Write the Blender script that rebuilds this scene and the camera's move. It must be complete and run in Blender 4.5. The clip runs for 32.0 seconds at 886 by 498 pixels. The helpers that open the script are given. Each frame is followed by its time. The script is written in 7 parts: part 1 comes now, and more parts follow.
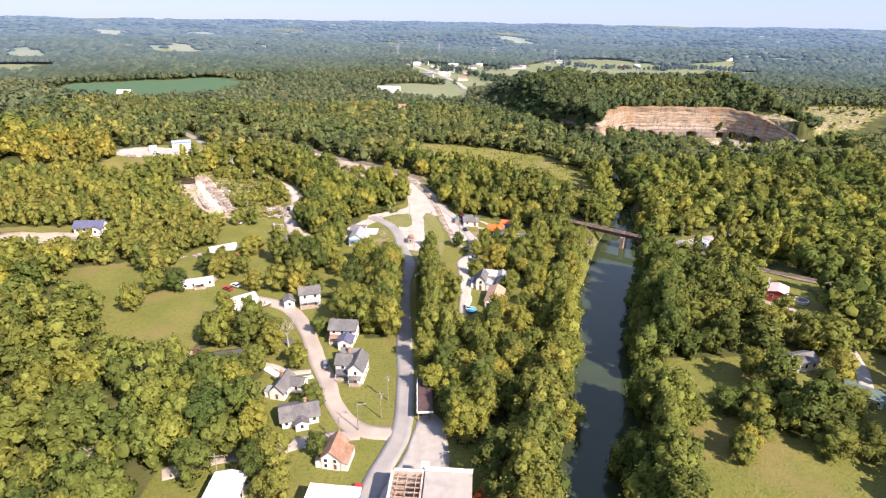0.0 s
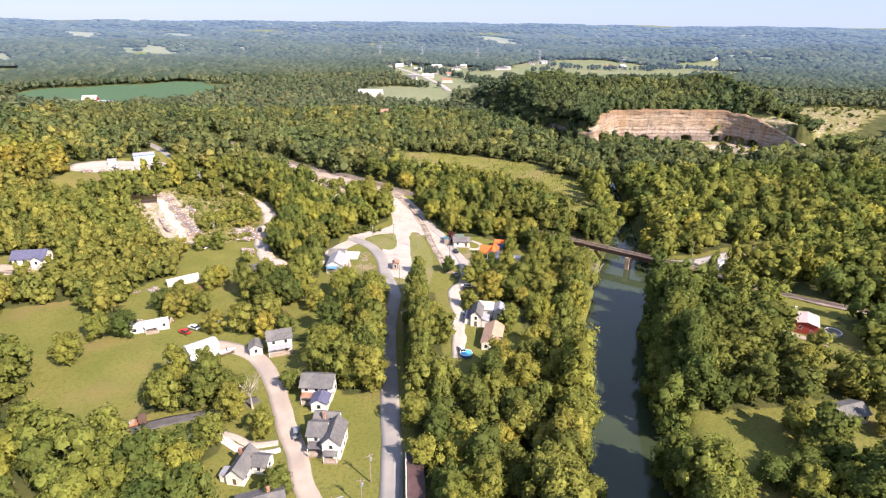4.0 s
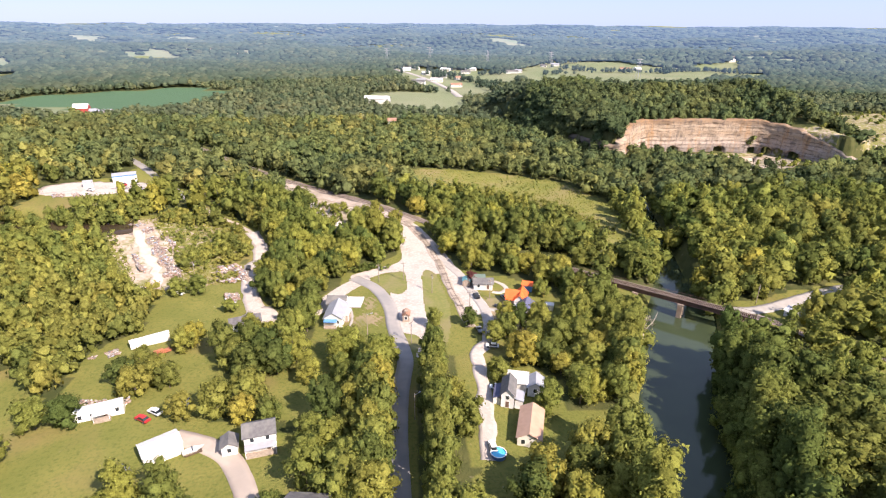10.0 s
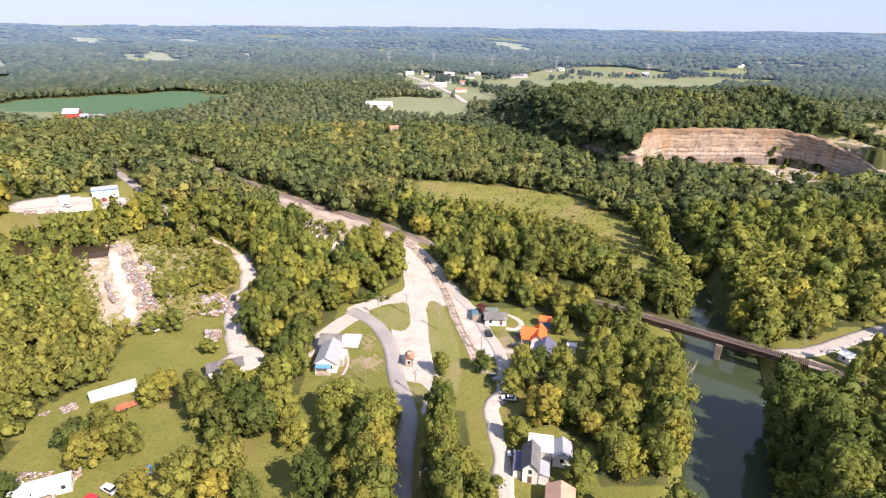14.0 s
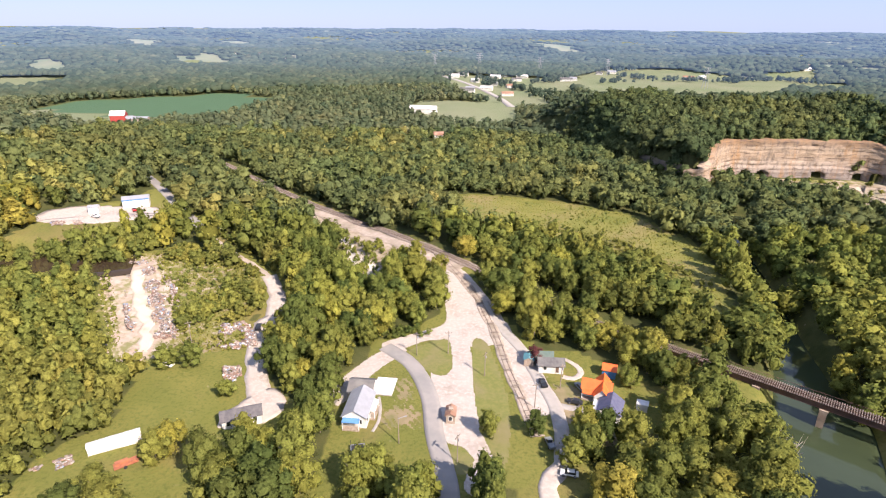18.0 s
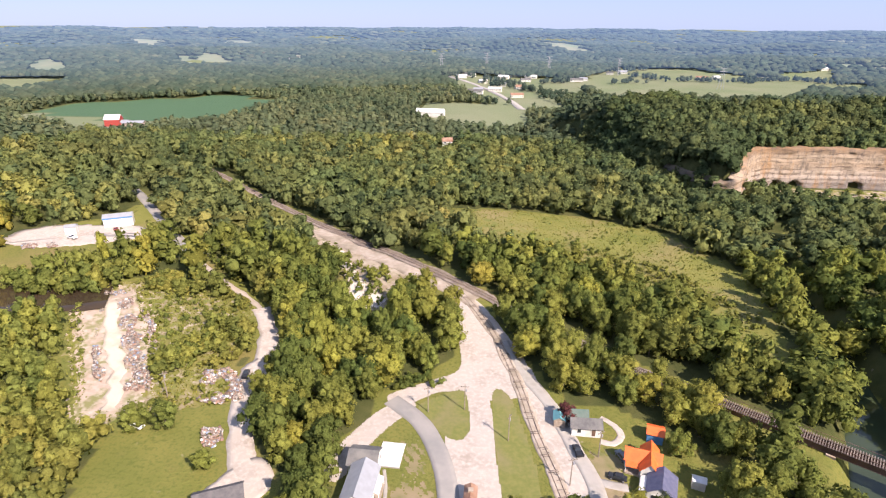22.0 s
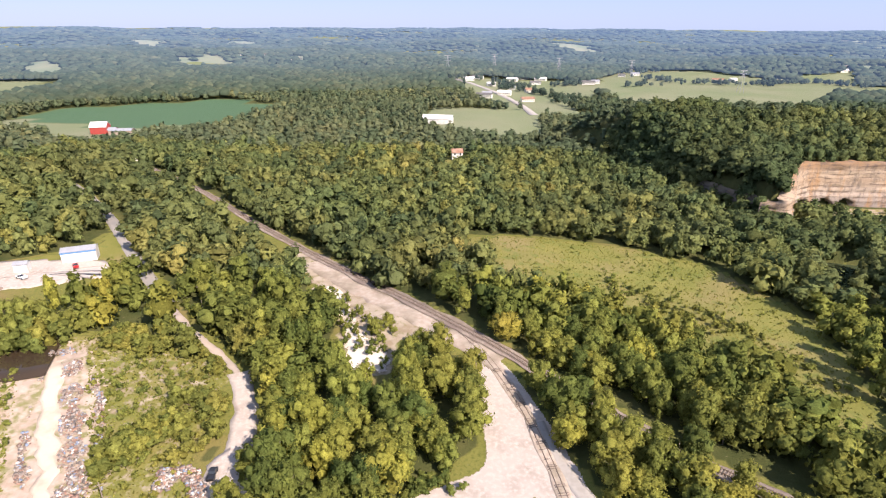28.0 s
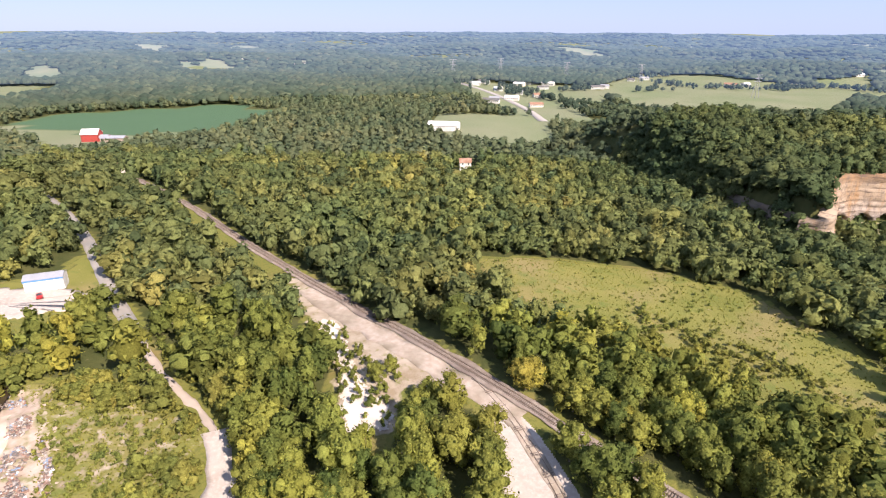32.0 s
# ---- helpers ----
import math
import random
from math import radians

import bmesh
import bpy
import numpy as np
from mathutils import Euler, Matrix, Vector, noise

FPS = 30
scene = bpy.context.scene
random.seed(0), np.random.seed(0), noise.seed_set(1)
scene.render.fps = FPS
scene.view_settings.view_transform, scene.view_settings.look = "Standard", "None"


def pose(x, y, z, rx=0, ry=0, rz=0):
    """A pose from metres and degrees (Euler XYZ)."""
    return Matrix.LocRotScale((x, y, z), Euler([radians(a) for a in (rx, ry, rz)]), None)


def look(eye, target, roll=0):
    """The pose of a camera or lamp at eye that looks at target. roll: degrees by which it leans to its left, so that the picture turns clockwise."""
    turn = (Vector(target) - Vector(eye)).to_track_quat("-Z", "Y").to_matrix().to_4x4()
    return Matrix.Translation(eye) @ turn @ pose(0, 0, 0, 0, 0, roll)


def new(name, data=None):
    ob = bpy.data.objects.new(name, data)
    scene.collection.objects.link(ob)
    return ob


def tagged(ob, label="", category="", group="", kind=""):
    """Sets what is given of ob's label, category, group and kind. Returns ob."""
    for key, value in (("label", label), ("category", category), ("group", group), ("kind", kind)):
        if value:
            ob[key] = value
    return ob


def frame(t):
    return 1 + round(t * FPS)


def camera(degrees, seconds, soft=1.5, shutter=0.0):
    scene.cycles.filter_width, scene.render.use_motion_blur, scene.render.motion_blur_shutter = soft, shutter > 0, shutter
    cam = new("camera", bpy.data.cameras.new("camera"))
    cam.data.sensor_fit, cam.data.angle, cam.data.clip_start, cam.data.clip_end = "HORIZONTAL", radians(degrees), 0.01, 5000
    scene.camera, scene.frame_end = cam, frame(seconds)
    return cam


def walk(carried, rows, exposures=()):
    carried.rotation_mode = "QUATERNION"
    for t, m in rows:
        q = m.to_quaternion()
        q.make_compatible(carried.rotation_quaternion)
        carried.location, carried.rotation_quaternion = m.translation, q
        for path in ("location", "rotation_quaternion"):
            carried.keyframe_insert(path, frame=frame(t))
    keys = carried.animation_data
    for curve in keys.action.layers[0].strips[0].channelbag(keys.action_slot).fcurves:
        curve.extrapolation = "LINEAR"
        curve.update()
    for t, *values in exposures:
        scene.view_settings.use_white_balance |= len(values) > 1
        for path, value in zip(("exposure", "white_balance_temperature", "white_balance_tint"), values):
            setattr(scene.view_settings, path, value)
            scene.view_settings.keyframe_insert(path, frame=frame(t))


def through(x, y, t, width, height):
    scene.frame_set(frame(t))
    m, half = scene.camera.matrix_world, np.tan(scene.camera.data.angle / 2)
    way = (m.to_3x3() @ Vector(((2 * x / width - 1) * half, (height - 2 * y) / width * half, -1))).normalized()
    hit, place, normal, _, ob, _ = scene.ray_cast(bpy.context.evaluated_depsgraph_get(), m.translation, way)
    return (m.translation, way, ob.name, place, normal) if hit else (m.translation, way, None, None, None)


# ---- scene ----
cam = camera(77.5, 32.0, soft=1.2)
# seconds, eye x y z, heading to the left of +y, pitch, roll
FLIGHT = [
    (0.0, 7.02, 21.83, 97.48, -2.75, -22.81, 0.86),
    (0.5, 6.88, 25.42, 97.39, -3.29, -22.91, 0.89),
    (1.0, 6.81, 29.01, 97.32, -3.75, -22.75, 0.88),
    (1.5, 6.76, 32.56, 97.28, -3.97, -22.75, 0.82),
    (2.0, 6.76, 36.09, 97.26, -4.14, -22.75, 0.84),
    (2.5, 6.80, 39.59, 97.29, -4.17, -22.72, 0.77),
    (3.0, 6.90, 43.09, 97.35, -4.34, -22.81, 0.70),
    (3.5, 6.96, 46.62, 97.43, -4.42, -22.79, 0.67),
    (5.5, 6.83, 60.79, 97.81, -4.24, -22.74, 0.48),
    (6.0, 6.74, 64.26, 97.88, -4.30, -22.77, 0.46),
    (6.5, 6.59, 67.75, 97.88, -4.37, -22.80, 0.49),
    (7.0, 6.39, 71.32, 97.85, -4.36, -22.68, 0.41),
    (7.5, 6.17, 74.94, 97.82, -4.21, -22.66, 0.36),
    (8.0, 5.92, 78.54, 97.84, -4.12, -22.64, 0.39),
    (8.5, 5.72, 82.04, 97.93, -4.06, -22.65, 0.39),
    (9.0, 5.54, 85.53, 98.06, -3.89, -22.66, 0.40),
    (9.5, 5.38, 88.97, 98.19, -3.75, -22.67, 0.36),
    (10.0, 5.25, 92.39, 98.27, -3.66, -22.64, 0.35),
    (10.5, 5.16, 95.79, 98.33, -3.60, -22.57, 0.34),
    (11.0, 5.09, 99.11, 98.40, -3.49, -22.55, 0.33),
    (11.5, 5.01, 102.38, 98.44, -3.46, -22.51, 0.27),
    (12.0, 4.89, 105.67, 98.42, -3.46, -22.46, 0.25),
    (12.5, 4.76, 108.93, 98.35, -3.50, -22.42, 0.26),
    (13.0, 4.65, 112.18, 98.26, -3.56, -22.37, 0.24),
    (13.5, 4.59, 115.45, 98.18, -3.57, -22.37, 0.22),
    (15.5, 4.27, 128.77, 98.07, -2.98, -22.17, 2.55),
    (16.0, 4.09, 132.15, 98.03, -2.15, -22.20, 1.47),
    (16.5, 3.84, 135.47, 97.94, 1.59, -22.24, 0.42),
    (17.0, 3.59, 138.79, 97.85, 1.50, -22.22, 0.40),
    (17.5, 3.32, 142.16, 97.77, 1.25, -22.22, 0.41),
    (18.0, 2.98, 145.58, 97.75, 1.01, -22.22, 0.41),
    (18.5, 2.61, 149.02, 97.78, 0.83, -22.14, 0.41),
    (19.0, 2.17, 152.44, 97.84, 0.71, -22.19, 0.38),
    (19.5, 1.70, 155.83, 97.92, 0.71, -22.21, 0.35),
    (20.0, 1.19, 159.23, 98.03, 0.81, -22.20, 0.27),
    (20.5, 0.72, 162.71, 98.12, 0.97, -22.33, 0.26),
    (21.0, 0.24, 166.25, 98.21, 1.21, -22.43, 0.22),
    (21.5, -0.23, 169.82, 98.35, 1.30, -22.40, 0.25),
    (22.0, -0.66, 173.38, 98.54, 1.56, -22.34, 0.30),
    (22.5, -1.08, 176.87, 98.68, 1.72, -22.31, 0.38),
    (23.0, -1.52, 180.24, 98.77, 1.73, -22.36, 0.45),
    (23.5, -1.97, 183.53, 98.85, 1.69, -22.41, 0.51),
    (24.0, -2.42, 186.83, 98.88, 1.52, -22.44, 0.56),
    (24.5, -2.88, 190.15, 98.86, 1.41, -22.36, 0.51),
    (25.0, -3.35, 193.46, 98.85, 1.53, -22.30, 0.47),
    (25.5, -3.80, 196.76, 98.84, 1.58, -22.31, 0.40),
    (27.5, -5.62, 210.07, 98.85, 1.77, -22.29, 0.23),
    (28.0, -6.09, 213.32, 98.75, 1.99, -22.31, 0.24),
    (28.5, -6.51, 216.55, 98.55, 2.26, -22.23, 0.21),
    (29.0, -6.87, 219.75, 98.26, 2.38, -22.20, 0.23),
    (29.5, -7.21, 222.92, 97.93, 2.38, -22.20, 0.26),
    (30.0, -7.60, 226.13, 97.63, 2.39, -22.13, 0.24),
    (30.5, -8.02, 229.35, 97.42, 2.39, -22.05, 0.24),
    (31.0, -8.43, 232.61, 97.31, 2.25, -21.99, 0.22),
    (31.5, -8.82, 235.91, 97.27, 2.31, -21.97, 0.25),
    (32.0, -9.18, 239.25, 97.27, 2.43, -21.92, 0.18),]


def flight_pose(x, y, z, yaw, pitch, roll):
    a, b = radians(yaw), radians(pitch)
    ahead = Vector((-math.sin(a) * math.cos(b), math.cos(a) * math.cos(b), math.sin(b)))
    return look((x, y, z), Vector((x, y, z)) + ahead * 100, roll)


walk(cam, [(t, flight_pose(*row)) for t, *row in FLIGHT], exposures=[(0.0, 1.44, 6500, 22), (10.0, 1.44, 6500, 22), (19.0, 1.30, 6500, 22), (25.0, 1.23, 6500, 22), (32.0, 1.31, 6500, 22)])

# ---------------------------------------------------------------- sky and sun
SUN_EL, SUN_AZ = 41.5, 137.0          # degrees; azimuth clockwise from +y
world = bpy.data.worlds.new("sky")
scene.world = world
world.use_nodes = True
wn = world.node_tree
sky = wn.nodes.new("ShaderNodeTexSky")
sky.sky_type, sky.sun_disc = "NISHITA", False
sky.sun_elevation, sky.sun_rotation = radians(SUN_EL), radians(SUN_AZ)
sky.air_density, sky.dust_density, sky.ozone_density, sky.altitude = 1.0, 0.15, 4.0, 200
wn.links.new(sky.outputs[0], wn.nodes["Background"].inputs[0])
wn.nodes["Background"].inputs[1].default_value = 0.012
# summer haze: an even pale blue over the clear sky
haze = wn.nodes.new("ShaderNodeBackground")
haze.inputs[0].default_value, haze.inputs[1].default_value = (0.47, 0.625, 0.94, 1), 0.37
both = wn.nodes.new("ShaderNodeAddShader")
wn.links.new(wn.nodes["Background"].outputs[0], both.inputs[0])
wn.links.new(haze.outputs[0], both.inputs[1])
wn.links.new(both.outputs[0], wn.nodes["World Output"].inputs[0])
sun_data = bpy.data.lights.new("sun", "SUN")
sun_data.energy, sun_data.angle, sun_data.color = 4.2, radians(0.6), (1.0, 0.915, 0.77)
sun = new("sun", sun_data)
_d = Vector((math.sin(radians(SUN_AZ)) * math.cos(radians(SUN_EL)), math.cos(radians(SUN_AZ)) * math.cos(radians(SUN_EL)), math.sin(radians(SUN_EL))))
sun.matrix_world = look(_d * 900, (0, 0, 0))
RNG = np.random.default_rng(7)

# ---------------------------------------------------------------- materials


def material(name, base, rough=0.85, second=None, scale=1.0, detail=6.0, spread=(0.35, 0.65), third=None, scale3=0.06, bump=0.0, bump_scale=None,
             metal=0.0, random_amount=0.0, spec=0.3, coords="Object"):
    """Two noises at two scales over a base colour, with optional bump."""
    m = bpy.data.materials.new(name)
    m.use_nodes = True
    nt = m.node_tree
    b = nt.nodes["Principled BSDF"]
    b.inputs["Roughness"].default_value, b.inputs["Metallic"].default_value = rough, metal
    b.inputs["Specular IOR Level"].default_value = spec
    geo = nt.nodes.new("ShaderNodeNewGeometry")
    tc = nt.nodes.new("ShaderNodeTexCoord")
    place = geo.outputs["Position"] if coords == "World" else tc.outputs["Object"]

    def noise_mix(col_in, col, sc, lo, hi, det):
        n = nt.nodes.new("ShaderNodeTexNoise")
        n.inputs["Scale"].default_value, n.inputs["Detail"].default_value = sc, det
        nt.links.new(place, n.inputs["Vector"])
        r = nt.nodes.new("ShaderNodeMapRange")
        r.inputs[1].default_value, r.inputs[2].default_value = lo, hi
        nt.links.new(n.outputs[0], r.inputs[0])
        mx = nt.nodes.new("ShaderNodeMix")
        mx.data_type = "RGBA"
        nt.links.new(r.outputs[0], mx.inputs[0])
        if isinstance(col_in, tuple):
            mx.inputs[6].default_value = (*col_in, 1)
        else:
            nt.links.new(col_in, mx.inputs[6])
        mx.inputs[7].default_value = (*col, 1)
        return mx.outputs[2], n

    out = None
    cur = base
    n1 = None
    if second:
        cur, n1 = noise_mix(cur, second, scale, *spread, detail)
    if third:
        cur, _ = noise_mix(cur, third, scale3, 0.45, 0.68, 4)
    if random_amount and not isinstance(cur, tuple):
        oi = nt.nodes.new("ShaderNodeObjectInfo")
        hs = nt.nodes.new("ShaderNodeHueSaturation")
        mr = nt.nodes.new("ShaderNodeMapRange")
        mr.inputs[3].default_value, mr.inputs[4].default_value = 1 - random_amount, 1 + random_amount
        nt.links.new(oi.outputs["Random"], mr.inputs[0])
        nt.links.new(mr.outputs[0], hs.inputs["Value"])
        nt.links.new(cur, hs.inputs["Color"])
        cur = hs.outputs[0]
    if isinstance(cur, tuple):
        b.inputs["Base Color"].default_value = (*cur, 1)
    else:
        nt.links.new(cur, b.inputs["Base Color"])
    if bump:
        n = nt.nodes.new("ShaderNodeTexNoise")
        n.inputs["Scale"].default_value, n.inputs["Detail"].default_value = bump_scale or scale * 3, 5
        nt.links.new(place, n.inputs["Vector"])
        bp = nt.nodes.new("ShaderNodeBump")
        bp.inputs["Strength"].default_value, bp.inputs["Distance"].default_value = bump, 0.2
        nt.links.new(n.outputs[0], bp.inputs["Height"])
        nt.links.new(bp.outputs[0], b.inputs["Normal"])
    return m


def leaf_material(name, dark, mid, yellow, by_object, spread=0.26, grain=0.28, relief=0.4, through=0.22):
    """Foliage: a tint for each tree, a finer one inside the crown, and light let through the leaves."""
    m = bpy.data.materials.new(name)
    m.use_nodes = True
    nt = m.node_tree
    nt.nodes.remove(nt.nodes["Principled BSDF"])
    out = nt.nodes["Material Output"]
    if by_object:
        tint = nt.nodes.new("ShaderNodeObjectInfo").outputs["Random"]
    else:
        at = nt.nodes.new("ShaderNodeAttribute")
        at.attribute_name = "tint"
        tint = at.outputs["Fac"]
    ramp = nt.nodes.new("ShaderNodeValToRGB")
    e = ramp.color_ramp.elements
    e[0].position, e[0].color = 0.0, (*dark, 1)
    e[1].position, e[1].color = 1.0, (*yellow, 1)
    k = e.new(0.5)
    k.color = (*mid, 1)
    k = e.new(0.9)
    k.color = (*(0.55 * a + 0.45 * b for a, b in zip(mid, yellow)), 1)
    nt.links.new(tint, ramp.inputs[0])
    isl = nt.nodes.new("ShaderNodeNewGeometry")
    mr = nt.nodes.new("ShaderNodeMapRange")
    mr.inputs[3].default_value, mr.inputs[4].default_value = 1 - spread, 1 + spread
    nt.links.new(isl.outputs["Random Per Island"], mr.inputs[0])
    hs = nt.nodes.new("ShaderNodeHueSaturation")
    nt.links.new(mr.outputs[0], hs.inputs["Value"])
    nt.links.new(ramp.outputs[0], hs.inputs["Color"])
    # broad drift of the woods' colour over tens of metres
    nz = nt.nodes.new("ShaderNodeTexNoise")
    nz.inputs["Scale"].default_value, nz.inputs["Detail"].default_value = 0.02, 3
    nt.links.new(isl.outputs["Position"], nz.inputs["Vector"])
    mh = nt.nodes.new("ShaderNodeMapRange")
    mh.inputs[1].default_value, mh.inputs[2].default_value = 0.35, 0.65
    mh.inputs[3].default_value, mh.inputs[4].default_value = 0.482, 0.512
    nt.links.new(nz.outputs[0], mh.inputs[0])
    nt.links.new(mh.outputs[0], hs.inputs["Hue"])
    fine = nt.nodes.new("ShaderNodeTexNoise")
    fine.inputs["Scale"].default_value, fine.inputs["Detail"].default_value, fine.inputs["Roughness"].default_value = 2.3, 6, 0.72
    nt.links.new(isl.outputs["Position"], fine.inputs["Vector"])
    mf = nt.nodes.new("ShaderNodeMapRange")
    mf.inputs[1].default_value, mf.inputs[2].default_value, mf.inputs[3].default_value, mf.inputs[4].default_value = 0.3, 0.7, 1 - grain, 1 + grain
    nt.links.new(fine.outputs[0], mf.inputs[0])
    mul = nt.nodes.new("ShaderNodeMath")
    mul.operation = "MULTIPLY"
    nt.links.new(mr.outputs[0], mul.inputs[0])
    nt.links.new(mf.outputs[0], mul.inputs[1])
    nt.links.new(mul.outputs[0], hs.inputs["Value"])
    bump = nt.nodes.new("ShaderNodeBump")
    bump.inputs["Strength"].default_value, bump.inputs["Distance"].default_value = relief, 0.7
    nt.links.new(fine.outputs[0], bump.inputs["Height"])
    dif = nt.nodes.new("ShaderNodeBsdfDiffuse")
    nt.links.new(bump.outputs[0], dif.inputs["Normal"])
    tra = nt.nodes.new("ShaderNodeBsdfTranslucent")
    mix = nt.nodes.new("ShaderNodeMixShader")
    mix.inputs[0].default_value = through
    nt.links.new(hs.outputs[0], dif.inputs[0])
    nt.links.new(hs.outputs[0], tra.inputs[0])
    nt.links.new(dif.outputs[0], mix.inputs[1])
    nt.links.new(tra.outputs[0], mix.inputs[2])
    nt.links.new(mix.outputs[0], out.inputs[0])
    return m


def haze_glow(m, start=950.0, reach=1500.0, most=0.2):
    """Paints the haze of distance as emission: the material glows air-blue, more the farther off it lies."""
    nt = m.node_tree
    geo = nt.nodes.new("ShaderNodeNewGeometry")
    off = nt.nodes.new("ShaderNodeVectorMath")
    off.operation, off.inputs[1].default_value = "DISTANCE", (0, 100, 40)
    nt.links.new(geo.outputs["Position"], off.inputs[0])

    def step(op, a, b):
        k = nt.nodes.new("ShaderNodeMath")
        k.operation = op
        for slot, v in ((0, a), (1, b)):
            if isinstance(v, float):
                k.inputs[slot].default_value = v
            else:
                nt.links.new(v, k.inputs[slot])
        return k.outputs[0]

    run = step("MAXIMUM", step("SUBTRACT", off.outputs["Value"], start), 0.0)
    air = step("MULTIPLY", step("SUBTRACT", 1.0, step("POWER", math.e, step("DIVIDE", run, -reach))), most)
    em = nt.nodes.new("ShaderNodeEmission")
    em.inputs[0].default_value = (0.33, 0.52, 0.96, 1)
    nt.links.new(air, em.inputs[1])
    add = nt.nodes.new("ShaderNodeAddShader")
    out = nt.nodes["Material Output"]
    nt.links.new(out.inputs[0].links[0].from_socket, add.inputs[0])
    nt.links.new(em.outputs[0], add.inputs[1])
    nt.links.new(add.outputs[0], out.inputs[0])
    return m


LEAF_DARK, LEAF_MID, LEAF_YELLOW = (0.078, 0.106, 0.03), (0.182, 0.197, 0.046), (0.285, 0.262, 0.05)
M_LEAF = leaf_material("leaves", LEAF_DARK, LEAF_MID, LEAF_YELLOW, True, 0.4, 0.42, 0.45, 0.36)
M_WOODS = leaf_material("woods_leaves", LEAF_DARK, LEAF_MID, LEAF_YELLOW, False, 0.4, 0.42, 0.45, 0.36)
M_YOUNG = leaf_material("young_leaves", (0.128, 0.154, 0.042), (0.198, 0.212, 0.052), (0.262, 0.25, 0.058), False, 0.34, 0.4, 0.4, 0.4)
# haze painted into the base colours: duller, bluer greens for woods farther off
M_HILLWOODS = leaf_material("hill_leaves_hazed", (0.07, 0.1, 0.046), (0.158, 0.18, 0.062), (0.26, 0.245, 0.07), False, 0.38, 0.42, 0.45, 0.36)
M_FARWOODS = leaf_material("far_leaves_hazed", (0.066, 0.094, 0.054), (0.122, 0.146, 0.076), (0.19, 0.197, 0.09), False, 0.24, 0.22, 0.0, 0.36)
# haze painted as an emission that grows with distance from the valley
M_DISTANT = haze_glow(leaf_material("distant_leaves_hazed", (0.05, 0.076, 0.052), (0.08, 0.104, 0.066), (0.12, 0.138, 0.08), False, 0.16, 0.2, 0.0, 0.3))
M_DISTANT_FIELD = haze_glow(material("distant_pasture_hazed", (0.13, 0.16, 0.085), 0.95, (0.19, 0.19, 0.11), 0.012, coords="World"))
M_BARK = material("bark", (0.10, 0.075, 0.05), 0.95, (0.20, 0.17, 0.14), 3.0, bump=0.6)
M_DEAD = material("dead_wood", (0.38, 0.34, 0.28), 0.9, (0.24, 0.20, 0.16), 2.0)
M_ASPHALT = material("old_asphalt", (0.25, 0.232, 0.215), 0.9, (0.285, 0.26, 0.236), 0.35, third=(0.21, 0.2, 0.19), scale3=0.11, bump=0.15, coords="World")
M_GRAVEL = material("white_gravel", (0.385, 0.333, 0.29), 0.95, (0.305, 0.255, 0.212), 0.16, spread=(0.46, 0.72), third=(0.43, 0.378, 0.33), scale3=0.9, bump=0.4, bump_scale=2.5, coords="World")
M_SAND = material("pale_sand", (0.43, 0.355, 0.285), 0.95, (0.33, 0.26, 0.195), 0.15, third=(0.25, 0.22, 0.13), scale3=0.05, bump=0.5, bump_scale=1.2, coords="World")
M_WHITESAND = material("white_sand", (0.55, 0.485, 0.42), 0.95, (0.43, 0.36, 0.28), 0.18, spread=(0.48, 0.7), bump=0.5, bump_scale=1.2, coords="World")
M_PALESAND = material("track_sand", (0.5, 0.42, 0.335), 0.95, (0.4, 0.32, 0.24), 0.2, spread=(0.46, 0.7), bump=0.5, bump_scale=1.2, coords="World")
M_BALLAST = material("rail_ballast", (0.21, 0.165, 0.135), 0.95, (0.29, 0.24, 0.195), 0.5, third=(0.16, 0.125, 0.105), scale3=0.1, bump=0.5, bump_scale=4, coords="World")
M_LAWN = material("mown_grass", (0.13, 0.14, 0.035), 0.95, (0.168, 0.162, 0.048), 0.9, third=(0.19, 0.162, 0.075), scale3=0.09, bump=0.4, bump_scale=5, coords="World")
M_SCRAPGROUND = material("trodden_earth", (0.36, 0.275, 0.215), 0.95, (0.19, 0.18, 0.075), 0.28, spread=(0.44, 0.62), third=(0.42, 0.345, 0.28), scale3=0.5, bump=0.5, bump_scale=1.5, coords="World")
M_YARD = material("brown_yard_earth", (0.2, 0.16, 0.085), 0.95, (0.27, 0.2, 0.125), 0.5, third=(0.13, 0.13, 0.045), scale3=0.25, bump=0.4, bump_scale=3, coords="World")
M_PALE = material("bleached_asphalt", (0.385, 0.32, 0.265), 0.9, (0.335, 0.278, 0.23), 0.3, third=(0.29, 0.245, 0.205), scale3=0.1, bump=0.15, coords="World")
M_CONCRETE = material("concrete", (0.34, 0.315, 0.285), 0.9, (0.28, 0.255, 0.225), 0.5, third=(0.33, 0.30, 0.27), scale3=0.2, bump=0.15, coords="World")


# ---------------------------------------------------------------- the lie of the land
def ease(a, b, v):
    k = np.clip((v - a) / (b - a), 0, 1)
    return k * k * (3 - 2 * k)


RIVER = [(36, -60, 7), (42, 60, 6), (49, 120, 6.2), (66, 160, 7.5), (79, 207, 9.5), (94, 240, 8.5), (112, 279, 9.5), (117, 296, 5.5), (125, 318, 2.5), (140, 375, 3),
         (152, 430, 3), (174, 462, 3), (240, 440, 3), (330, 400, 3), (520, 380, 3)]
CREEK = [(-250, 330, 5), (-190, 348, 7), (-150, 345, 8), (-128, 352, 3)]
WATER_Z = -9.5


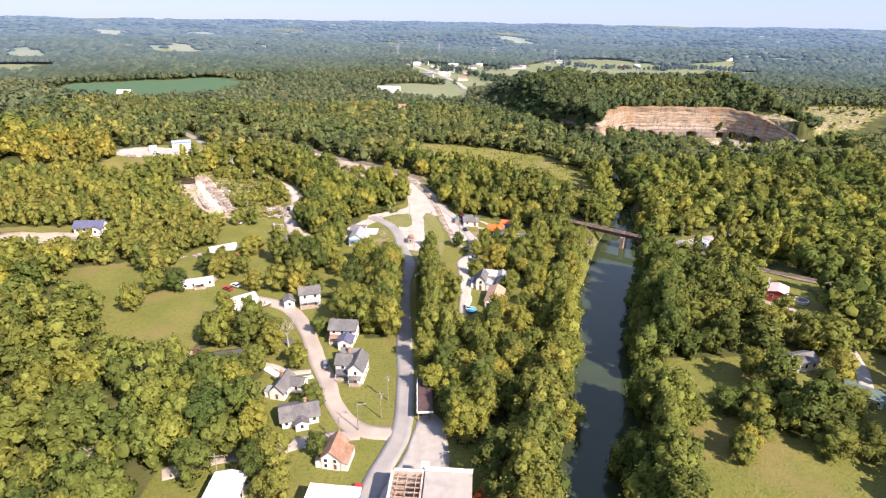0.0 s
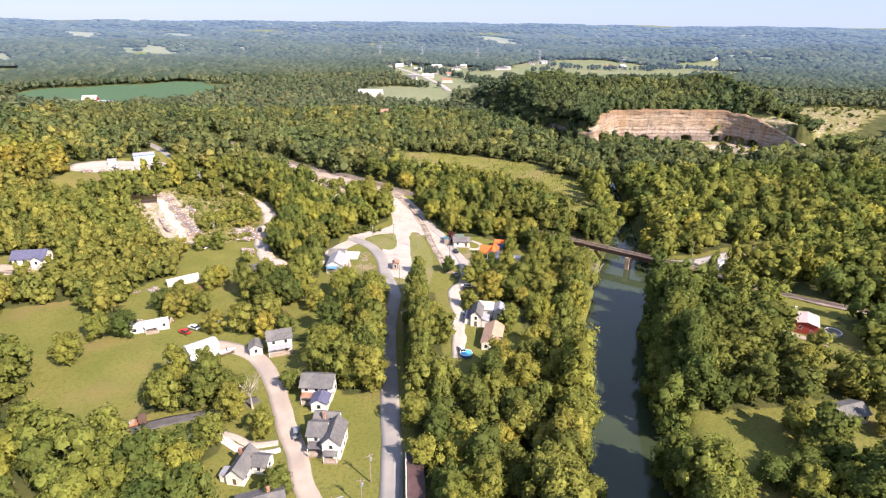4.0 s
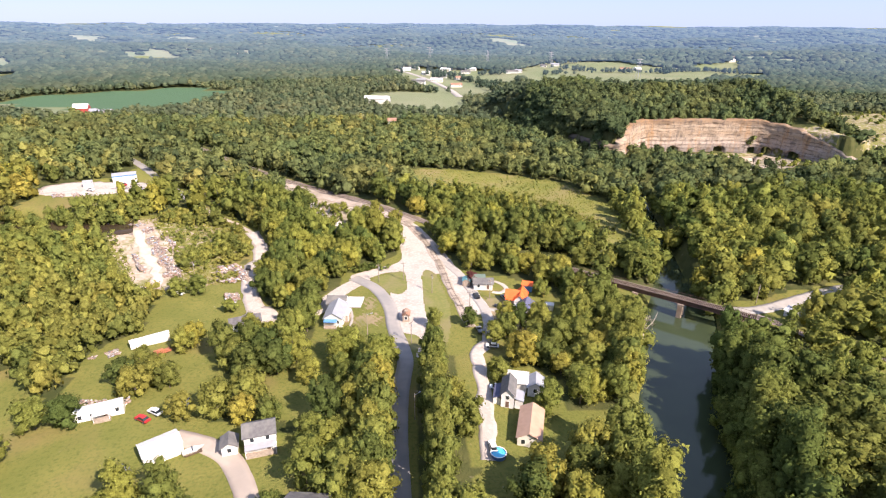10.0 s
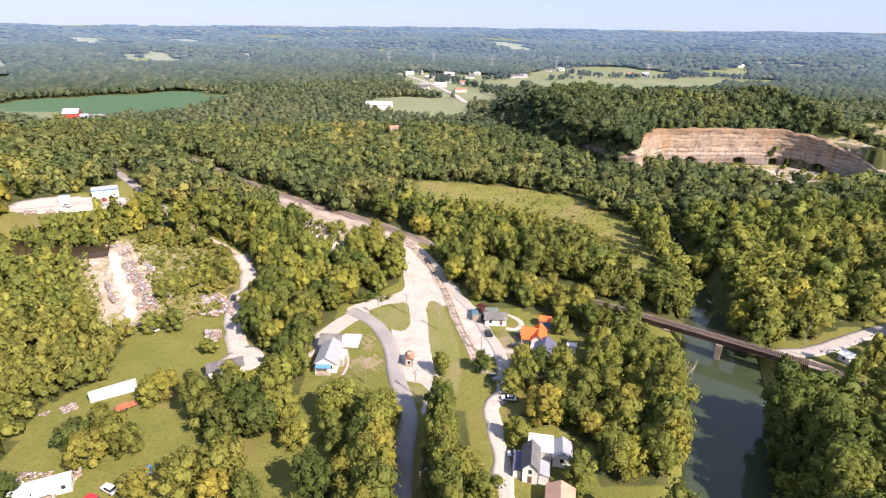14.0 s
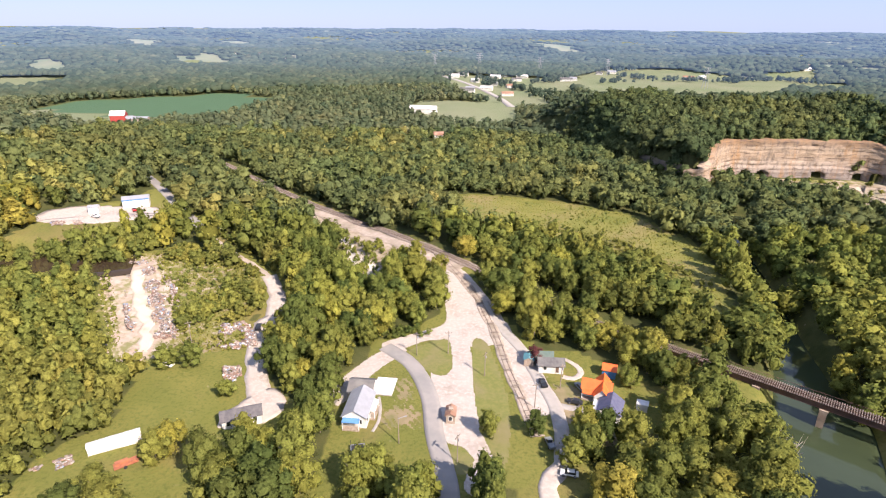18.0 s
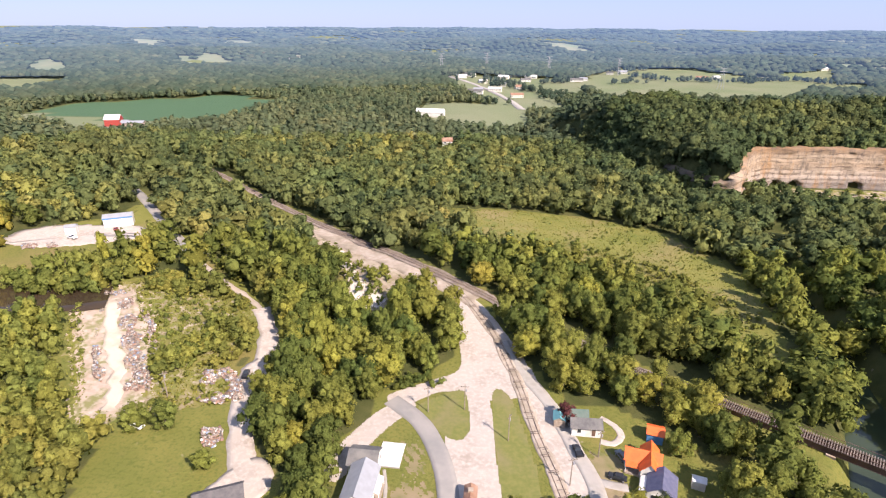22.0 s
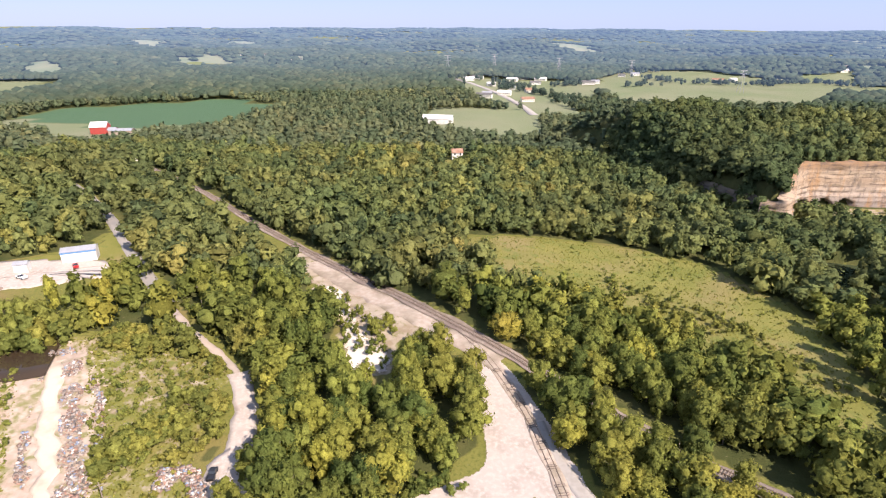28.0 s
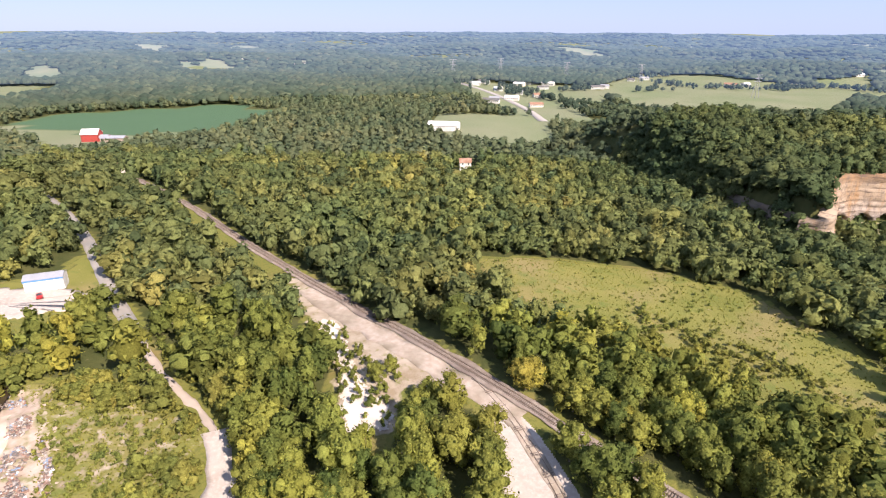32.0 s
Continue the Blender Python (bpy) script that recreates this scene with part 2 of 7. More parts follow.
def along(pts, x, y):
    """Distance to a polyline and its width there."""
    best, wide = np.full(np.shape(x), 1e9), np.zeros(np.shape(x))
    for (ax, ay, aw), (bx, by, bw) in zip(pts, pts[1:]):
        dx, dy = bx - ax, by - ay
        k = np.clip(((x - ax) * dx + (y - ay) * dy) / (dx * dx + dy * dy), 0, 1)
        d = np.hypot(x - ax - k * dx, y - ay - k * dy)
        near = d < best
        best, wide = np.where(near, d, best), np.where(near, aw + k * (bw - aw), wide)
    return best, wide


CLIFF = [(153, 508), (163, 502), (174, 514), (188, 540), (206, 557), (250, 559), (292, 557), (310, 549), (320, 532), (328, 518), (335, 502), (340, 490)]


def base_height(x, y):
    z = -2.5 * ease(150, 270, y) + 5.5 * ease(300, 385, y) * ease(90, -5, x) * ease(-140, -20, x)
    z = z - 2.5 * ease(10, 60, x) * ease(330, 250, y)
    z = z + 9 * ease(-60, -160, x) * ease(230, 400, y) * ease(640, 480, y) + 2 * ease(-40, -90, x) * ease(100, 220, y)
    z = z + 24 * np.exp(-((x + 330) / 120) ** 2 - ((y - 470) / 150) ** 2)
    z = z + 12 * np.exp(-((x + 260) / 90) ** 2 - ((y - 230) / 110) ** 2)
    z = z - 5 * np.exp(-((x - 275) / 85) ** 2 - ((y - 525) / 60) ** 2)
    return z


def quarry_rise(x, y):
    """The wooded bluff over the quarry; its south-west face is the cut cliff."""
    front = np.interp(x, [100, 130, 162, 174, 188, 206, 250, 292, 310, 320, 328, 335, 340, 372, 430, 520], [640, 560, 500, 510, 536, 553, 555, 553, 545, 529, 515, 499, 487, 500, 580, 640])
    west = ease(128, 152, x + 0.28 * (y - 545))
    step = ease(0, 4, y - front)
    return (22 * step + 15 * ease(6, 130, y - front)) * west * ease(410, 335, x) * ease(800, 650, y) + 8 * ease(360, 420, x) * ease(480, 600, y) * ease(760, 600, x) * ease(900, 700, y)


def height(x, y):
    x, y = np.asarray(x, float), np.asarray(y, float)
    z = base_height(x, y) + quarry_rise(x, y)
    r = np.hypot(x, y - 100)
    roll = 16 * np.sin(x / 290 + 1.1) * np.sin(y / 370 + 0.4) + 10 * np.sin(x / 131 + y / 190) + 7 * np.sin(x / 77 - y / 103 + 2)
    ridge = np.sin(y / 118 + 1.3 * np.sin(x / 410) + 0.6 * np.sin(x / 173 + 1)) + 0.6 * np.sin(y / 61 + x / 240 + 1.1 * np.sin(x / 330 + 2))
    z = z + ease(1150, 1900, r) * (0.55 * roll + 8.5 * ridge + 3) * (1 - 0.45 * ease(2900, 4500, r)) + 46 * ease(1300, 4800, r)
    z = z + ease(250, 500, np.abs(x)) * ease(900, 500, y) * 6 * np.sin(x / 60) * np.sin(y / 75)
    z = z + 0.2 * np.sin(x / 9 + 1) * np.sin(y / 11)
    for line, bed in ((RIVER, -12.0), (CREEK, None)):
        d, w = along(line, x, y)
        floor = bed if bed is not None else base_height(np.array(-160.0), np.array(345.0)) - 4.5
        k = ease(1.0, 0.0, (d - w) / 9.0)
        z = z * (1 - k) + np.minimum(z, floor) * k
    return z


CREEK_Z = float(base_height(np.array(-160.0), np.array(345.0))) - 3.0


def hz(x, y):
    return float(height(np.array([x]), np.array([y]))[0])


def inside(poly, x, y):
    res = np.zeros(np.shape(x), bool)
    for (ax, ay), (bx, by) in zip(poly, poly[1:] + poly[:1]):
        if ay != by:
            res ^= ((ay > y) != (by > y)) & (x < (bx - ax) * (y - ay) / (by - ay) + ax)
    return res


# open ground, by kind
LAWNS = {
    "west_meadow": [(-134, 228), (-112, 236), (-102, 226), (-94, 216), (-78, 211), (-56, 207), (-60, 190), (-66, 178), (-70, 163), (-93, 178), (-107, 206)],
    "trailer_lawn": [(-95, 246), (-84, 262), (-90, 290), (-57, 291), (-45, 268), (-60, 262), (-58, 246), (-48, 226), (-66, 210), (-84, 216), (-93, 236)],
    "hollow": [(-40, 226), (-38, 238), (-24, 250), (-16, 218), (-24, 211)],
    "museum_lawn": [(-25, 247), (-27, 262), (-28, 288), (-18, 300), (-4, 292), (-2, 248)],
    "house_lots": [(-52, 118), (-52, 128), (-38, 150), (-36, 168), (-48, 196), (-58, 204), (-50, 212), (-24, 206), (-14, 178), (-2, 176), (3, 134), (20, 126), (22, 90), (-52, 90)],
    "garden_strip": [(-74, 160), (-70, 168), (-44, 174), (-38, 168), (-52, 160)],
    "river_meadow": [(74, 158), (84, 166), (114, 166), (99, 146), (101, 128), (128, 130), (118, 90), (70, 90), (72, 127), (80, 142)],
    "barn_yard": [(146, 226), (166, 226), (156, 196), (136, 198)],
    "east_houses": [(122, 170), (142, 168), (158, 168), (140, 136), (122, 142)],
    "east_lots": [(22, 244), (22, 270), (26, 302), (44, 302), (64, 286), (60, 270), (36, 262), (35, 244)],
    "river_house_lot": [(22, 194), (22, 244), (34, 240), (48, 232), (46, 212), (66, 215), (60, 198), (34, 193)],
    "quarry_road_verge": [(134, 262), (134, 274), (166, 285), (176, 284), (162, 264)],
    "shed_yard": [(50, 264), (54, 281), (62, 282), (72, 283), (68, 277), (60, 268)],
    "small_house_lot": [(-63, 256), (-61, 273), (-46, 277), (-41, 262), (-50, 253)],
    "junction": [(-20, 306), (-12, 313), (0, 324), (3, 320), (22, 320), (30, 302), (28, 256), (16, 245), (8, 243), (-3, 246), (-3, 292)],
    "rail_side": [(8, 250), (8, 312), (20, 312), (30, 296), (28, 256), (16, 246)],
    "blue_roof_yard": [(-182, 250), (-180, 264), (-140, 275), (-132, 262), (-160, 252)],
}
ROUGH = {
    "hill_field": [(-6, 463), (30, 467), (72, 466), (104, 446), (121, 408), (121, 386), (108, 332), (100, 326), (92, 350), (80, 380), (52, 404), (14, 424)],
    "dump_ground": [(-136, 342), (-128, 360), (-112, 366), (-92, 356), (-74, 350), (-72, 320), (-64, 300), (-88, 290), (-96, 284), (-106, 296), (-124, 320)],
    "plant_ground": [(-188, 379), (-168, 380), (-150, 389), (-131, 405), (-150, 428), (-163, 440), (-158, 420), (-182, 400)],
    "sand_ground": [(-80, 440), (-60, 400), (-49, 384), (-42, 352), (-25, 350), (-25, 370), (-6, 369), (0, 350), (2, 318), (20, 318), (14, 336), (7, 354), (4, 366), (2, 372), (-32, 404), (-70, 440)],
    "quarry_floor": [(250, 520), (262, 536), (318, 532), (318, 508), (300, 492), (267, 480), (254, 486)],
    "quarry_bench": [(376, 530), (410, 522), (560, 640), (520, 664), (436, 650), (392, 572)],
    "quarry_talus": [(196, 532), (208, 548), (300, 546), (346, 528), (372, 514), (366, 494), (330, 500), (322, 532), (262, 536), (230, 515)],
    "bean_field": [(-480, 800), (-500, 880), (-330, 985), (-235, 930), (-250, 800), (-350, 750)],
    "far_barn_yard": [(-385, 700), (-385, 745), (-300, 740), (-295, 690)],
    "mid_meadow": [(-45, 880), (28, 890), (80, 885), (68, 790), (20, 765), (-40, 800)],
    "mid_meadow_strip": [(92, 1010), (158, 868), (118, 838), (88, 930)],
    "far_pasture": [(205, 1230), (370, 1560), (510, 1500), (640, 1280), (430, 1030), (340, 1030), (205, 1040)],
    "far_pasture_two": [(660, 1400), (800, 1440), (660, 1190), (570, 1160)],
    "far_pasture_three": [(-820, 1180), (-700, 1190), (-640, 1070), (-740, 1090)],
    "mid_house_clearing": [(-17, 590), (-3, 590), (-2, 634), (-20, 634)],
    "far_town": [(-40, 1290), (40, 1330), (210, 1290), (190, 1090), (60, 900), (20, 1000)],
}


# ---------------------------------------------------------------- mesh helpers
def mesh_from(name, verts, faces, mat, smooth=False, normals=None):
    me = bpy.data.meshes.new(name)
    verts, faces = np.asarray(verts, np.float32), np.asarray(faces, np.int32)
    n, k = faces.shape
    me.vertices.add(len(verts))
    me.vertices.foreach_set("co", verts.ravel())
    me.loops.add(n * k)
    me.loops.foreach_set("vertex_index", faces.ravel())
    me.polygons.add(n)
    me.polygons.foreach_set("loop_start", np.arange(0, n * k, k, dtype=np.int32))
    me.polygons.foreach_set("loop_total", np.full(n, k, np.int32))
    if smooth:
        me.polygons.foreach_set("use_smooth", np.ones(n, bool))
    me.update(calc_edges=True)
    if normals is not None:
        at = me.attributes.new("custom_normal", "FLOAT_VECTOR", "POINT")
        at.data.foreach_set("vector", np.asarray(normals, np.float32).ravel())
        me.update()
    me.materials.append(mat)
    return me


def part(name, bm, mat, parent, label=""):
    """One mesh object under a thing or a part, from a bmesh in the thing's own axes."""
    me = bpy.data.meshes.new(name)
    bm.to_mesh(me)
    bm.free()
    me.materials.append(mat)
    ob = new(name, me)
    ob.parent = parent
    if label:
        ob["label"] = label
    return ob


def thing(name, x, y, z, turn, label, category, group=""):
    ob = new(name)
    ob.empty_display_size = 0.5
    ob.matrix_world = pose(x, y, z, 0, 0, turn)
    return tagged(ob, label, category, group)


def box(bm, x0, x1, y0, y1, z0, z1):
    v = [bm.verts.new((x, y, z)) for z in (z0, z1) for x, y in ((x0, y0), (x1, y0), (x1, y1), (x0, y1))]
    for f in ((3, 2, 1, 0), (4, 5, 6, 7), (0, 1, 5, 4), (1, 2, 6, 5), (2, 3, 7, 6), (3, 0, 4, 7)):
        bm.faces.new([v[i] for i in f])
    return bm


def boxed(*dims):
    return box(bmesh.new(), *dims)


def spline(pts, step=2.0, closed=False):
    """Catmull-Rom through the points, in even small steps."""
    p = [Vector(q) for q in pts]
    out = []
    n = len(p)
    for i in range(n if closed else n - 1):
        a, b = p[i], p[(i + 1) % n]
        o = p[(i - 1) % n] if closed or i else a
        c = p[(i + 2) % n] if closed or i + 2 < n else b
        m = max(2, int((b - a).length / step))
        for j in range(m):
            t = j / m
            out.append(0.5 * (2 * a + (b - o) * t + (2 * o - 5 * a + 4 * b - c) * t * t + (3 * a - 3 * b + c - o) * t ** 3))
    if not closed:
        out.append(p[-1])
    return np.array([tuple(v) for v in out])


def strip(name, pts, width, mat, lift=0.16, ragged=0.25, across=4, step=1.5, label="", category="", kind="structure", height_of=None, end_width=None):
    """A road or track draped on the ground, with edges that are not quite straight and a skirt."""
    c = spline(pts, step)
    d = np.gradient(c, axis=0)
    d /= np.maximum(np.linalg.norm(d, axis=1, keepdims=True), 1e-6)
    nrm = np.stack([-d[:, 1], d[:, 0]], 1)
    rng = np.random.default_rng(len(c))
    w = np.linspace(width, end_width or width, len(c))
    soft = np.array([0.2, 0.35, 0.25, 0.2])
    left = w / 2 + ragged * 2 * np.convolve(rng.normal(size=len(c) + 3), soft, 'valid')
    right = w / 2 + ragged * 2 * np.convolve(rng.normal(size=len(c) + 3), soft, 'valid')
    rows, verts = [], []
    for k in range(across + 3):
        u = np.clip((k - 1) / across, 0, 1)
        xy = c + nrm * (left * (1 - u) - right * u)[:, None]
        z = (height_of or height)(xy[:, 0], xy[:, 1]) + (lift if height_of else 0.6 * lift) + 0.02 * np.sin(np.pi * u)
        if k in (0, across + 2):
            z = z - 0.15
        verts.append(np.c_[xy, z])
    n = len(c)
    faces = [(k * n + i, k * n + i + 1, (k + 1) * n + i + 1, (k + 1) * n + i) for k in range(across + 2) for i in range(n - 1)]
    faces = [f[::-1] for f in faces]
    ob = new(name, mesh_from(name, np.concatenate(verts), faces, mat))
    return tagged(ob, label, category, kind=kind)


def patch(name, outline, mat, lift=0.14, rings=7, ragged=0.3, step=1.5, label="", category="", kind="structure"):
    """A flat area draped on the ground, inside a soft closed outline."""
    c = spline(outline, step, True)
    rng = np.random.default_rng(len(c) + 3)
    mid = c.mean(0)
    c = c + rng.normal(size=c.shape) * ragged
    verts, n = [], len(c)
    for k in range(rings + 2):
        u = min(1.0, (k + 0.02) / rings)
        xy = mid + (c - mid) * u
        verts.append(np.c_[xy, height(xy[:, 0], xy[:, 1]) + 0.6 * lift - (0.15 if k > rings else 0)])
    faces = [(k * n + i, k * n + (i + 1) % n, (k + 1) * n + (i + 1) % n, (k + 1) * n + i) for k in range(rings + 1) for i in range(n)]
    area = np.sum(c[:, 0] * np.roll(c[:, 1], -1) - np.roll(c[:, 0], -1) * c[:, 1])
    if area > 0:
        faces = [f[::-1] for f in faces]
    ob = new(name, mesh_from(name, np.concatenate(verts), faces, mat))
    return tagged(ob, label, category, kind=kind)


def area(name, polys, mat, lift=0.08, cell=0.5, holes=(), fray=0.35, lines=(), label="", category="", kind="structure"):
    """Loose ground spread over several outlines and lines at once, with a frayed edge. lines: points, half width."""
    pts = np.array([p for q in polys for p in q] + [p[:2] for q, _ in lines for p in q])
    xs, ys = np.arange(pts[:, 0].min() - 4, pts[:, 0].max() + 4, cell), np.arange(pts[:, 1].min() - 4, pts[:, 1].max() + 4, cell)
    X, Y = np.meshgrid(xs, ys)
    mx_, my_ = X[:-1, :-1] + cell / 2, Y[:-1, :-1] + cell / 2
    rng = np.random.default_rng(len(pts))
    wob = lambda s: fray * (np.sin(mx_ * 1.3 + s) * np.sin(my_ * 1.1 + 2 * s) + 0.7 * np.sin(mx_ * 2.9 + my_ * 2.1 + s)) + rng.uniform(-1, 1, mx_.shape) * fray * 0.5
    px, py = mx_ + wob(0.3), my_ + wob(1.7)
    take = np.zeros(px.shape, bool)
    for q in polys:
        take |= inside([tuple(v) for v in spline(q, 1.5, True)], px, py)
    for q, half in lines:
        take |= along([(*v, 0) for v in spline([p[:2] for p in q], 3)], px, py)[0] < half
    for q in holes:
        take &= ~inside([tuple(v) for v in spline(q, 1.5, True)], px, py)
    j, i = np.nonzero(take)
    k = j * len(xs) + i
    faces = np.stack([k, k + 1, k + len(xs) + 1, k + len(xs)], 1)
    used, inv = np.unique(faces, return_inverse=True)
    vx, vy = X.ravel()[used], Y.ravel()[used]
    vx, vy = vx + rng.uniform(-0.3, 0.3, len(vx)) * cell, vy + rng.uniform(-0.3, 0.3, len(vy)) * cell
    me = mesh_from(name, np.c_[vx, vy, height(vx, vy) + lift], inv.reshape(-1, 4), mat, True)
    return tagged(new(name, me), label, category, kind=kind)


# ---------------------------------------------------------------- ground
def grown(lo, hi, step, out_lo, out_hi, ratio=1.12):
    mid = list(np.arange(lo, hi + 0.1, step))
    a, s = [], step
    v = lo
    while v > out_lo:
        s *= ratio
        v -= s
        a.append(max(v, out_lo))
    b, s, v = [], step, hi
    while v < out_hi:
        s *= ratio
        v += s
        b.append(min(v, out_hi))
    return np.array(a[::-1] + mid + b)


gx, gy = grown(-220, 375, 2.5, -4800, 4800), grown(90, 590, 2.5, -1500, 4850)
GX, GY = np.meshgrid(gx, gy)
GZ = height(GX, GY)
nx, ny = len(gx), len(gy)
ii = (np.arange(ny - 1)[:, None] * nx + np.arange(nx - 1)).ravel()
ground_me = mesh_from("ground", np.c_[GX.ravel(), GY.ravel(), GZ.ravel()], np.stack([ii, ii + 1, ii + nx + 1, ii + nx], 1), M_LAWN, True)
lawn = np.zeros(GX.shape)
rough = np.zeros(GX.shape)
bare = np.zeros(GX.shape)
for name, poly in LAWNS.items():
    lawn[inside(poly, GX, GY)] = 1
for name, poly in ROUGH.items():
    rough[inside(poly, GX, GY)] = 1
for name in ("sand_ground", "quarry_floor", "dump_ground", "quarry_bench", "quarry_talus"):
    bare[inside(ROUGH[name], GX, GY)] = {"sand_ground": 0.75, "quarry_floor": 1.0, "dump_ground": 0.34, "quarry_bench": 0.42, "quarry_talus": 0.5}[name]
pale = np.zeros(GX.shape)
for name in ("far_pasture", "far_pasture_two", "far_pasture_three", "mid_meadow", "mid_meadow_strip", "far_town"):
    pale[inside(ROUGH[name], GX, GY)] = 1
beans = np.where(inside(ROUGH["bean_field"], GX, GY), 1.0, 0.0)
OPEN = np.maximum(lawn, rough)
ground = tagged(new("ground", ground_me), "grassy valley floor with woods floor and rolling hills", "ground", kind="structure")


def ground_material():
    m = bpy.data.materials.new("ground_cover")
    m.use_nodes = True
    nt = m.node_tree
    b = nt.nodes["Principled BSDF"]
    b.inputs["Roughness"].default_value, b.inputs["Specular IOR Level"].default_value = 0.95, 0.1
    geo = nt.nodes.new("ShaderNodeNewGeometry")

    def tone(a, c, sc, lo=0.35, hi=0.65):
        n = nt.nodes.new("ShaderNodeTexNoise")
        n.inputs["Scale"].default_value, n.inputs["Detail"].default_value = sc, 6
        nt.links.new(geo.outputs["Position"], n.inputs["Vector"])
        r = nt.nodes.new("ShaderNodeMapRange")
        r.inputs[1].default_value, r.inputs[2].default_value = lo, hi
        nt.links.new(n.outputs[0], r.inputs[0])
        return blend(r.outputs[0], a, c), n

    def blend(fac, a, c):
        mx = nt.nodes.new("ShaderNodeMix")
        mx.data_type = "RGBA"
        nt.links.new(fac, mx.inputs[0])
        for slot, v in ((6, a), (7, c)):
            if isinstance(v, tuple):
                mx.inputs[slot].default_value = (*v, 1)
            else:
                nt.links.new(v, mx.inputs[slot])
        return mx.outputs[2]

    def mask(key, soft):
        a = nt.nodes.new("ShaderNodeAttribute")
        a.attribute_name = key
        n = nt.nodes.new("ShaderNodeTexNoise")
        n.inputs["Scale"].default_value, n.inputs["Detail"].default_value = 0.35, 5
        nt.links.new(geo.outputs["Position"], n.inputs["Vector"])
        s = nt.nodes.new("ShaderNodeMath")
        s.operation = "MULTIPLY_ADD"
        s.inputs[1].default_value, s.inputs[2].default_value = soft, -soft / 2
        nt.links.new(n.outputs[0], s.inputs[0])
        ad = nt.nodes.new("ShaderNodeMath")
        nt.links.new(a.outputs["Fac"], ad.inputs[0])
        nt.links.new(s.outputs[0], ad.inputs[1])
        r = nt.nodes.new("ShaderNodeMapRange")
        r.inputs[1].default_value, r.inputs[2].default_value = 0.35, 0.65
        nt.links.new(ad.outputs[0], r.inputs[0])
        return r.outputs[0]

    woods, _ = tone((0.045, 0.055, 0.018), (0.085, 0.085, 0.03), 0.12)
    grass, _ = tone((0.13, 0.134, 0.033), (0.165, 0.155, 0.042), 0.09)
    grass2, _ = tone(grass, (0.08, 0.10, 0.022), 1.1, 0.48, 0.78)
    grass2, _ = tone(grass2, (0.19, 0.145, 0.06), 0.035, 0.54, 0.74)
    wild, _ = tone((0.142, 0.147, 0.036), (0.188, 0.175, 0.05), 0.07)
    wild1, _ = tone(wild, (0.215, 0.175, 0.075), 0.03, 0.48, 0.68)
    wild2, _ = tone(wild1, (0.115, 0.14, 0.034), 0.2, 0.54, 0.76)
    dirt, _ = tone((0.38, 0.32, 0.25), (0.25, 0.195, 0.13), 0.2)
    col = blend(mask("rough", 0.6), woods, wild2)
    col = blend(mask("lawn", 0.6), col, grass2)
    col = blend(mask("bare", 1.8), col, dirt)
    meadow, _ = tone((0.15, 0.178, 0.092), (0.19, 0.198, 0.118), 0.012)
    col = blend(mask("pale", 0.1), col, meadow)
    col = blend(mask("beans", 0.1), col, (0.065, 0.118, 0.062))
    nt.links.new(col, b.inputs["Base Color"])
    n = nt.nodes.new("ShaderNodeTexNoise")
    n.inputs["Scale"].default_value, n.inputs["Detail"].default_value = 1.6, 8
    nt.links.new(geo.outputs["Position"], n.inputs["Vector"])
    bp = nt.nodes.new("ShaderNodeBump")
    bp.inputs["Strength"].default_value, bp.inputs["Distance"].default_value = 0.7, 0.5
    nt.links.new(n.outputs[0], bp.inputs["Height"])
    nt.links.new(bp.outputs[0], b.inputs["Normal"])
    return m


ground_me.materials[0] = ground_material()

# ---------------------------------------------------------------- water


def water_material(name, col, rough=0.06):
    m = material(name, col, rough, tuple(0.8 * c for c in col), 0.05, spec=0.32, coords="World")
    nt = m.node_tree
    b = nt.nodes["Principled BSDF"]
    n = nt.nodes.new("ShaderNodeTexNoise")
    n.inputs["Scale"].default_value, n.inputs["Detail"].default_value = 0.7, 4
    nt.links.new(nt.nodes.new("ShaderNodeNewGeometry").outputs["Position"], n.inputs["Vector"])
    bp = nt.nodes.new("ShaderNodeBump")
    bp.inputs["Strength"].default_value, bp.inputs["Distance"].default_value = 0.08, 0.15
    nt.links.new(n.outputs[0], bp.inputs["Height"])
    nt.links.new(bp.outputs[0], b.inputs["Normal"])
    return m


M_WATER = water_material("river_water", (0.04, 0.054, 0.028))
M_CREEK = water_material("creek_water", (0.05, 0.035, 0.022))
flat = lambda z: (lambda x, y: np.full(np.shape(x), z))
strip("water", [p[:2] for p in RIVER], 40, M_WATER, 0, 0.0, 4, 4, "slow green river between wooded banks", "river", height_of=flat(WATER_Z))
strip("water", [p[:2] for p in CREEK], 26, M_CREEK, 0, 0.0, 4, 4, "dark brown still creek pool", "creek", height_of=flat(CREEK_Z))

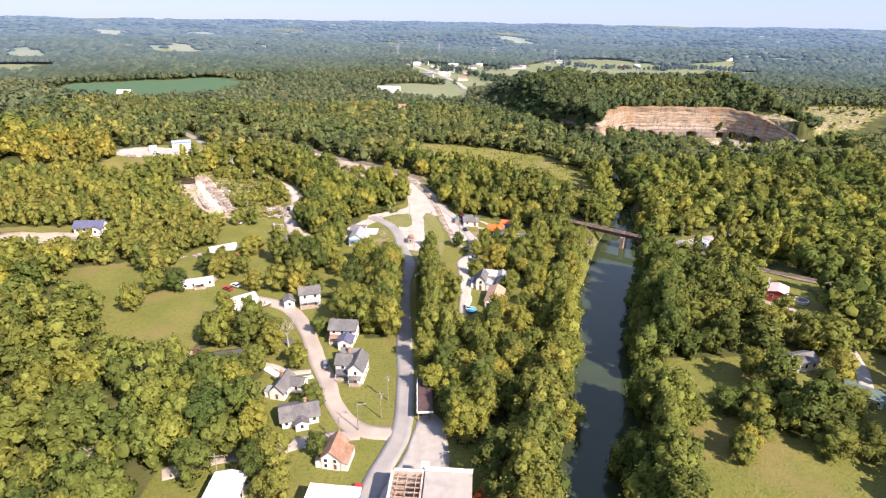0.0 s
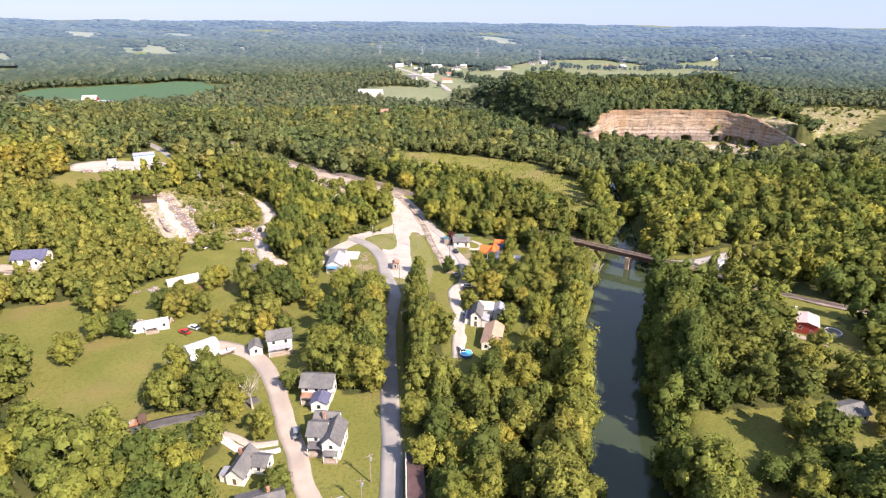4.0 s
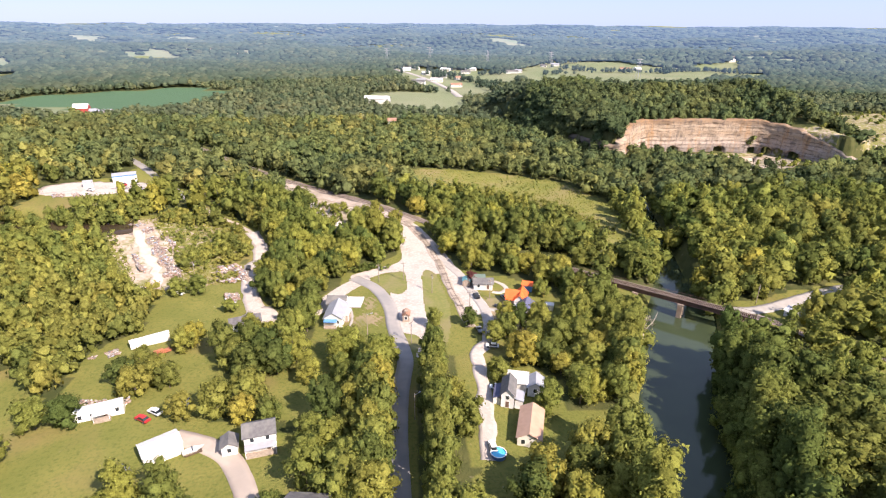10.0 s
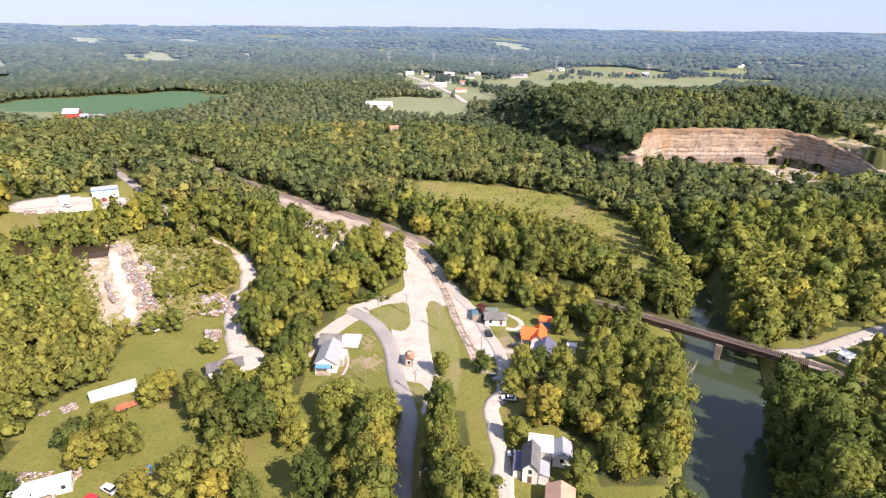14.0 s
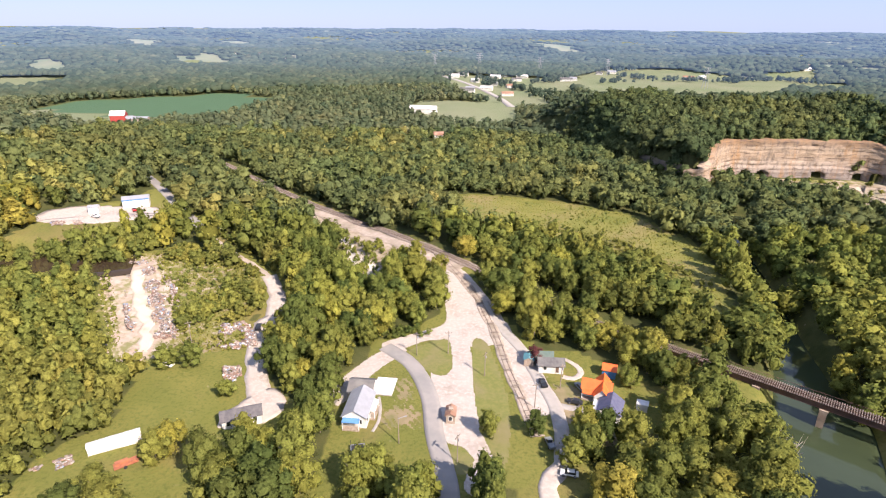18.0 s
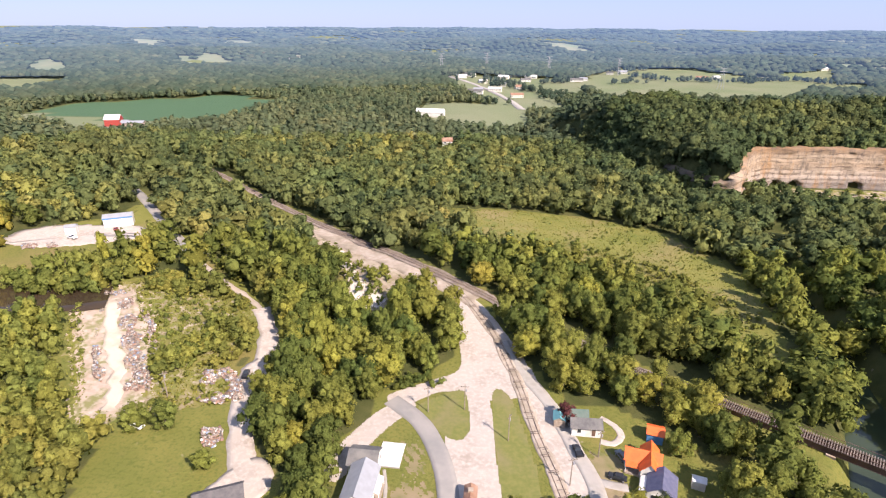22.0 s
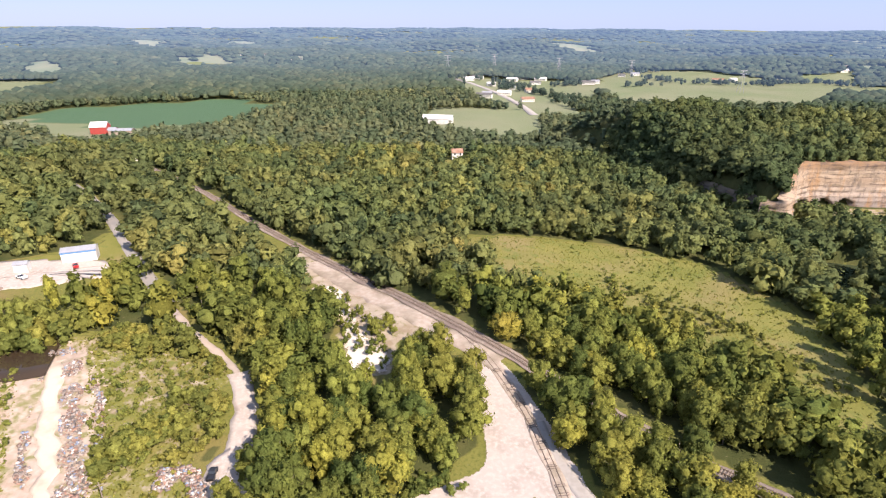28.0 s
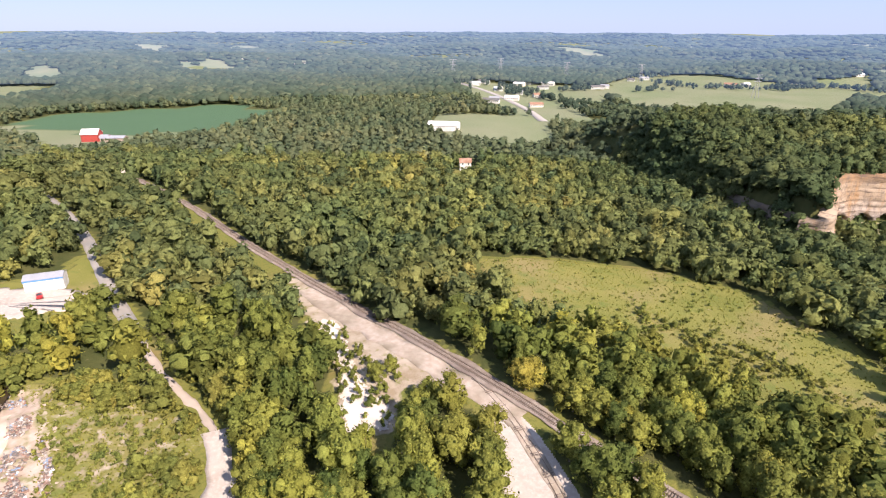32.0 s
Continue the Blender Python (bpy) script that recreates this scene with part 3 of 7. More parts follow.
# ---------------------------------------------------------------- roads and yards
MAIN = [(-9, 92), (-4, 115), (2, 132), (3.2, 148), (2.2, 178), (1.2, 205), (1.6, 225), (3, 240), (1.5, 251), (-1, 262), (-2.5, 275), (-6, 287), (-11, 296), (-19, 304)]
SIDE = [(0, 133), (-6, 134), (-11, 137), (-16, 145), (-20, 157), (-24, 166), (-29, 180), (-34, 191), (-40, 200), (-47, 205), (-56, 208)]
LANE_E = [(15, 334), (20, 318), (27, 303), (30, 288), (33, 276), (33, 264), (31, 252)]
LANE_S = [(31, 252), (27, 246), (26, 238), (26, 225), (25, 210), (23, 196)]
PLANT = [(-330, 560), (-270, 528), (-214, 492), (-180, 462), (-162, 443), (-146, 424), (-132, 408), (-110, 384), (-94, 369), (-80, 357), (-72, 350)]
YARD = [(-72, 350), (-67, 340), (-62, 327), (-62, 308), (-60, 296), (-56, 286), (-52, 276)]
RAIL = [(230, 185), (180, 222), (150, 246), (131, 261.5), (111, 277.5), (97, 288.5), (75, 306), (47, 329), (21, 352), (3, 368.5), (-18, 388), (-44, 412), (-76, 441), (-130, 488), (-210, 560)]
SPUR = [(-8, 378), (3, 360), (13, 336), (18.5, 312), (21, 292), (24, 276), (26, 262)]
strip("road", MAIN, 5.2, M_ASPHALT, 0.15, 0.05, 4, label="worn grey asphalt village road", category="road")
strip("road", SIDE, 4.8, M_PALE, 0.13, 0.08, 4, label="pale grey asphalt side street", category="road", end_width=5.5)
strip("road", [(-52, 121), (-40, 126), (-30, 127), (-20, 131), (-8, 133)], 4.2, M_PALE, 0.11, 0.1, label="narrow grey back street", category="road")
strip("road", [(-48.4, 164.3), (-42.6, 165.1), (-36.3, 163.1), (-31, 159.9), (-25, 160.5)], 2.2, M_GRAVEL, 0.08, 0.15, label="curved white gravel drive behind the houses", category="drive")
strip("road", PLANT[:8], 5.2, M_ASPHALT, 0.14, 0.12, label="grey tarred road through the woods", category="road")
strip("road", PLANT[7:], 2.2, M_PALE, 0.10, 0.45, label="overgrown lane breaking up in the weeds", category="road")
strip("road", YARD, 6.4, M_GRAVEL, 0.10, 0.35, label="white gravel yard lane", category="road")
strip("road", LANE_E, 4.2, M_CONCRETE, 0.14, 0.12, label="pale concrete lane beside the houses", category="road")
strip("road", LANE_S, 4.6, M_GRAVEL, 0.10, 0.3, label="white gravel lane behind the trees", category="road")
strip("road", [(128, 272), (140, 272), (166, 281), (200, 290), (260, 300), (330, 320)], 5.5, M_CONCRETE, 0.12, 0.12, label="pale road over the river meadow", category="road")
strip("road", [(128, 640), (140, 598), (150, 560), (156, 530)], 4.0, M_GRAVEL, 0.12, 0.2, label="pale lane under the rock face", category="road")
strip("road", [(-92, 96), (-80, 112), (-74, 124), (-72, 134)], 5.0, M_PALE, 0.1, 0.2, label="pale gravel lane at the wood's edge", category="road")
BARE_PATCH = [(-12.6, 286), (-10, 285), (-8.4, 280), (-10.2, 274.5), (-12, 279)]
BARE_FRONT = [(-15, 270.5), (-10.5, 272.5), (-6, 270), (-6.4, 266.5), (-10, 265), (-14.5, 266)]
ISLAND = [(-11, 300), (-5, 306), (2, 308.5), (3.5, 298), (3, 290), (-1.5, 288)]
SMALL_ISLAND = [(2.8, 255.6), (5.9, 257.6), (9.2, 252.4), (6.7, 247.6), (2.4, 249.4)]
STRIP_ISLAND = [(10.5, 308), (15, 307), (17.5, 296), (19.5, 280), (19, 262), (16, 250), (12, 262), (10, 280)]
area("gravel_yard", [[(1, 362), (8, 357), (16, 340), (22, 322), (21, 308), (6, 304), (-4, 308), (-16, 301), (-20, 306), (-8, 313), (1, 320), (0, 340)],
                     [(-3, 289), (0, 296), (10, 300), (10, 280), (11, 266), (9, 258), (1, 260), (-1, 272)]],
     M_GRAVEL, 0.075, 0.33, (ISLAND, SMALL_ISLAND, STRIP_ISLAND), 0.07,
     (([(5, 312), (6.5, 298), (6, 284), (5.5, 272), (8, 262), (11, 252), (10, 244)], 3.4), ([(-30, 276), (-26, 286), (-20, 296), (-15, 301)], 3.4),
      ([(20, 318), (22.5, 304), (25, 288), (28, 274)], 3.6), ([(5, 267), (9.9, 258), (11.6, 250), (9.5, 244)], 2.2)), "wide white gravel yard at the junction", "gravel")
area("grass_island", [ISLAND], M_LAWN, 0.05, 0.6, (), 0.0, label="grass island in the gravel yard", category="lawn")
area("grass_island", [SMALL_ISLAND], M_LAWN, 0.05, 0.6, (), 0.0, label="small round grass island", category="lawn")
area("grass_island", [STRIP_ISLAND], M_LAWN, 0.05, 0.6, (), 0.0, label="long grass strip beside the old spur", category="lawn")
area("bare_patch", [BARE_PATCH, BARE_FRONT], M_YARD, 0.03, 0.35, (), 1.5, label="worn brown earth in the museum lawn", category="bare ground")
area("dirt_yard", [[(32.6, 272), (34, 284), (41, 285), (40.5, 275), (37, 268)], [(41, 268), (50, 268), (48, 261), (41, 262)]], M_YARD, 0.04, 0.5, (), 0.8, label="brown trodden earth round the orange-roofed house", category="bare ground")
area("sand_pit", [[(-61, 403), (-54, 406), (-48, 393), (-42, 379), (-36, 367), (-30, 363), (-28, 354), (-38, 352), (-41, 359), (-45, 374), (-52, 392)]], M_WHITESAND, 0.07, 0.6, (), 0.7, label="pale sand pit with bare hummocks", category="sand")
patch("gravel_yard", [(-190, 380), (-168, 381), (-150, 390), (-132, 405), (-140, 409), (-162, 408), (-186, 398)], M_GRAVEL, 0.09, 8, 0.6, label="bright gravel works yard", category="gravel")
patch("quarry_floor", [(252, 522), (272, 533), (296, 529), (315, 520), (308, 504), (267, 482), (256, 488)], M_SAND, 0.2, 8, 1.0, label="pale stone quarry floor", category="quarry floor")
patch("gravel_yard", [(-66, 318), (-58, 324), (-52, 316), (-54, 308), (-64, 306)], M_GRAVEL, 0.12, 5, 0.3, label="white gravel parking yard", category="gravel")
patch("gravel_yard", [(-58, 270), (-50, 280), (-44, 274), (-46, 266), (-58, 262)], M_GRAVEL, 0.12, 5, 0.3, label="white gravel turn-round by the shed", category="gravel")
area("bare_ground", [[(-136, 350), (-128, 358), (-118, 352), (-106, 338), (-95, 318), (-88, 300), (-92, 290), (-100, 288), (-110, 304), (-122, 322), (-132, 338)]], M_SCRAPGROUND, 0.05, 0.6, (), 1.6, label="bare pinkish earth strewn with rubbish", category="bare ground")
strip("dirt_track", [(-126, 349), (-116, 331.5), (-105, 315), (-97.5, 302), (-95, 293)], 4.4, M_PALESAND, 0.12, 0.7, label="bare sandy track through the rubble", category="track")
patch("gravel_yard", [(-5, 92), (4, 92), (12, 100), (14, 134), (8, 140), (4, 128), (-2, 112)], M_CONCRETE, 0.09, 6, 0.15, label="bleached concrete forecourt", category="pavement")
patch("dirt_yard", [(-178, 252), (-176, 262), (-152, 266), (-138, 262), (-156, 254)], M_SAND, 0.1, 5, 0.4, label="bare tan house yard", category="yard")
strip("road", [(78, 880), (68, 970), (44, 1080), (18, 1160), (-20, 1270), (-60, 1400)], 11, M_CONCRETE, 0.5, 0.4, 2, 12, label="far pale highway", category="road")


# ---------------------------------------------------------------- trees
ICO = bmesh.new()
bmesh.ops.create_icosphere(ICO, subdivisions=1, radius=1)
ICO_V = np.array([v.co[:] for v in ICO.verts])
ICO_F = np.array([[v.index for v in f.verts] for f in ICO.faces])
ICO.free()

def crown(seed, lobes, leaves, leaf, fine=True, shape="round", rough=0.3):
    """One crown of unit radius: uneven boughs under many small leaf clumps. Returns vertices, faces, normals."""
    rng = np.random.default_rng(seed)
    tall = {"round": 2.0, "tall": 2.9, "cone": 2.7}[shape]
    cen, rad = [(0.0, 0.0, tall * 0.42), (0.05, 0.0, tall * 0.68)], [0.64, 0.46 if shape != "cone" else 0.3]
    lean = rng.uniform(-0.15, 0.15, 2)
    size = 0.36 * (12 / max(lobes, 6)) ** 0.33
    for k in range(lobes - 2):
        a, u = k * 2.4 + rng.uniform(-0.7, 0.7), (k + rng.uniform(0.1, 0.9)) / (lobes - 2)
        reach = {"round": 0.74 * math.sqrt(max(0.03, 1 - (1.8 * u - 0.8) ** 2)), "tall": 0.52 * (1.1 - 0.6 * u), "cone": 0.72 * (1 - u) + 0.05}[shape] * rng.uniform(0.65, 1.2)
        cen.append((reach * math.cos(a) + lean[0] * u, reach * math.sin(a) + lean[1] * u, tall * (0.1 + 0.78 * u + rng.uniform(-0.05, 0.05))))
        rad.append(size * rng.uniform(0.6, 1.3) * (1.0 if shape != "cone" else 1.1 - 0.8 * u))
    cen, rad = np.array(cen), np.array(rad)
    zs = 1.0

    def bent(pos, own, rough):
        # shading follows the bough and the whole crown more than the single leaf
        whole = (pos - (0, 0, 0.36 * tall)) * (1, 1, 1.5 / tall)
        whole /= np.maximum(np.linalg.norm(whole, axis=1, keepdims=True), 0.05)
        n_ = 0.5 * own + 0.4 * whole + rough * rng.normal(size=pos.shape) + (0, 0, 0.3)
        return n_ / np.linalg.norm(n_, axis=1, keepdims=True)

    verts, faces, norms, n = [], [], [], 0
    sv, sf = ICO_V, ICO_F
    core = 0.74 if fine else 0.78
    for c, r in zip(cen, rad):
        v = sv * (r * core) * (1 + rng.uniform(-0.22, 0.22, (len(sv), 1))) * (1, 1, zs) + c
        verts.append(v)
        faces.append(sf + n)
        norms.append(bent(v, sv, 0.0))
        n += len(v)
    m = leaves * 3
    pick = rng.choice(len(cen), m, p=rad ** 2 / np.sum(rad ** 2))
    d = rng.normal(size=(m, 3))
    d[:, 2] += 0.35
    d /= np.linalg.norm(d, axis=1, keepdims=True)
    pos = cen[pick] + d * (rad[pick] * rng.uniform(0.78, 1.2, m))[:, None] * (1, 1, zs)
    buried = (np.linalg.norm((pos[:, None] - cen[None]) / (1, 1, zs), axis=2) < rad * 0.72).sum(1) > 0
    pos, d = pos[~buried][:leaves], d[~buried][:leaves]
    m = len(pos)
    nrm = bent(pos, d, rough)
    t1 = np.cross(nrm, rng.normal(size=(m, 3)))
    t1 /= np.linalg.norm(t1, axis=1, keepdims=True)
    t2 = np.cross(nrm, t1)
    s = leaf * rng.uniform(0.45, 1.5, (m, 1))
    soft = bent(pos, d, rough)
    if fine:
        quad = np.stack([pos - t1 * s, pos - t2 * s * 0.7 - nrm * s * 0.2, pos + t1 * s, pos + t2 * s * 0.7 - nrm * s * 0.25], 1)
        verts.append(quad.reshape(-1, 3))
        norms.append(np.repeat(soft, 4, 0))
        base = n + np.arange(m)[:, None] * 4
        faces.append(base + np.array([0, 1, 2]))
        faces.append(base + np.array([0, 2, 3]))
    else:
        tri = np.stack([pos - t1 * s, pos + t1 * s * 0.8 - t2 * s * 0.6, pos + t2 * s], 1)
        verts.append(tri.reshape(-1, 3))
        norms.append(np.repeat(soft, 3, 0))
        faces.append(n + np.arange(m)[:, None] * 3 + np.array([0, 1, 2]))
    return np.concatenate(verts).astype(np.float32), np.concatenate(faces), np.concatenate(norms).astype(np.float32)


def trunk_mesh(seed, bare_top=False):
    """A tapered trunk with limbs, one metre tall and as wide as the crown."""
    rng = np.random.default_rng(seed)
    verts, faces = [], []

    def limb(a, b, ra, rb, k=6, rings=3):
        a, b = np.array(a), np.array(b)
        w = (b - a) / np.linalg.norm(b - a)
        u = np.cross(w, (0.3, 1, 0.1))
        u /= np.linalg.norm(u)
        v = np.cross(w, u)
        n0 = len(verts)
        for i in range(rings + 1):
            t = i / rings
            c = a + (b - a) * t + (rng.normal(size=3) * 0.02 if 0 < i < rings else 0)
            for j in range(k):
                g = 2 * math.pi * j / k
                verts.append(c + (u * math.cos(g) + v * math.sin(g)) * (ra + (rb - ra) * t))
        for i in range(rings):
            for j in range(k):
                p = n0 + i * k + j
                q = n0 + i * k + (j + 1) % k
                faces.append((p, q, q + k, p + k))

    limb((0, 0, -0.05), (0.02, 0.01, 0.62), 0.055, 0.022)
    for i in range(11 if bare_top else 5):
        a = i * 2.4 + rng.uniform(-0.4, 0.4)
        z = rng.uniform(0.3, 0.6)
        ln = rng.uniform(0.35, 0.6) * (1.3 if bare_top else 1)
        tip = (ln * 0.75 * math.cos(a), ln * 0.75 * math.sin(a), z + ln * (0.55 if bare_top else 0.4))
        limb((0, 0, z), tip, 0.022, 0.006, 5, 2)
        if bare_top:
            for _ in range(3):
                s = np.array(tip) * 0.7 + np.array((0, 0, z)) * 0.3
                limb(s, s + rng.normal(size=3) * 0.14 + (0, 0, 0.1), 0.008, 0.003, 4, 1)
    return np.array(verts), np.array(faces)


NEAR_LIB = [crown(11 + k, 26, 1050, 0.052, rough=0.34) for k in range(8)] + [crown(41 + k, 24, 980, 0.054, shape="tall", rough=0.34) for k in range(2)]
WOOD_LIB = [crown(111 + k, 15, 420, 0.09, rough=0.36) for k in range(8)] + [crown(141 + k, 14, 400, 0.076, shape="tall", rough=0.36) for k in range(2)]
ROUND = [mesh_from("crown", v, f, M_LEAF, normals=g) for v, f, g in NEAR_LIB[:8]]
TALL = [mesh_from("crown", v, f, M_LEAF, normals=g) for v, f, g in NEAR_LIB[8:]]
TRUNKS = [mesh_from("trunk", *trunk_mesh(5 + k), M_BARK) for k in range(3)]
DEAD = [mesh_from("trunk", *trunk_mesh(25 + k, True), M_DEAD) for k in range(2)]
N_TREES = [0]


def tree(x, y, tall, wide, kind="round", label="", group="village trees"):
    """A tree of that height and crown radius, rooted in the ground."""
    k = N_TREES[0]
    N_TREES[0] += 1
    rng = np.random.default_rng(1000 + k)
    z = hz(x, y)
    top = thing({"round": "tree", "tall": "tree", "cone": "cedar_tree", "dead": "dead_tree"}[kind], x, y, z, float(rng.uniform(0, 360)),
                label or {"round": "leafy green broadleaf tree with a knobbly crown", "tall": "slim leafy green tree", "cone": "dark green pointed cedar",
                          "dead": "bare grey dead tree"}[kind], "tree", group)
    if kind == "dead":
        tr = new("trunk", DEAD[k % 2])
        tr.parent, tr.scale = top, (tall * 0.6, tall * 0.6, tall)
        return top
    tr = new("trunk", TRUNKS[k % 3])
    tr.parent, tr.scale = top, (wide, wide, tall)
    lib = {"round": ROUND, "tall": TALL}[kind]
    cr = new("crown", lib[k % len(lib)])
    unit = {"round": 2.05, "tall": 2.95}[kind]
    cr.parent, cr.location = top, (0, 0, tall * 0.04)
    cr.scale = (wide * rng.uniform(0.95, 1.15), wide * rng.uniform(0.95, 1.15), tall * 0.96 / unit)
    return top


def scatter(x0, x1, y0, y1, step, jitter=0.38):
    xs, ys = np.meshgrid(np.arange(x0, x1, step), np.arange(y0, y1, step * 0.87))
    xs = xs + (np.arange(xs.shape[0]) % 2)[:, None] * step / 2
    xs, ys = xs + RNG.uniform(-jitter, jitter, xs.shape) * step, ys + RNG.uniform(-jitter, jitter, ys.shape) * step
    return xs.ravel(), ys.ravel()


KEEP_OFF = [(MAIN, 5.5), (SIDE, 5.0), (LANE_E, 4), (LANE_S, 4.5), (PLANT, 3.8), (YARD, 4.6), (RAIL, 4.2), (SPUR, 5.0), ([(26, 197), (24.5, 180)], 5.5), ([(128, 272), (166, 281), (184, 286)], 5),
            ([(78, 880), (68, 970), (44, 1080), (18, 1160), (-20, 1270)], 14)]


SWEEP = {"hill_field": 14, "plant_ground": 24, "quarry_floor": 40, "quarry_bench": 30, "bean_field": 50, "far_barn_yard": 60, "mid_meadow": 60, "mid_meadow_strip": 50, "far_pasture": 90,
         "far_pasture_two": 90, "far_pasture_three": 90, "far_town": 60, "sand_ground": 9, "dump_ground": 10, "mid_house_clearing": 0, "river_meadow": 5, "house_lots": 6, "west_meadow": 9, "trailer_lawn": 12,
         "quarry_road_verge": 6, "barn_yard": 20, "east_houses": 8, "blue_roof_yard": 14}


SPAN = [(87, 296.5), (97, 288.5), (111, 277.5), (127, 264.5)]


def wooded(x, y, margin=2.6):
    """Where trees may stand: off the open ground and off the strip south of it, over which it is seen."""
    ok = np.ones(np.shape(x), bool)
    for name, poly in list(LAWNS.items()) + list(ROUGH.items()):
        far = SWEEP.get(name, 5)
        for sx, sy in [(0, k) for k in np.arange(0, far + 0.1, 6)] + [(margin, 0), (-margin, 0), (0, -margin)]:
            ok &= ~inside(poly, x + sx, y + sy)
    for line, gap in KEEP_OFF:
        d, _ = along([(*p[:2], 0) for p in line], x, y)
        ok &= d > gap
    for line, far in ((RAIL[9:], 11), (YARD, 7), *((SPAN, k) for k in (8, 15, 21, 27)), ([(75, 306), (88, 295.5)], 7), ([(75, 306), (88, 295.5)], 13), (RAIL[:3], 7)):
        d, _ = along([(*p[:2], 0) for p in line], x, y + far)
        ok &= d > 4.5
    d, w = along(RIVER, x, y)
    left = (x < np.interp(y, [p[1] for p in RIVER[:9]], [p[0] for p in RIVER[:9]])) & (y > 205) & (y < 266)
    ok &= d > w + np.where(left, 7.5, 2.5)
    d, w = along(CREEK, x, y + 6)
    ok &= d > w + 3
    front = np.interp(x, [p[0] for p in CLIFF], [p[1] - 4 for p in CLIFF])
    ok &= ~((x > 176) & (x < 374) & (y > front - np.interp(x, [180, 205, 225, 335, 374], [12, 34, 62, 62, 40])) & (y < front + 0.5))
    return ok


NEAR_BOX = (-72, 76, 96, 372)

# what has no trees is grown with grass
bare_of_trees = ~wooded(GX, GY) & (np.abs(GX) < 400) & (GY > 60) & (GY < 640) & ~((GX > 110) & (GY > 470))
lawn = np.where(bare_of_trees & (rough < 0.5), 1.0, lawn)
pale = np.where(~wooded(GX, GY) & (GY > 690) & (beans < 0.5), 1.0, pale)
pale = np.where(np.hypot(GX, GY - 100) > 1300, 1.0, pale)
rough = np.where(np.hypot(GX, GY - 100) > 1300, 1.0, rough)
for key, arr in (("lawn", lawn), ("rough", rough), ("bare", bare), ("beans", beans), ("pale", pale)):
    at = ground_me.attributes.new(key, "FLOAT", "POINT")
    at.data.foreach_set("value", arr.ravel().astype(np.float32))
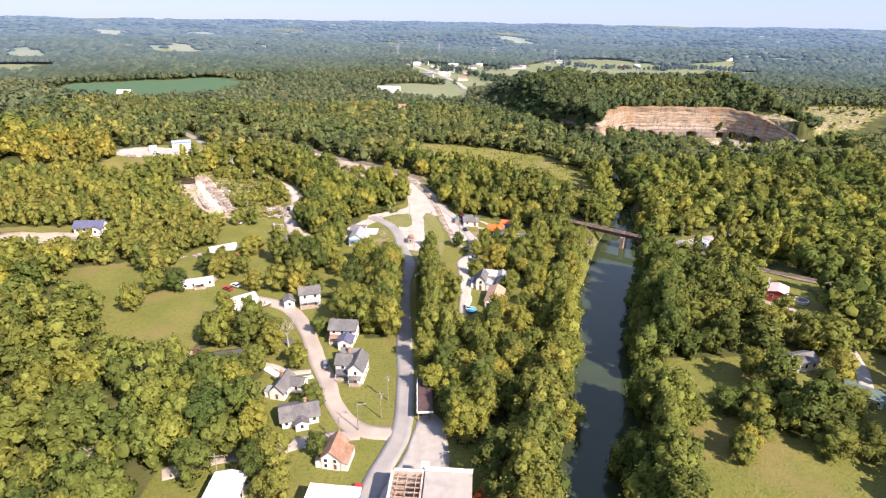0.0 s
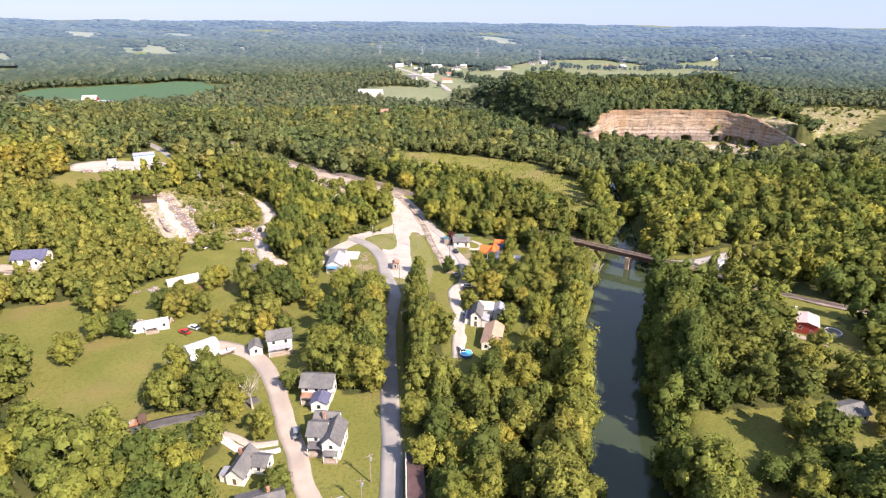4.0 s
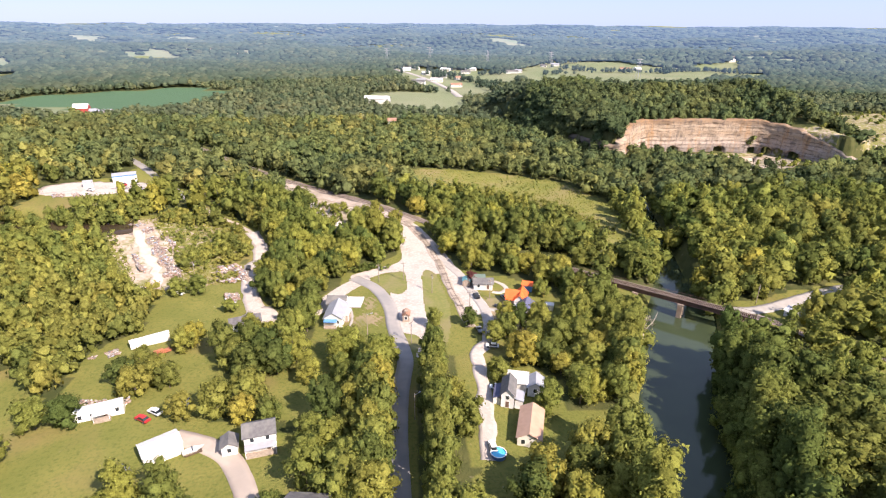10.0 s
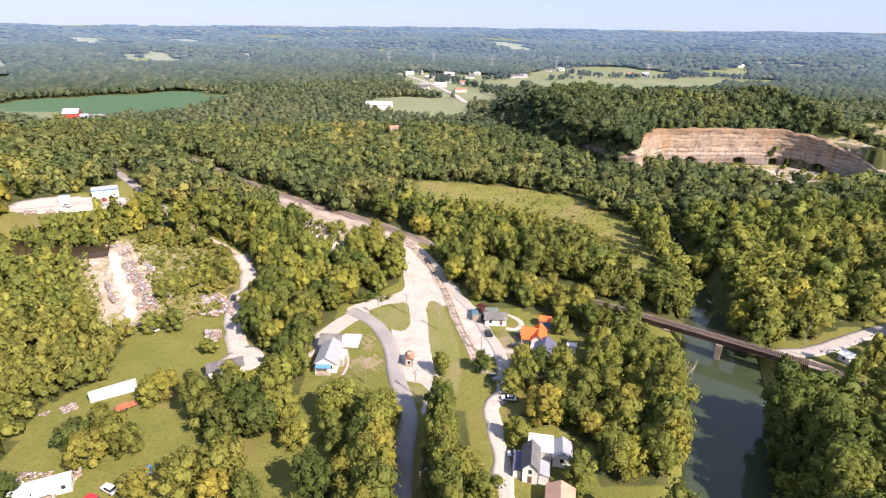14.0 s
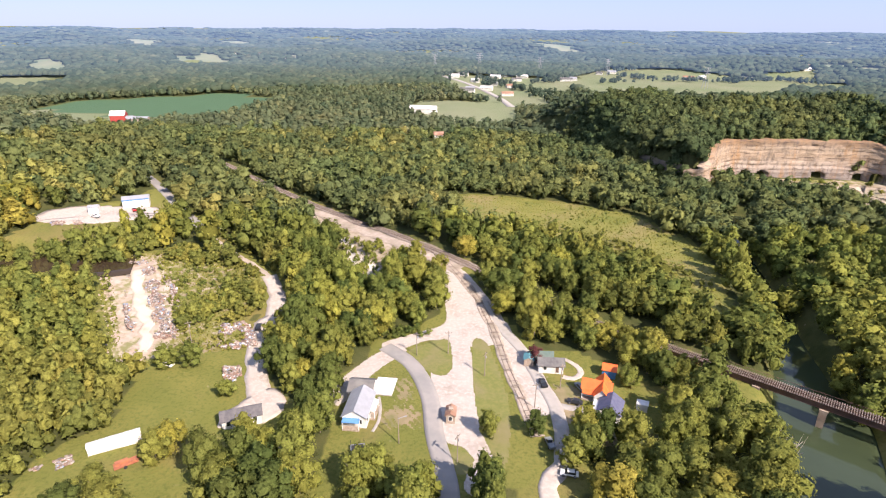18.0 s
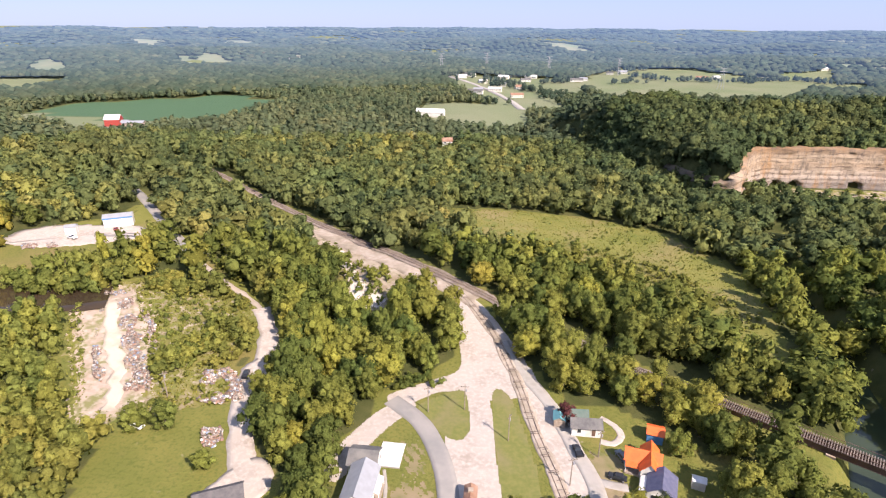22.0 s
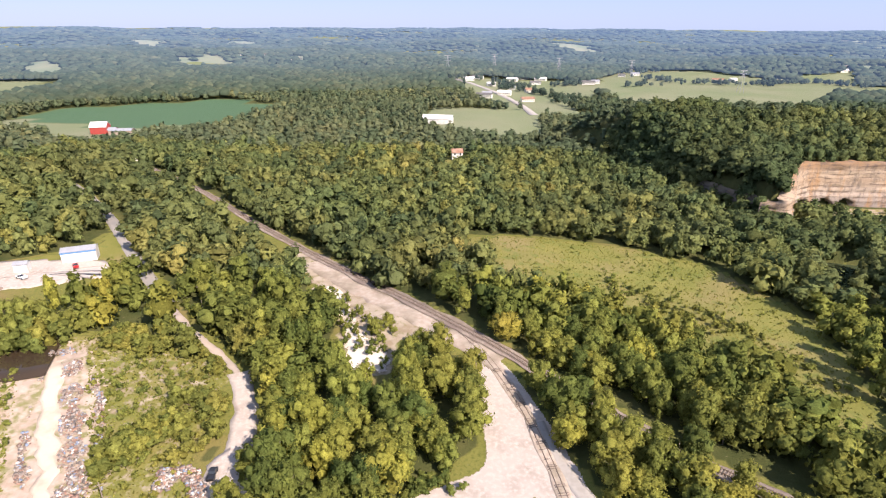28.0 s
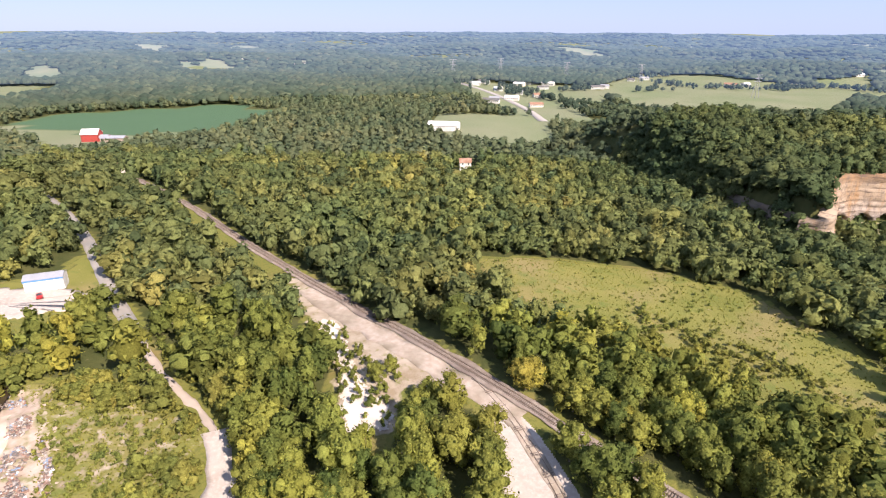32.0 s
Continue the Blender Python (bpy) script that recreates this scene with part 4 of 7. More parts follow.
# single trees on the lawns and along the streets: x, y, height, crown radius
LONE = [(-93, 197, 11, 5), (-84, 212, 10, 5), (-91, 211, 10, 4.6), (-48, 176, 12, 5.5), (-57, 174, 12, 5), (-22, 144, 8, 3.6), (-34, 131, 12, 5.2),
        (-28, 122, 11, 5), (-24, 112, 11, 4.6), (-17, 126, 7, 3.2), (-46, 134, 14, 6), (-29, 163, 9, 3.8), (-38, 171, 11, 4.8), (-40, 214, 9, 4), (80, 138, 9, 4.6),
        (89, 127, 8, 3.6), (61, 128, 14, 6.5), (59, 112, 13, 6.5), (100, 143, 10, 4.5), (105, 136, 11, 5), (110, 125, 10, 4.8), (97, 137, 10, 4.5), (94, 132, 9, 4), (112, 139, 10, 4.6), (116, 131, 10, 4.4), (119, 124, 10, 4.6), (104, 147, 9, 4), (109, 147, 9, 4), (86, 124, 8, 3.5), (-33, 213, 9, 4), (-57, 215, 9, 4), (-73, 226, 10, 4.8), (-79, 231, 9, 4.2), (-70, 232, 9, 4.4), (-65, 229, 9, 4), (-75, 237, 9, 4),
        (-18, 191, 13, 5.6), (-16, 198, 12, 4.6), (-41, 241, 13, 6), (-44, 233.5, 13, 5.6), (-36, 236, 13, 5.6), (-49, 239, 11, 4.8), (-31, 241, 12, 5), (-35, 246, 14, 6.2), (-42, 250, 11, 4.6), (-68, 249, 9, 4), (-26, 232, 9, 3.8),
        (-41, 178, 10, 4.6), (-26, 182, 7, 3), 
        (-61, 275, 6, 2.8), (-66, 253, 9, 4), (13, 262, 9, 3.2), (26, 263, 8, 3.2), (-84, 287, 8, 3.8), (-77, 289, 9, 4), (-47, 241, 9, 4.2), (33, 252, 9, 4.4),
        (31, 232, 8, 3.6), (43, 216, 11, 4.2), (57, 286, 8, 3.6), (38, 256, 10, 4.6), (107.7, 147, 10, 5), (92, 142, 9, 4.6), (133, 156, 11, 5), (110, 136, 10, 4.8), (108, 157, 11, 5), (126, 140, 10, 4.6), (134, 174, 11, 5), (142, 171, 11, 5),
        (11.5, 240, 14.5, 4.2), (11.0, 234, 16.5, 4.6), (11.6, 228, 17.5, 4.8), (10.8, 221.5, 16.5, 4.6), (11.2, 215, 17.5, 4.8), (11.0, 208, 17, 4.7), (11.6, 201.5, 17.5, 4.8), (11.0, 195, 16.5, 4.6), (11.4, 188, 17.5, 4.8), (11.0, 181.5, 16.5, 4.6),
        (-5.9, 235, 14.5, 4.9), (-5.5, 229, 16.5, 5.5), (-7.7, 224, 15.5, 4.9), (-4.5, 221, 16.5, 5.3), (-5.1, 214, 17, 5.5), (-4.1, 207, 16.5, 5.5), (-5.5, 201, 15.5, 5.1), (-3.5, 195, 16.5, 5.5), (-4.1, 188, 16.5, 5.7), (-8.1, 190, 15.5, 5.5), (-3.1, 181, 15.5, 5.3),
        (-43, 147, 13, 5.6), (-48, 141, 14, 6), (-39, 140, 13, 5.6), (-40, 128, 11, 5), (-51, 134, 14, 6), (-30, 119.5, 10, 4.6), (-52, 127, 13, 5.6), (-44, 120, 12, 5.4), (-60, 140, 14, 6), (-59, 150, 13, 5.6), (-2.4, 328, 12, 5), (-3, 334, 13, 5), (-2.4, 340, 12, 5), (-11, 321, 11, 4.6), (-19, 314, 11, 4.4), (-2.8, 349, 12, 5), (-27, 309, 12, 4.8), (-35, 299, 12, 5), (-36, 288, 12, 5), (-31, 294, 11, 4.4), (-25.5, 304.5, 11, 4.2), (-9, 319, 10, 4), (-34, 372, 7, 3.2), (-30, 376, 6, 2.6)]
# near woods, tree by tree
for x, y, tall, wide in LONE:
    tree(x, y, tall, wide)
plum = tree(30, 297, 6, 2.8, label="small purple-leaved tree beside the green-roofed house")
for ob in plum.children:
    if ob.name.startswith("crown"):
        ob.data = ob.data.copy()
        ob.data.materials[0] = leaf_material("purple_leaves", (0.055, 0.022, 0.028), (0.10, 0.036, 0.04), (0.14, 0.055, 0.05), True)
for x, y, tall in ((86, 255, 15), (-102, 371, 12), (-34.5, 174, 11)):
    tree(x, y, tall, 4, "dead", group="dead trees")
tx, ty = scatter(*NEAR_BOX, 7.5)
keep = wooded(tx, ty)
for x, y, _, w in LONE:
    keep &= np.hypot(tx - x, ty - y) > w * 0.9
tx, ty = tx[keep], ty[keep]
order = np.argsort(np.abs(tx - 4) + 0.25 * np.abs(ty - 240))
for x, y in zip(tx[order[:240]], ty[order[:240]]):
    wide = float(RNG.uniform(3.7, 5.6))
    tree(float(x), float(y), wide * float(RNG.uniform(2.0, 3.1)), wide, "tall" if RNG.uniform() < 0.12 else "round")
rest = order[240:]


def joined_trees(name, xs, ys, tall, wide, lib, label, mat=None, kind="stuff", spread=1.0):
    """Many trees of the deeper woods in one mesh, each with a tint of its own."""
    V, F, T, G, n = [], [], [], [], 0
    zs = height(xs, ys)
    # a lower, darker tint on the bluff; the west bank carries younger yellow-green growth
    shade = np.where(quarry_rise(xs, ys) > 8, 0.5, np.where((xs < -55) & (ys > 225) & (ys < 430), 1.35, 1.0)) * spread
    # stands of one kind of tree, tens of metres across; the xs > 60 cut paints the east woods' shaded look into the
    # tint
    stand = 0.98 + 0.3 * np.sin(xs / 17 + 1.7 * np.sin(ys / 31)) * np.sin(ys / 21 + np.sin(xs / 41)) + 0.24 * np.sin(xs / 53 + ys / 67) - np.where(xs > 60, 0.18, 0.0)
    for i, (x, y, z) in enumerate(zip(xs, ys, zs)):
        v, f, g = lib[RNG.integers(len(lib))]
        a = RNG.uniform(0, 2 * math.pi)
        c, s = math.cos(a), math.sin(a)
        w, h = wide[i], tall[i]
        V.append(np.stack([x + w * (v[:, 0] * c - v[:, 1] * s), y + w * (v[:, 0] * s + v[:, 1] * c), z + h * (0.04 + 0.47 * v[:, 2])], 1))
        G.append(np.stack([(g[:, 0] * c - g[:, 1] * s) / w, (g[:, 0] * s + g[:, 1] * c) / w, g[:, 2] / (0.47 * h)], 1))
        F.append(f + n)
        T.append(np.full(len(f), RNG.beta(2, 2.4) * shade[i] * stand[i]))
        n += len(v)
    G = np.concatenate(G)
    me = mesh_from(name, np.concatenate(V), np.concatenate(F), mat or M_WOODS, normals=G / np.linalg.norm(G, axis=1, keepdims=True))
    at = me.attributes.new("tint", "FLOAT", "FACE")
    at.data.foreach_set("value", np.concatenate(T).astype(np.float32))
    return tagged(new(name, me), label, "woods", kind=kind)


wide = RNG.uniform(3.8, 5.8, len(rest))
joined_trees("woods", tx[rest], ty[rest], wide * RNG.uniform(2.0, 3.0, len(rest)), wide, WOOD_LIB, "leafy green riverside woods")
# the trees that lean over both river banks
bank = spline([p[:2] for p in RIVER[1:9]], 5.5)
bd = np.gradient(bank, axis=0)
bd /= np.linalg.norm(bd, axis=1, keepdims=True)
_, bw = along(RIVER, bank[:, 0], bank[:, 1])
bx = np.concatenate([bank[:, 0] + s * bd[:, 1] * (bw + 4.6 + o) for s, o in ((-1, 4), (1, -1.2), (1, 4.5))])
by = np.concatenate([bank[:, 1] - s * bd[:, 0] * (bw + 4.6 + o) for s, o in ((-1, 4), (1, -1.2), (1, 4.5))])
bx, by = bx + RNG.uniform(-1, 1, len(bx)), by + RNG.uniform(-1.5, 1.5, len(by))
b_in = wooded(bx, by, 1.0) & (by < 246)
bx, by = bx[b_in], by[b_in]
wide = RNG.uniform(4.8, 7.2, len(bx))
joined_trees("bank_trees", bx, by, wide * RNG.uniform(2.5, 3.0, len(bx)), wide, NEAR_LIB, "big leafy trees leaning over the river bank")
MID_LIB = [crown(201 + k, 9, 190, 0.13, False, rough=0.38) for k in range(12)] + [crown(231 + k, 8, 170, 0.13, False, "tall", 0.32) for k in range(2)]
HILL_LIB = [crown(251 + k, 6, 120, 0.165, False, rough=0.36) for k in range(14)]
FAR_LIB = [crown(301 + k, 2, 20, 0.27, False, rough=0.3) for k in range(14)]
DOME = []
for k in range(10):
    v = ICO_V * (1 + np.random.default_rng(331 + k).uniform(-0.24, 0.24, (len(ICO_V), 1)))
    DOME.append((v * (1, 1, 0.9) + (0, 0, 1.1), ICO_F[v[ICO_F][:, :, 2].mean(1) > -0.25], ICO_V + (0, 0, 0.25)))
YOUNG = (-215, -74, 226, 366)
mx, my = scatter(-265, 400, -40, 640, 8.4)
m_in = wooded(mx, my) & ~((mx > NEAR_BOX[0]) & (mx < NEAR_BOX[1]) & (my > NEAR_BOX[2]) & (my < NEAR_BOX[3])) & (np.abs(mx) < np.maximum(my + 30, 60) * 0.9 + 50)
m_in &= ~((mx > YOUNG[0]) & (mx < YOUNG[1]) & (my > YOUNG[2]) & (my < YOUNG[3])) & ((my > 60) | (RNG.uniform(size=len(mx)) < 0.55))
mx, my = mx[m_in], my[m_in]
ux, uy = scatter(108, 172, 498, 650, 6.0)
u_in = wooded(ux, uy) & (quarry_rise(ux, uy) > 1)
mx, my = np.r_[mx, ux[u_in]], np.r_[my, uy[u_in]]
beside = (mx > -150) & (mx < 145) & (my > 100) & (my < 300)
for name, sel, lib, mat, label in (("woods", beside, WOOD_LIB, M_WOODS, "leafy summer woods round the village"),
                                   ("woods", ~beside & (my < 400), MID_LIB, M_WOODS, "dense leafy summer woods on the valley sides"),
                                   ("hill_woods", my >= 400, HILL_LIB, M_HILLWOODS, "leafy summer woods behind the railway")):
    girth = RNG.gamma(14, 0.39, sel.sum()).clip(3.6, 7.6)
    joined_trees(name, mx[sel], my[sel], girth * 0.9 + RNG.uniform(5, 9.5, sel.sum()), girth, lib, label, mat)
# the young growth on the west bank: small, close and yellow-green
yx, yy = scatter(*YOUNG, 5.4)
y_in = wooded(yx, yy, 1.6)
yx, yy = yx[y_in], yy[y_in]
girth = RNG.uniform(2.6, 4.6, len(yx))
joined_trees("young_woods", yx, yy, girth * 1.1 + RNG.uniform(3, 6.5, len(yx)), girth, MID_LIB, "close yellow-green young woods by the creek", M_YOUNG)
fx, fy = scatter(-1250, 1250, 60, 1500, 10.2)
f_in = wooded(fx, fy) & ~((fx > -265) & (fx < 400) & (fy < 640)) & (np.abs(fx) < (fy + 30) * 0.86 + 40) & (np.hypot(fx, fy - 100) < 1380)
fx, fy = fx[f_in], fy[f_in]
far_off = np.hypot(fx, fy - 100) > 950
girth = RNG.uniform(5.0, 8.2, len(fx))
# past 950 m the woods take the leaves with painted haze glow
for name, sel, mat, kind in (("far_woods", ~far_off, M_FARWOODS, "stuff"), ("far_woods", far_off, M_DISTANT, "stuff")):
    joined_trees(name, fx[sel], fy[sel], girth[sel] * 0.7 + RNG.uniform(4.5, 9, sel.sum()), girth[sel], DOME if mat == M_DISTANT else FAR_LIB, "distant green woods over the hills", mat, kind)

# the canopy of the farther hills, clump by clump; its haze is emission in the leaf material


def far_glade(x, y):
    """Farm fields among the far woods, wider than they are deep."""
    v = np.sin(x / 131 + 2 + 0.7 * np.sin(y / 210)) * np.sin(y / 97 + 0.5 * np.sin(x / 160)) + 0.55 * np.sin(x / 57 + y / 83) + 0.35 * np.sin(x / 310 - y / 170 + 1)
    return v + 0.16 * np.sin(x / 19 + y / 23) + 0.12 * np.sin(y / 13 - x / 29) > 1.26


az_step, far_k = 1 / 122, 1.009
rings = 1370 * far_k ** np.arange(0, int(math.log(4700 / 1370) / math.log(far_k)) + 1)
DX, DY, DR = [], [], []
for r in rings:
    az = np.arange(-0.82, 0.82, az_step)
    az = az + RNG.uniform(-0.5, 0.5, len(az)) * az_step
    rad = r * (1 + RNG.uniform(-0.5, 0.5, len(az)) * 0.009)
    DX.append(rad * np.sin(az))
    DY.append(100 + rad * np.cos(az))
    DR.append(rad)
DX, DY, DR = np.concatenate(DX), np.concatenate(DY), np.concatenate(DR)
clear = ~far_glade(DX, DY)
for poly in ROUGH.values():
    clear &= ~inside(poly, DX, DY)
clear &= RNG.uniform(size=len(DX)) < 0.93
DX, DY, DR = DX[clear], DY[clear], DR[clear]
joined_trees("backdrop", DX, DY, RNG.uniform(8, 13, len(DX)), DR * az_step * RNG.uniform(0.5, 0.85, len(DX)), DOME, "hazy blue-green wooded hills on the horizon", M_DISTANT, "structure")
# their fields and clearings, with the same painted haze glow
az = np.radians(np.arange(-48, 48.01, 0.25))
AZ, RR = np.meshgrid(az, rings[::2])
CX, CY = RR * np.sin(AZ), 100 + RR * np.cos(AZ)
ci = (np.arange(len(RR) - 1)[:, None] * len(az) + np.arange(len(az) - 1)).ravel()
ci = ci[~np.any([inside(poly, CX.ravel()[ci], CY.ravel()[ci]) for poly in ROUGH.values()], axis=0)]
cut = far_glade(CX.ravel()[ci], CY.ravel()[ci])
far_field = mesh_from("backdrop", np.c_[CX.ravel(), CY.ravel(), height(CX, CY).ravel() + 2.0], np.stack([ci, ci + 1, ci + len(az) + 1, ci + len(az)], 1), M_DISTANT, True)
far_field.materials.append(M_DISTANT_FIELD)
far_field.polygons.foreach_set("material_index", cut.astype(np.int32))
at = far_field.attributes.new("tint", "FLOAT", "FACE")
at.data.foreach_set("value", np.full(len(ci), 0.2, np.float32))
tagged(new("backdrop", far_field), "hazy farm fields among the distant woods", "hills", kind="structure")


# ---------------------------------------------------------------- quarry cliff
def strata_material(name, beds, soil, streak, joint, foot=-9.0, top=21.0):
    """Bedded limestone: a tone for each bed from the foot up, thin broken bedding joints, rust and dark water streaks down the face."""
    m = bpy.data.materials.new(name)
    m.use_nodes = True
    nt = m.node_tree
    b = nt.nodes["Principled BSDF"]
    b.inputs["Roughness"].default_value, b.inputs["Specular IOR Level"].default_value = 0.9, 0.2
    geo = nt.nodes.new("ShaderNodeNewGeometry")

    def noise(scale, detail, rough=0.55):
        mp = nt.nodes.new("ShaderNodeMapping")
        mp.inputs["Scale"].default_value = scale
        nt.links.new(geo.outputs["Position"], mp.inputs["Vector"])
        n = nt.nodes.new("ShaderNodeTexNoise")
        n.inputs["Scale"].default_value, n.inputs["Detail"].default_value, n.inputs["Roughness"].default_value = 1.0, detail, rough
        nt.links.new(mp.outputs[0], n.inputs["Vector"])
        return n.outputs[0]

    def math_(op, a, c):
        k = nt.nodes.new("ShaderNodeMath")
        k.operation = op
        for slot, v in ((0, a), (1, c)):
            if isinstance(v, (int, float)):
                k.inputs[slot].default_value = v
            else:
                nt.links.new(v, k.inputs[slot])
        return k.outputs[0]

    def over(fac, a, colour, lo, hi, most=1.0):
        r = nt.nodes.new("ShaderNodeMapRange")
        r.inputs[1].default_value, r.inputs[2].default_value, r.inputs[4].default_value = lo, hi, most
        nt.links.new(fac, r.inputs[0])
        mx = nt.nodes.new("ShaderNodeMix")
        mx.data_type = "RGBA"
        nt.links.new(r.outputs[0], mx.inputs[0])
        nt.links.new(a, mx.inputs[6])
        mx.inputs[7].default_value = (*colour, 1)
        return mx.outputs[2]

    xyz = nt.nodes.new("ShaderNodeSeparateXYZ")
    nt.links.new(geo.outputs["Position"], xyz.inputs[0])
    warped = math_("ADD", xyz.outputs["Z"], math_("MULTIPLY", math_("SUBTRACT", noise((0.03, 0.03, 0.1), 4), 0.5), 5.0))
    r = nt.nodes.new("ShaderNodeMapRange")
    r.inputs[1].default_value, r.inputs[2].default_value = foot, top
    nt.links.new(warped, r.inputs[0])
    ramp = nt.nodes.new("ShaderNodeValToRGB")
    e = ramp.color_ramp.elements
    e[0].position, e[0].color = 0.0, (*beds[0], 1)
    e[1].position, e[1].color = 1.0, (*soil, 1)
    for k, c in enumerate(beds[1:]):
        q = e.new(0.94 * (k + 1) / len(beds))
        q.color = (*c, 1)
    nt.links.new(r.outputs[0], ramp.inputs[0])
    col = over(noise((0.16, 0.16, 0.03), 6, 0.65), ramp.outputs[0], streak, 0.5, 0.68, 0.85)
    col = over(noise((0.34, 0.34, 0.12), 7, 0.72), col, tuple(0.55 * v for v in beds[0]), 0.5, 0.66, 0.8)
    line = math_("FRACT", math_("MULTIPLY", math_("ADD", xyz.outputs["Z"], math_("MULTIPLY", noise((0.05, 0.05, 0.16), 4), 6.0)), 0.36), 0)
    thin = math_("MULTIPLY", math_("LESS_THAN", line, 0.26), noise((0.12, 0.12, 0.3), 4))
    col = over(thin, col, joint, 0.42, 0.6, 0.75)
    nt.links.new(col, b.inputs["Base Color"])
    bp = nt.nodes.new("ShaderNodeBump")
    bp.inputs["Strength"].default_value, bp.inputs["Distance"].default_value = 0.6, 0.6
    nt.links.new(noise((0.5, 0.5, 1.3), 8, 0.7), bp.inputs["Height"])
    nt.links.new(bp.outputs[0], b.inputs["Normal"])
    return m


M_CLIFF = strata_material("limestone_strata", ((0.2, 0.172, 0.157), (0.245, 0.208, 0.185), (0.335, 0.278, 0.232), (0.37, 0.298, 0.232), (0.3, 0.222, 0.152), (0.345, 0.27, 0.195)), (0.2, 0.12, 0.066), (0.3, 0.165, 0.07), (0.1, 0.072, 0.055))
# shade of the west-facing rock put into its colour, darker than the limestone
M_SHADED_GREYROCK = strata_material("shaded_grey_rock", ((0.17, 0.155, 0.14), (0.21, 0.19, 0.17), (0.19, 0.165, 0.14)), (0.15, 0.12, 0.08), (0.17, 0.12, 0.085), (0.09, 0.075, 0.06), -4.0, 11.0)


def cliff(name, pts, low, top, mat, label, caves=(), step=1.6, rows=26, seed=3):
    """A quarried rock face in shallow ledges, with mine mouths cut back into its foot. caves: distance along, half width, height."""
    c = spline(pts, step)
    d = np.gradient(c, axis=0)
    d /= np.linalg.norm(d, axis=1, keepdims=True)
    out = np.stack([d[:, 1], -d[:, 0]], 1)
    run = np.r_[0, np.cumsum(np.linalg.norm(np.diff(c, axis=0), axis=1))]
    rng = np.random.default_rng(seed)
    if isinstance(top, tuple):
        top = np.interp(run, np.array(top[0]) * run[-1], top[1])
    knots = np.arange(0, run[-1] + 9, 7)
    big = np.interp(run, knots, rng.uniform(-1.1, 1.1, len(knots)))
    crest = np.interp(run, knots, rng.uniform(-0.9, 0.7, len(knots)))
    verts = []
    for j in range(rows + 2):
        u = min(1, j / rows)
        z = low + (top + crest - low) * u + (rng.uniform(-0.2, 0.2, len(c)) if 0 < j < rows else 0)
        push = 1.6 * (1 - u) + 0.3 * (j % 4 == 0) + (0.55 if u < 0.36 else 0.0) + (0.35 if u < 0.7 else 0.0) + big * (0.6 + 0.4 * np.sin(j * 0.4)) + rng.normal(0, 0.22, len(c))
        for at_, half, hh in caves:
            push = np.where((np.abs(run - at_) < half) & (z < low + hh - 0.25 * (np.abs(run - at_) / half) ** 2 * hh), -6.5, push)
        if j > rows:
            push = push - 7
        xy = c + out * np.asarray(push)[:, None]
        verts.append(np.c_[xy, np.broadcast_to(z, len(c))])
    n = len(c)
    faces = [(k * n + i, k * n + i + 1, (k + 1) * n + i + 1, (k + 1) * n + i) for k in range(rows + 1) for i in range(n - 1)]
    return tagged(new(name, mesh_from(name, np.concatenate(verts), faces, mat)), label, "cliff", kind="structure")


cliff("cliff", [(p[0], p[1] - 7) for p in CLIFF], -10, ((0, 0.08, 0.2, 0.7, 0.82, 1.0), (10, 14, 21, 20.5, 17, 2)), M_CLIFF, "banded tan and white limestone quarry cliff",
      [(30, 3.5, 8), (80, 5, 9), (96, 4, 8.5), (109, 4, 8.5), (150, 4.5, 8), (178, 3, 8), (190, 4, 9), (200, 5, 9), (212, 5, 9)], rows=34)
cliff("cliff", [(112, 650), (120, 612), (132, 570), (146, 530), (160, 506)], -4, 11, M_SHADED_GREYROCK, "shaded grey rock face under the woods", [(86, 3, 5)], 2.0, 14, 5)

# ---------------------------------------------------------------- railway
M_STEEL = material("rail_steel", (0.16, 0.12, 0.10), 0.5, (0.25, 0.17, 0.12), 0.8, metal=0.7)
M_RUST = material("rusted_girder", (0.115, 0.062, 0.045), 0.8, (0.075, 0.045, 0.038), 0.35, third=(0.17, 0.10, 0.075), scale3=0.15, coords="World")
M_TIE = material("weathered_sleeper", (0.13, 0.10, 0.085), 0.95, (0.22, 0.18, 0.15), 1.5, coords="World")
M_PIER = material("stained_concrete", (0.40, 0.33, 0.26), 0.95, (0.28, 0.20, 0.15), 0.3, third=(0.20, 0.15, 0.12), scale3=0.2, bump=0.3, coords="World")


def rail_height(x, y):
    g = height(x, y)
    bridge = np.interp(x, [60, 70, 136, 146], [0, 1, 1, 0])
    return g * (1 - bridge) - 2.2 * bridge


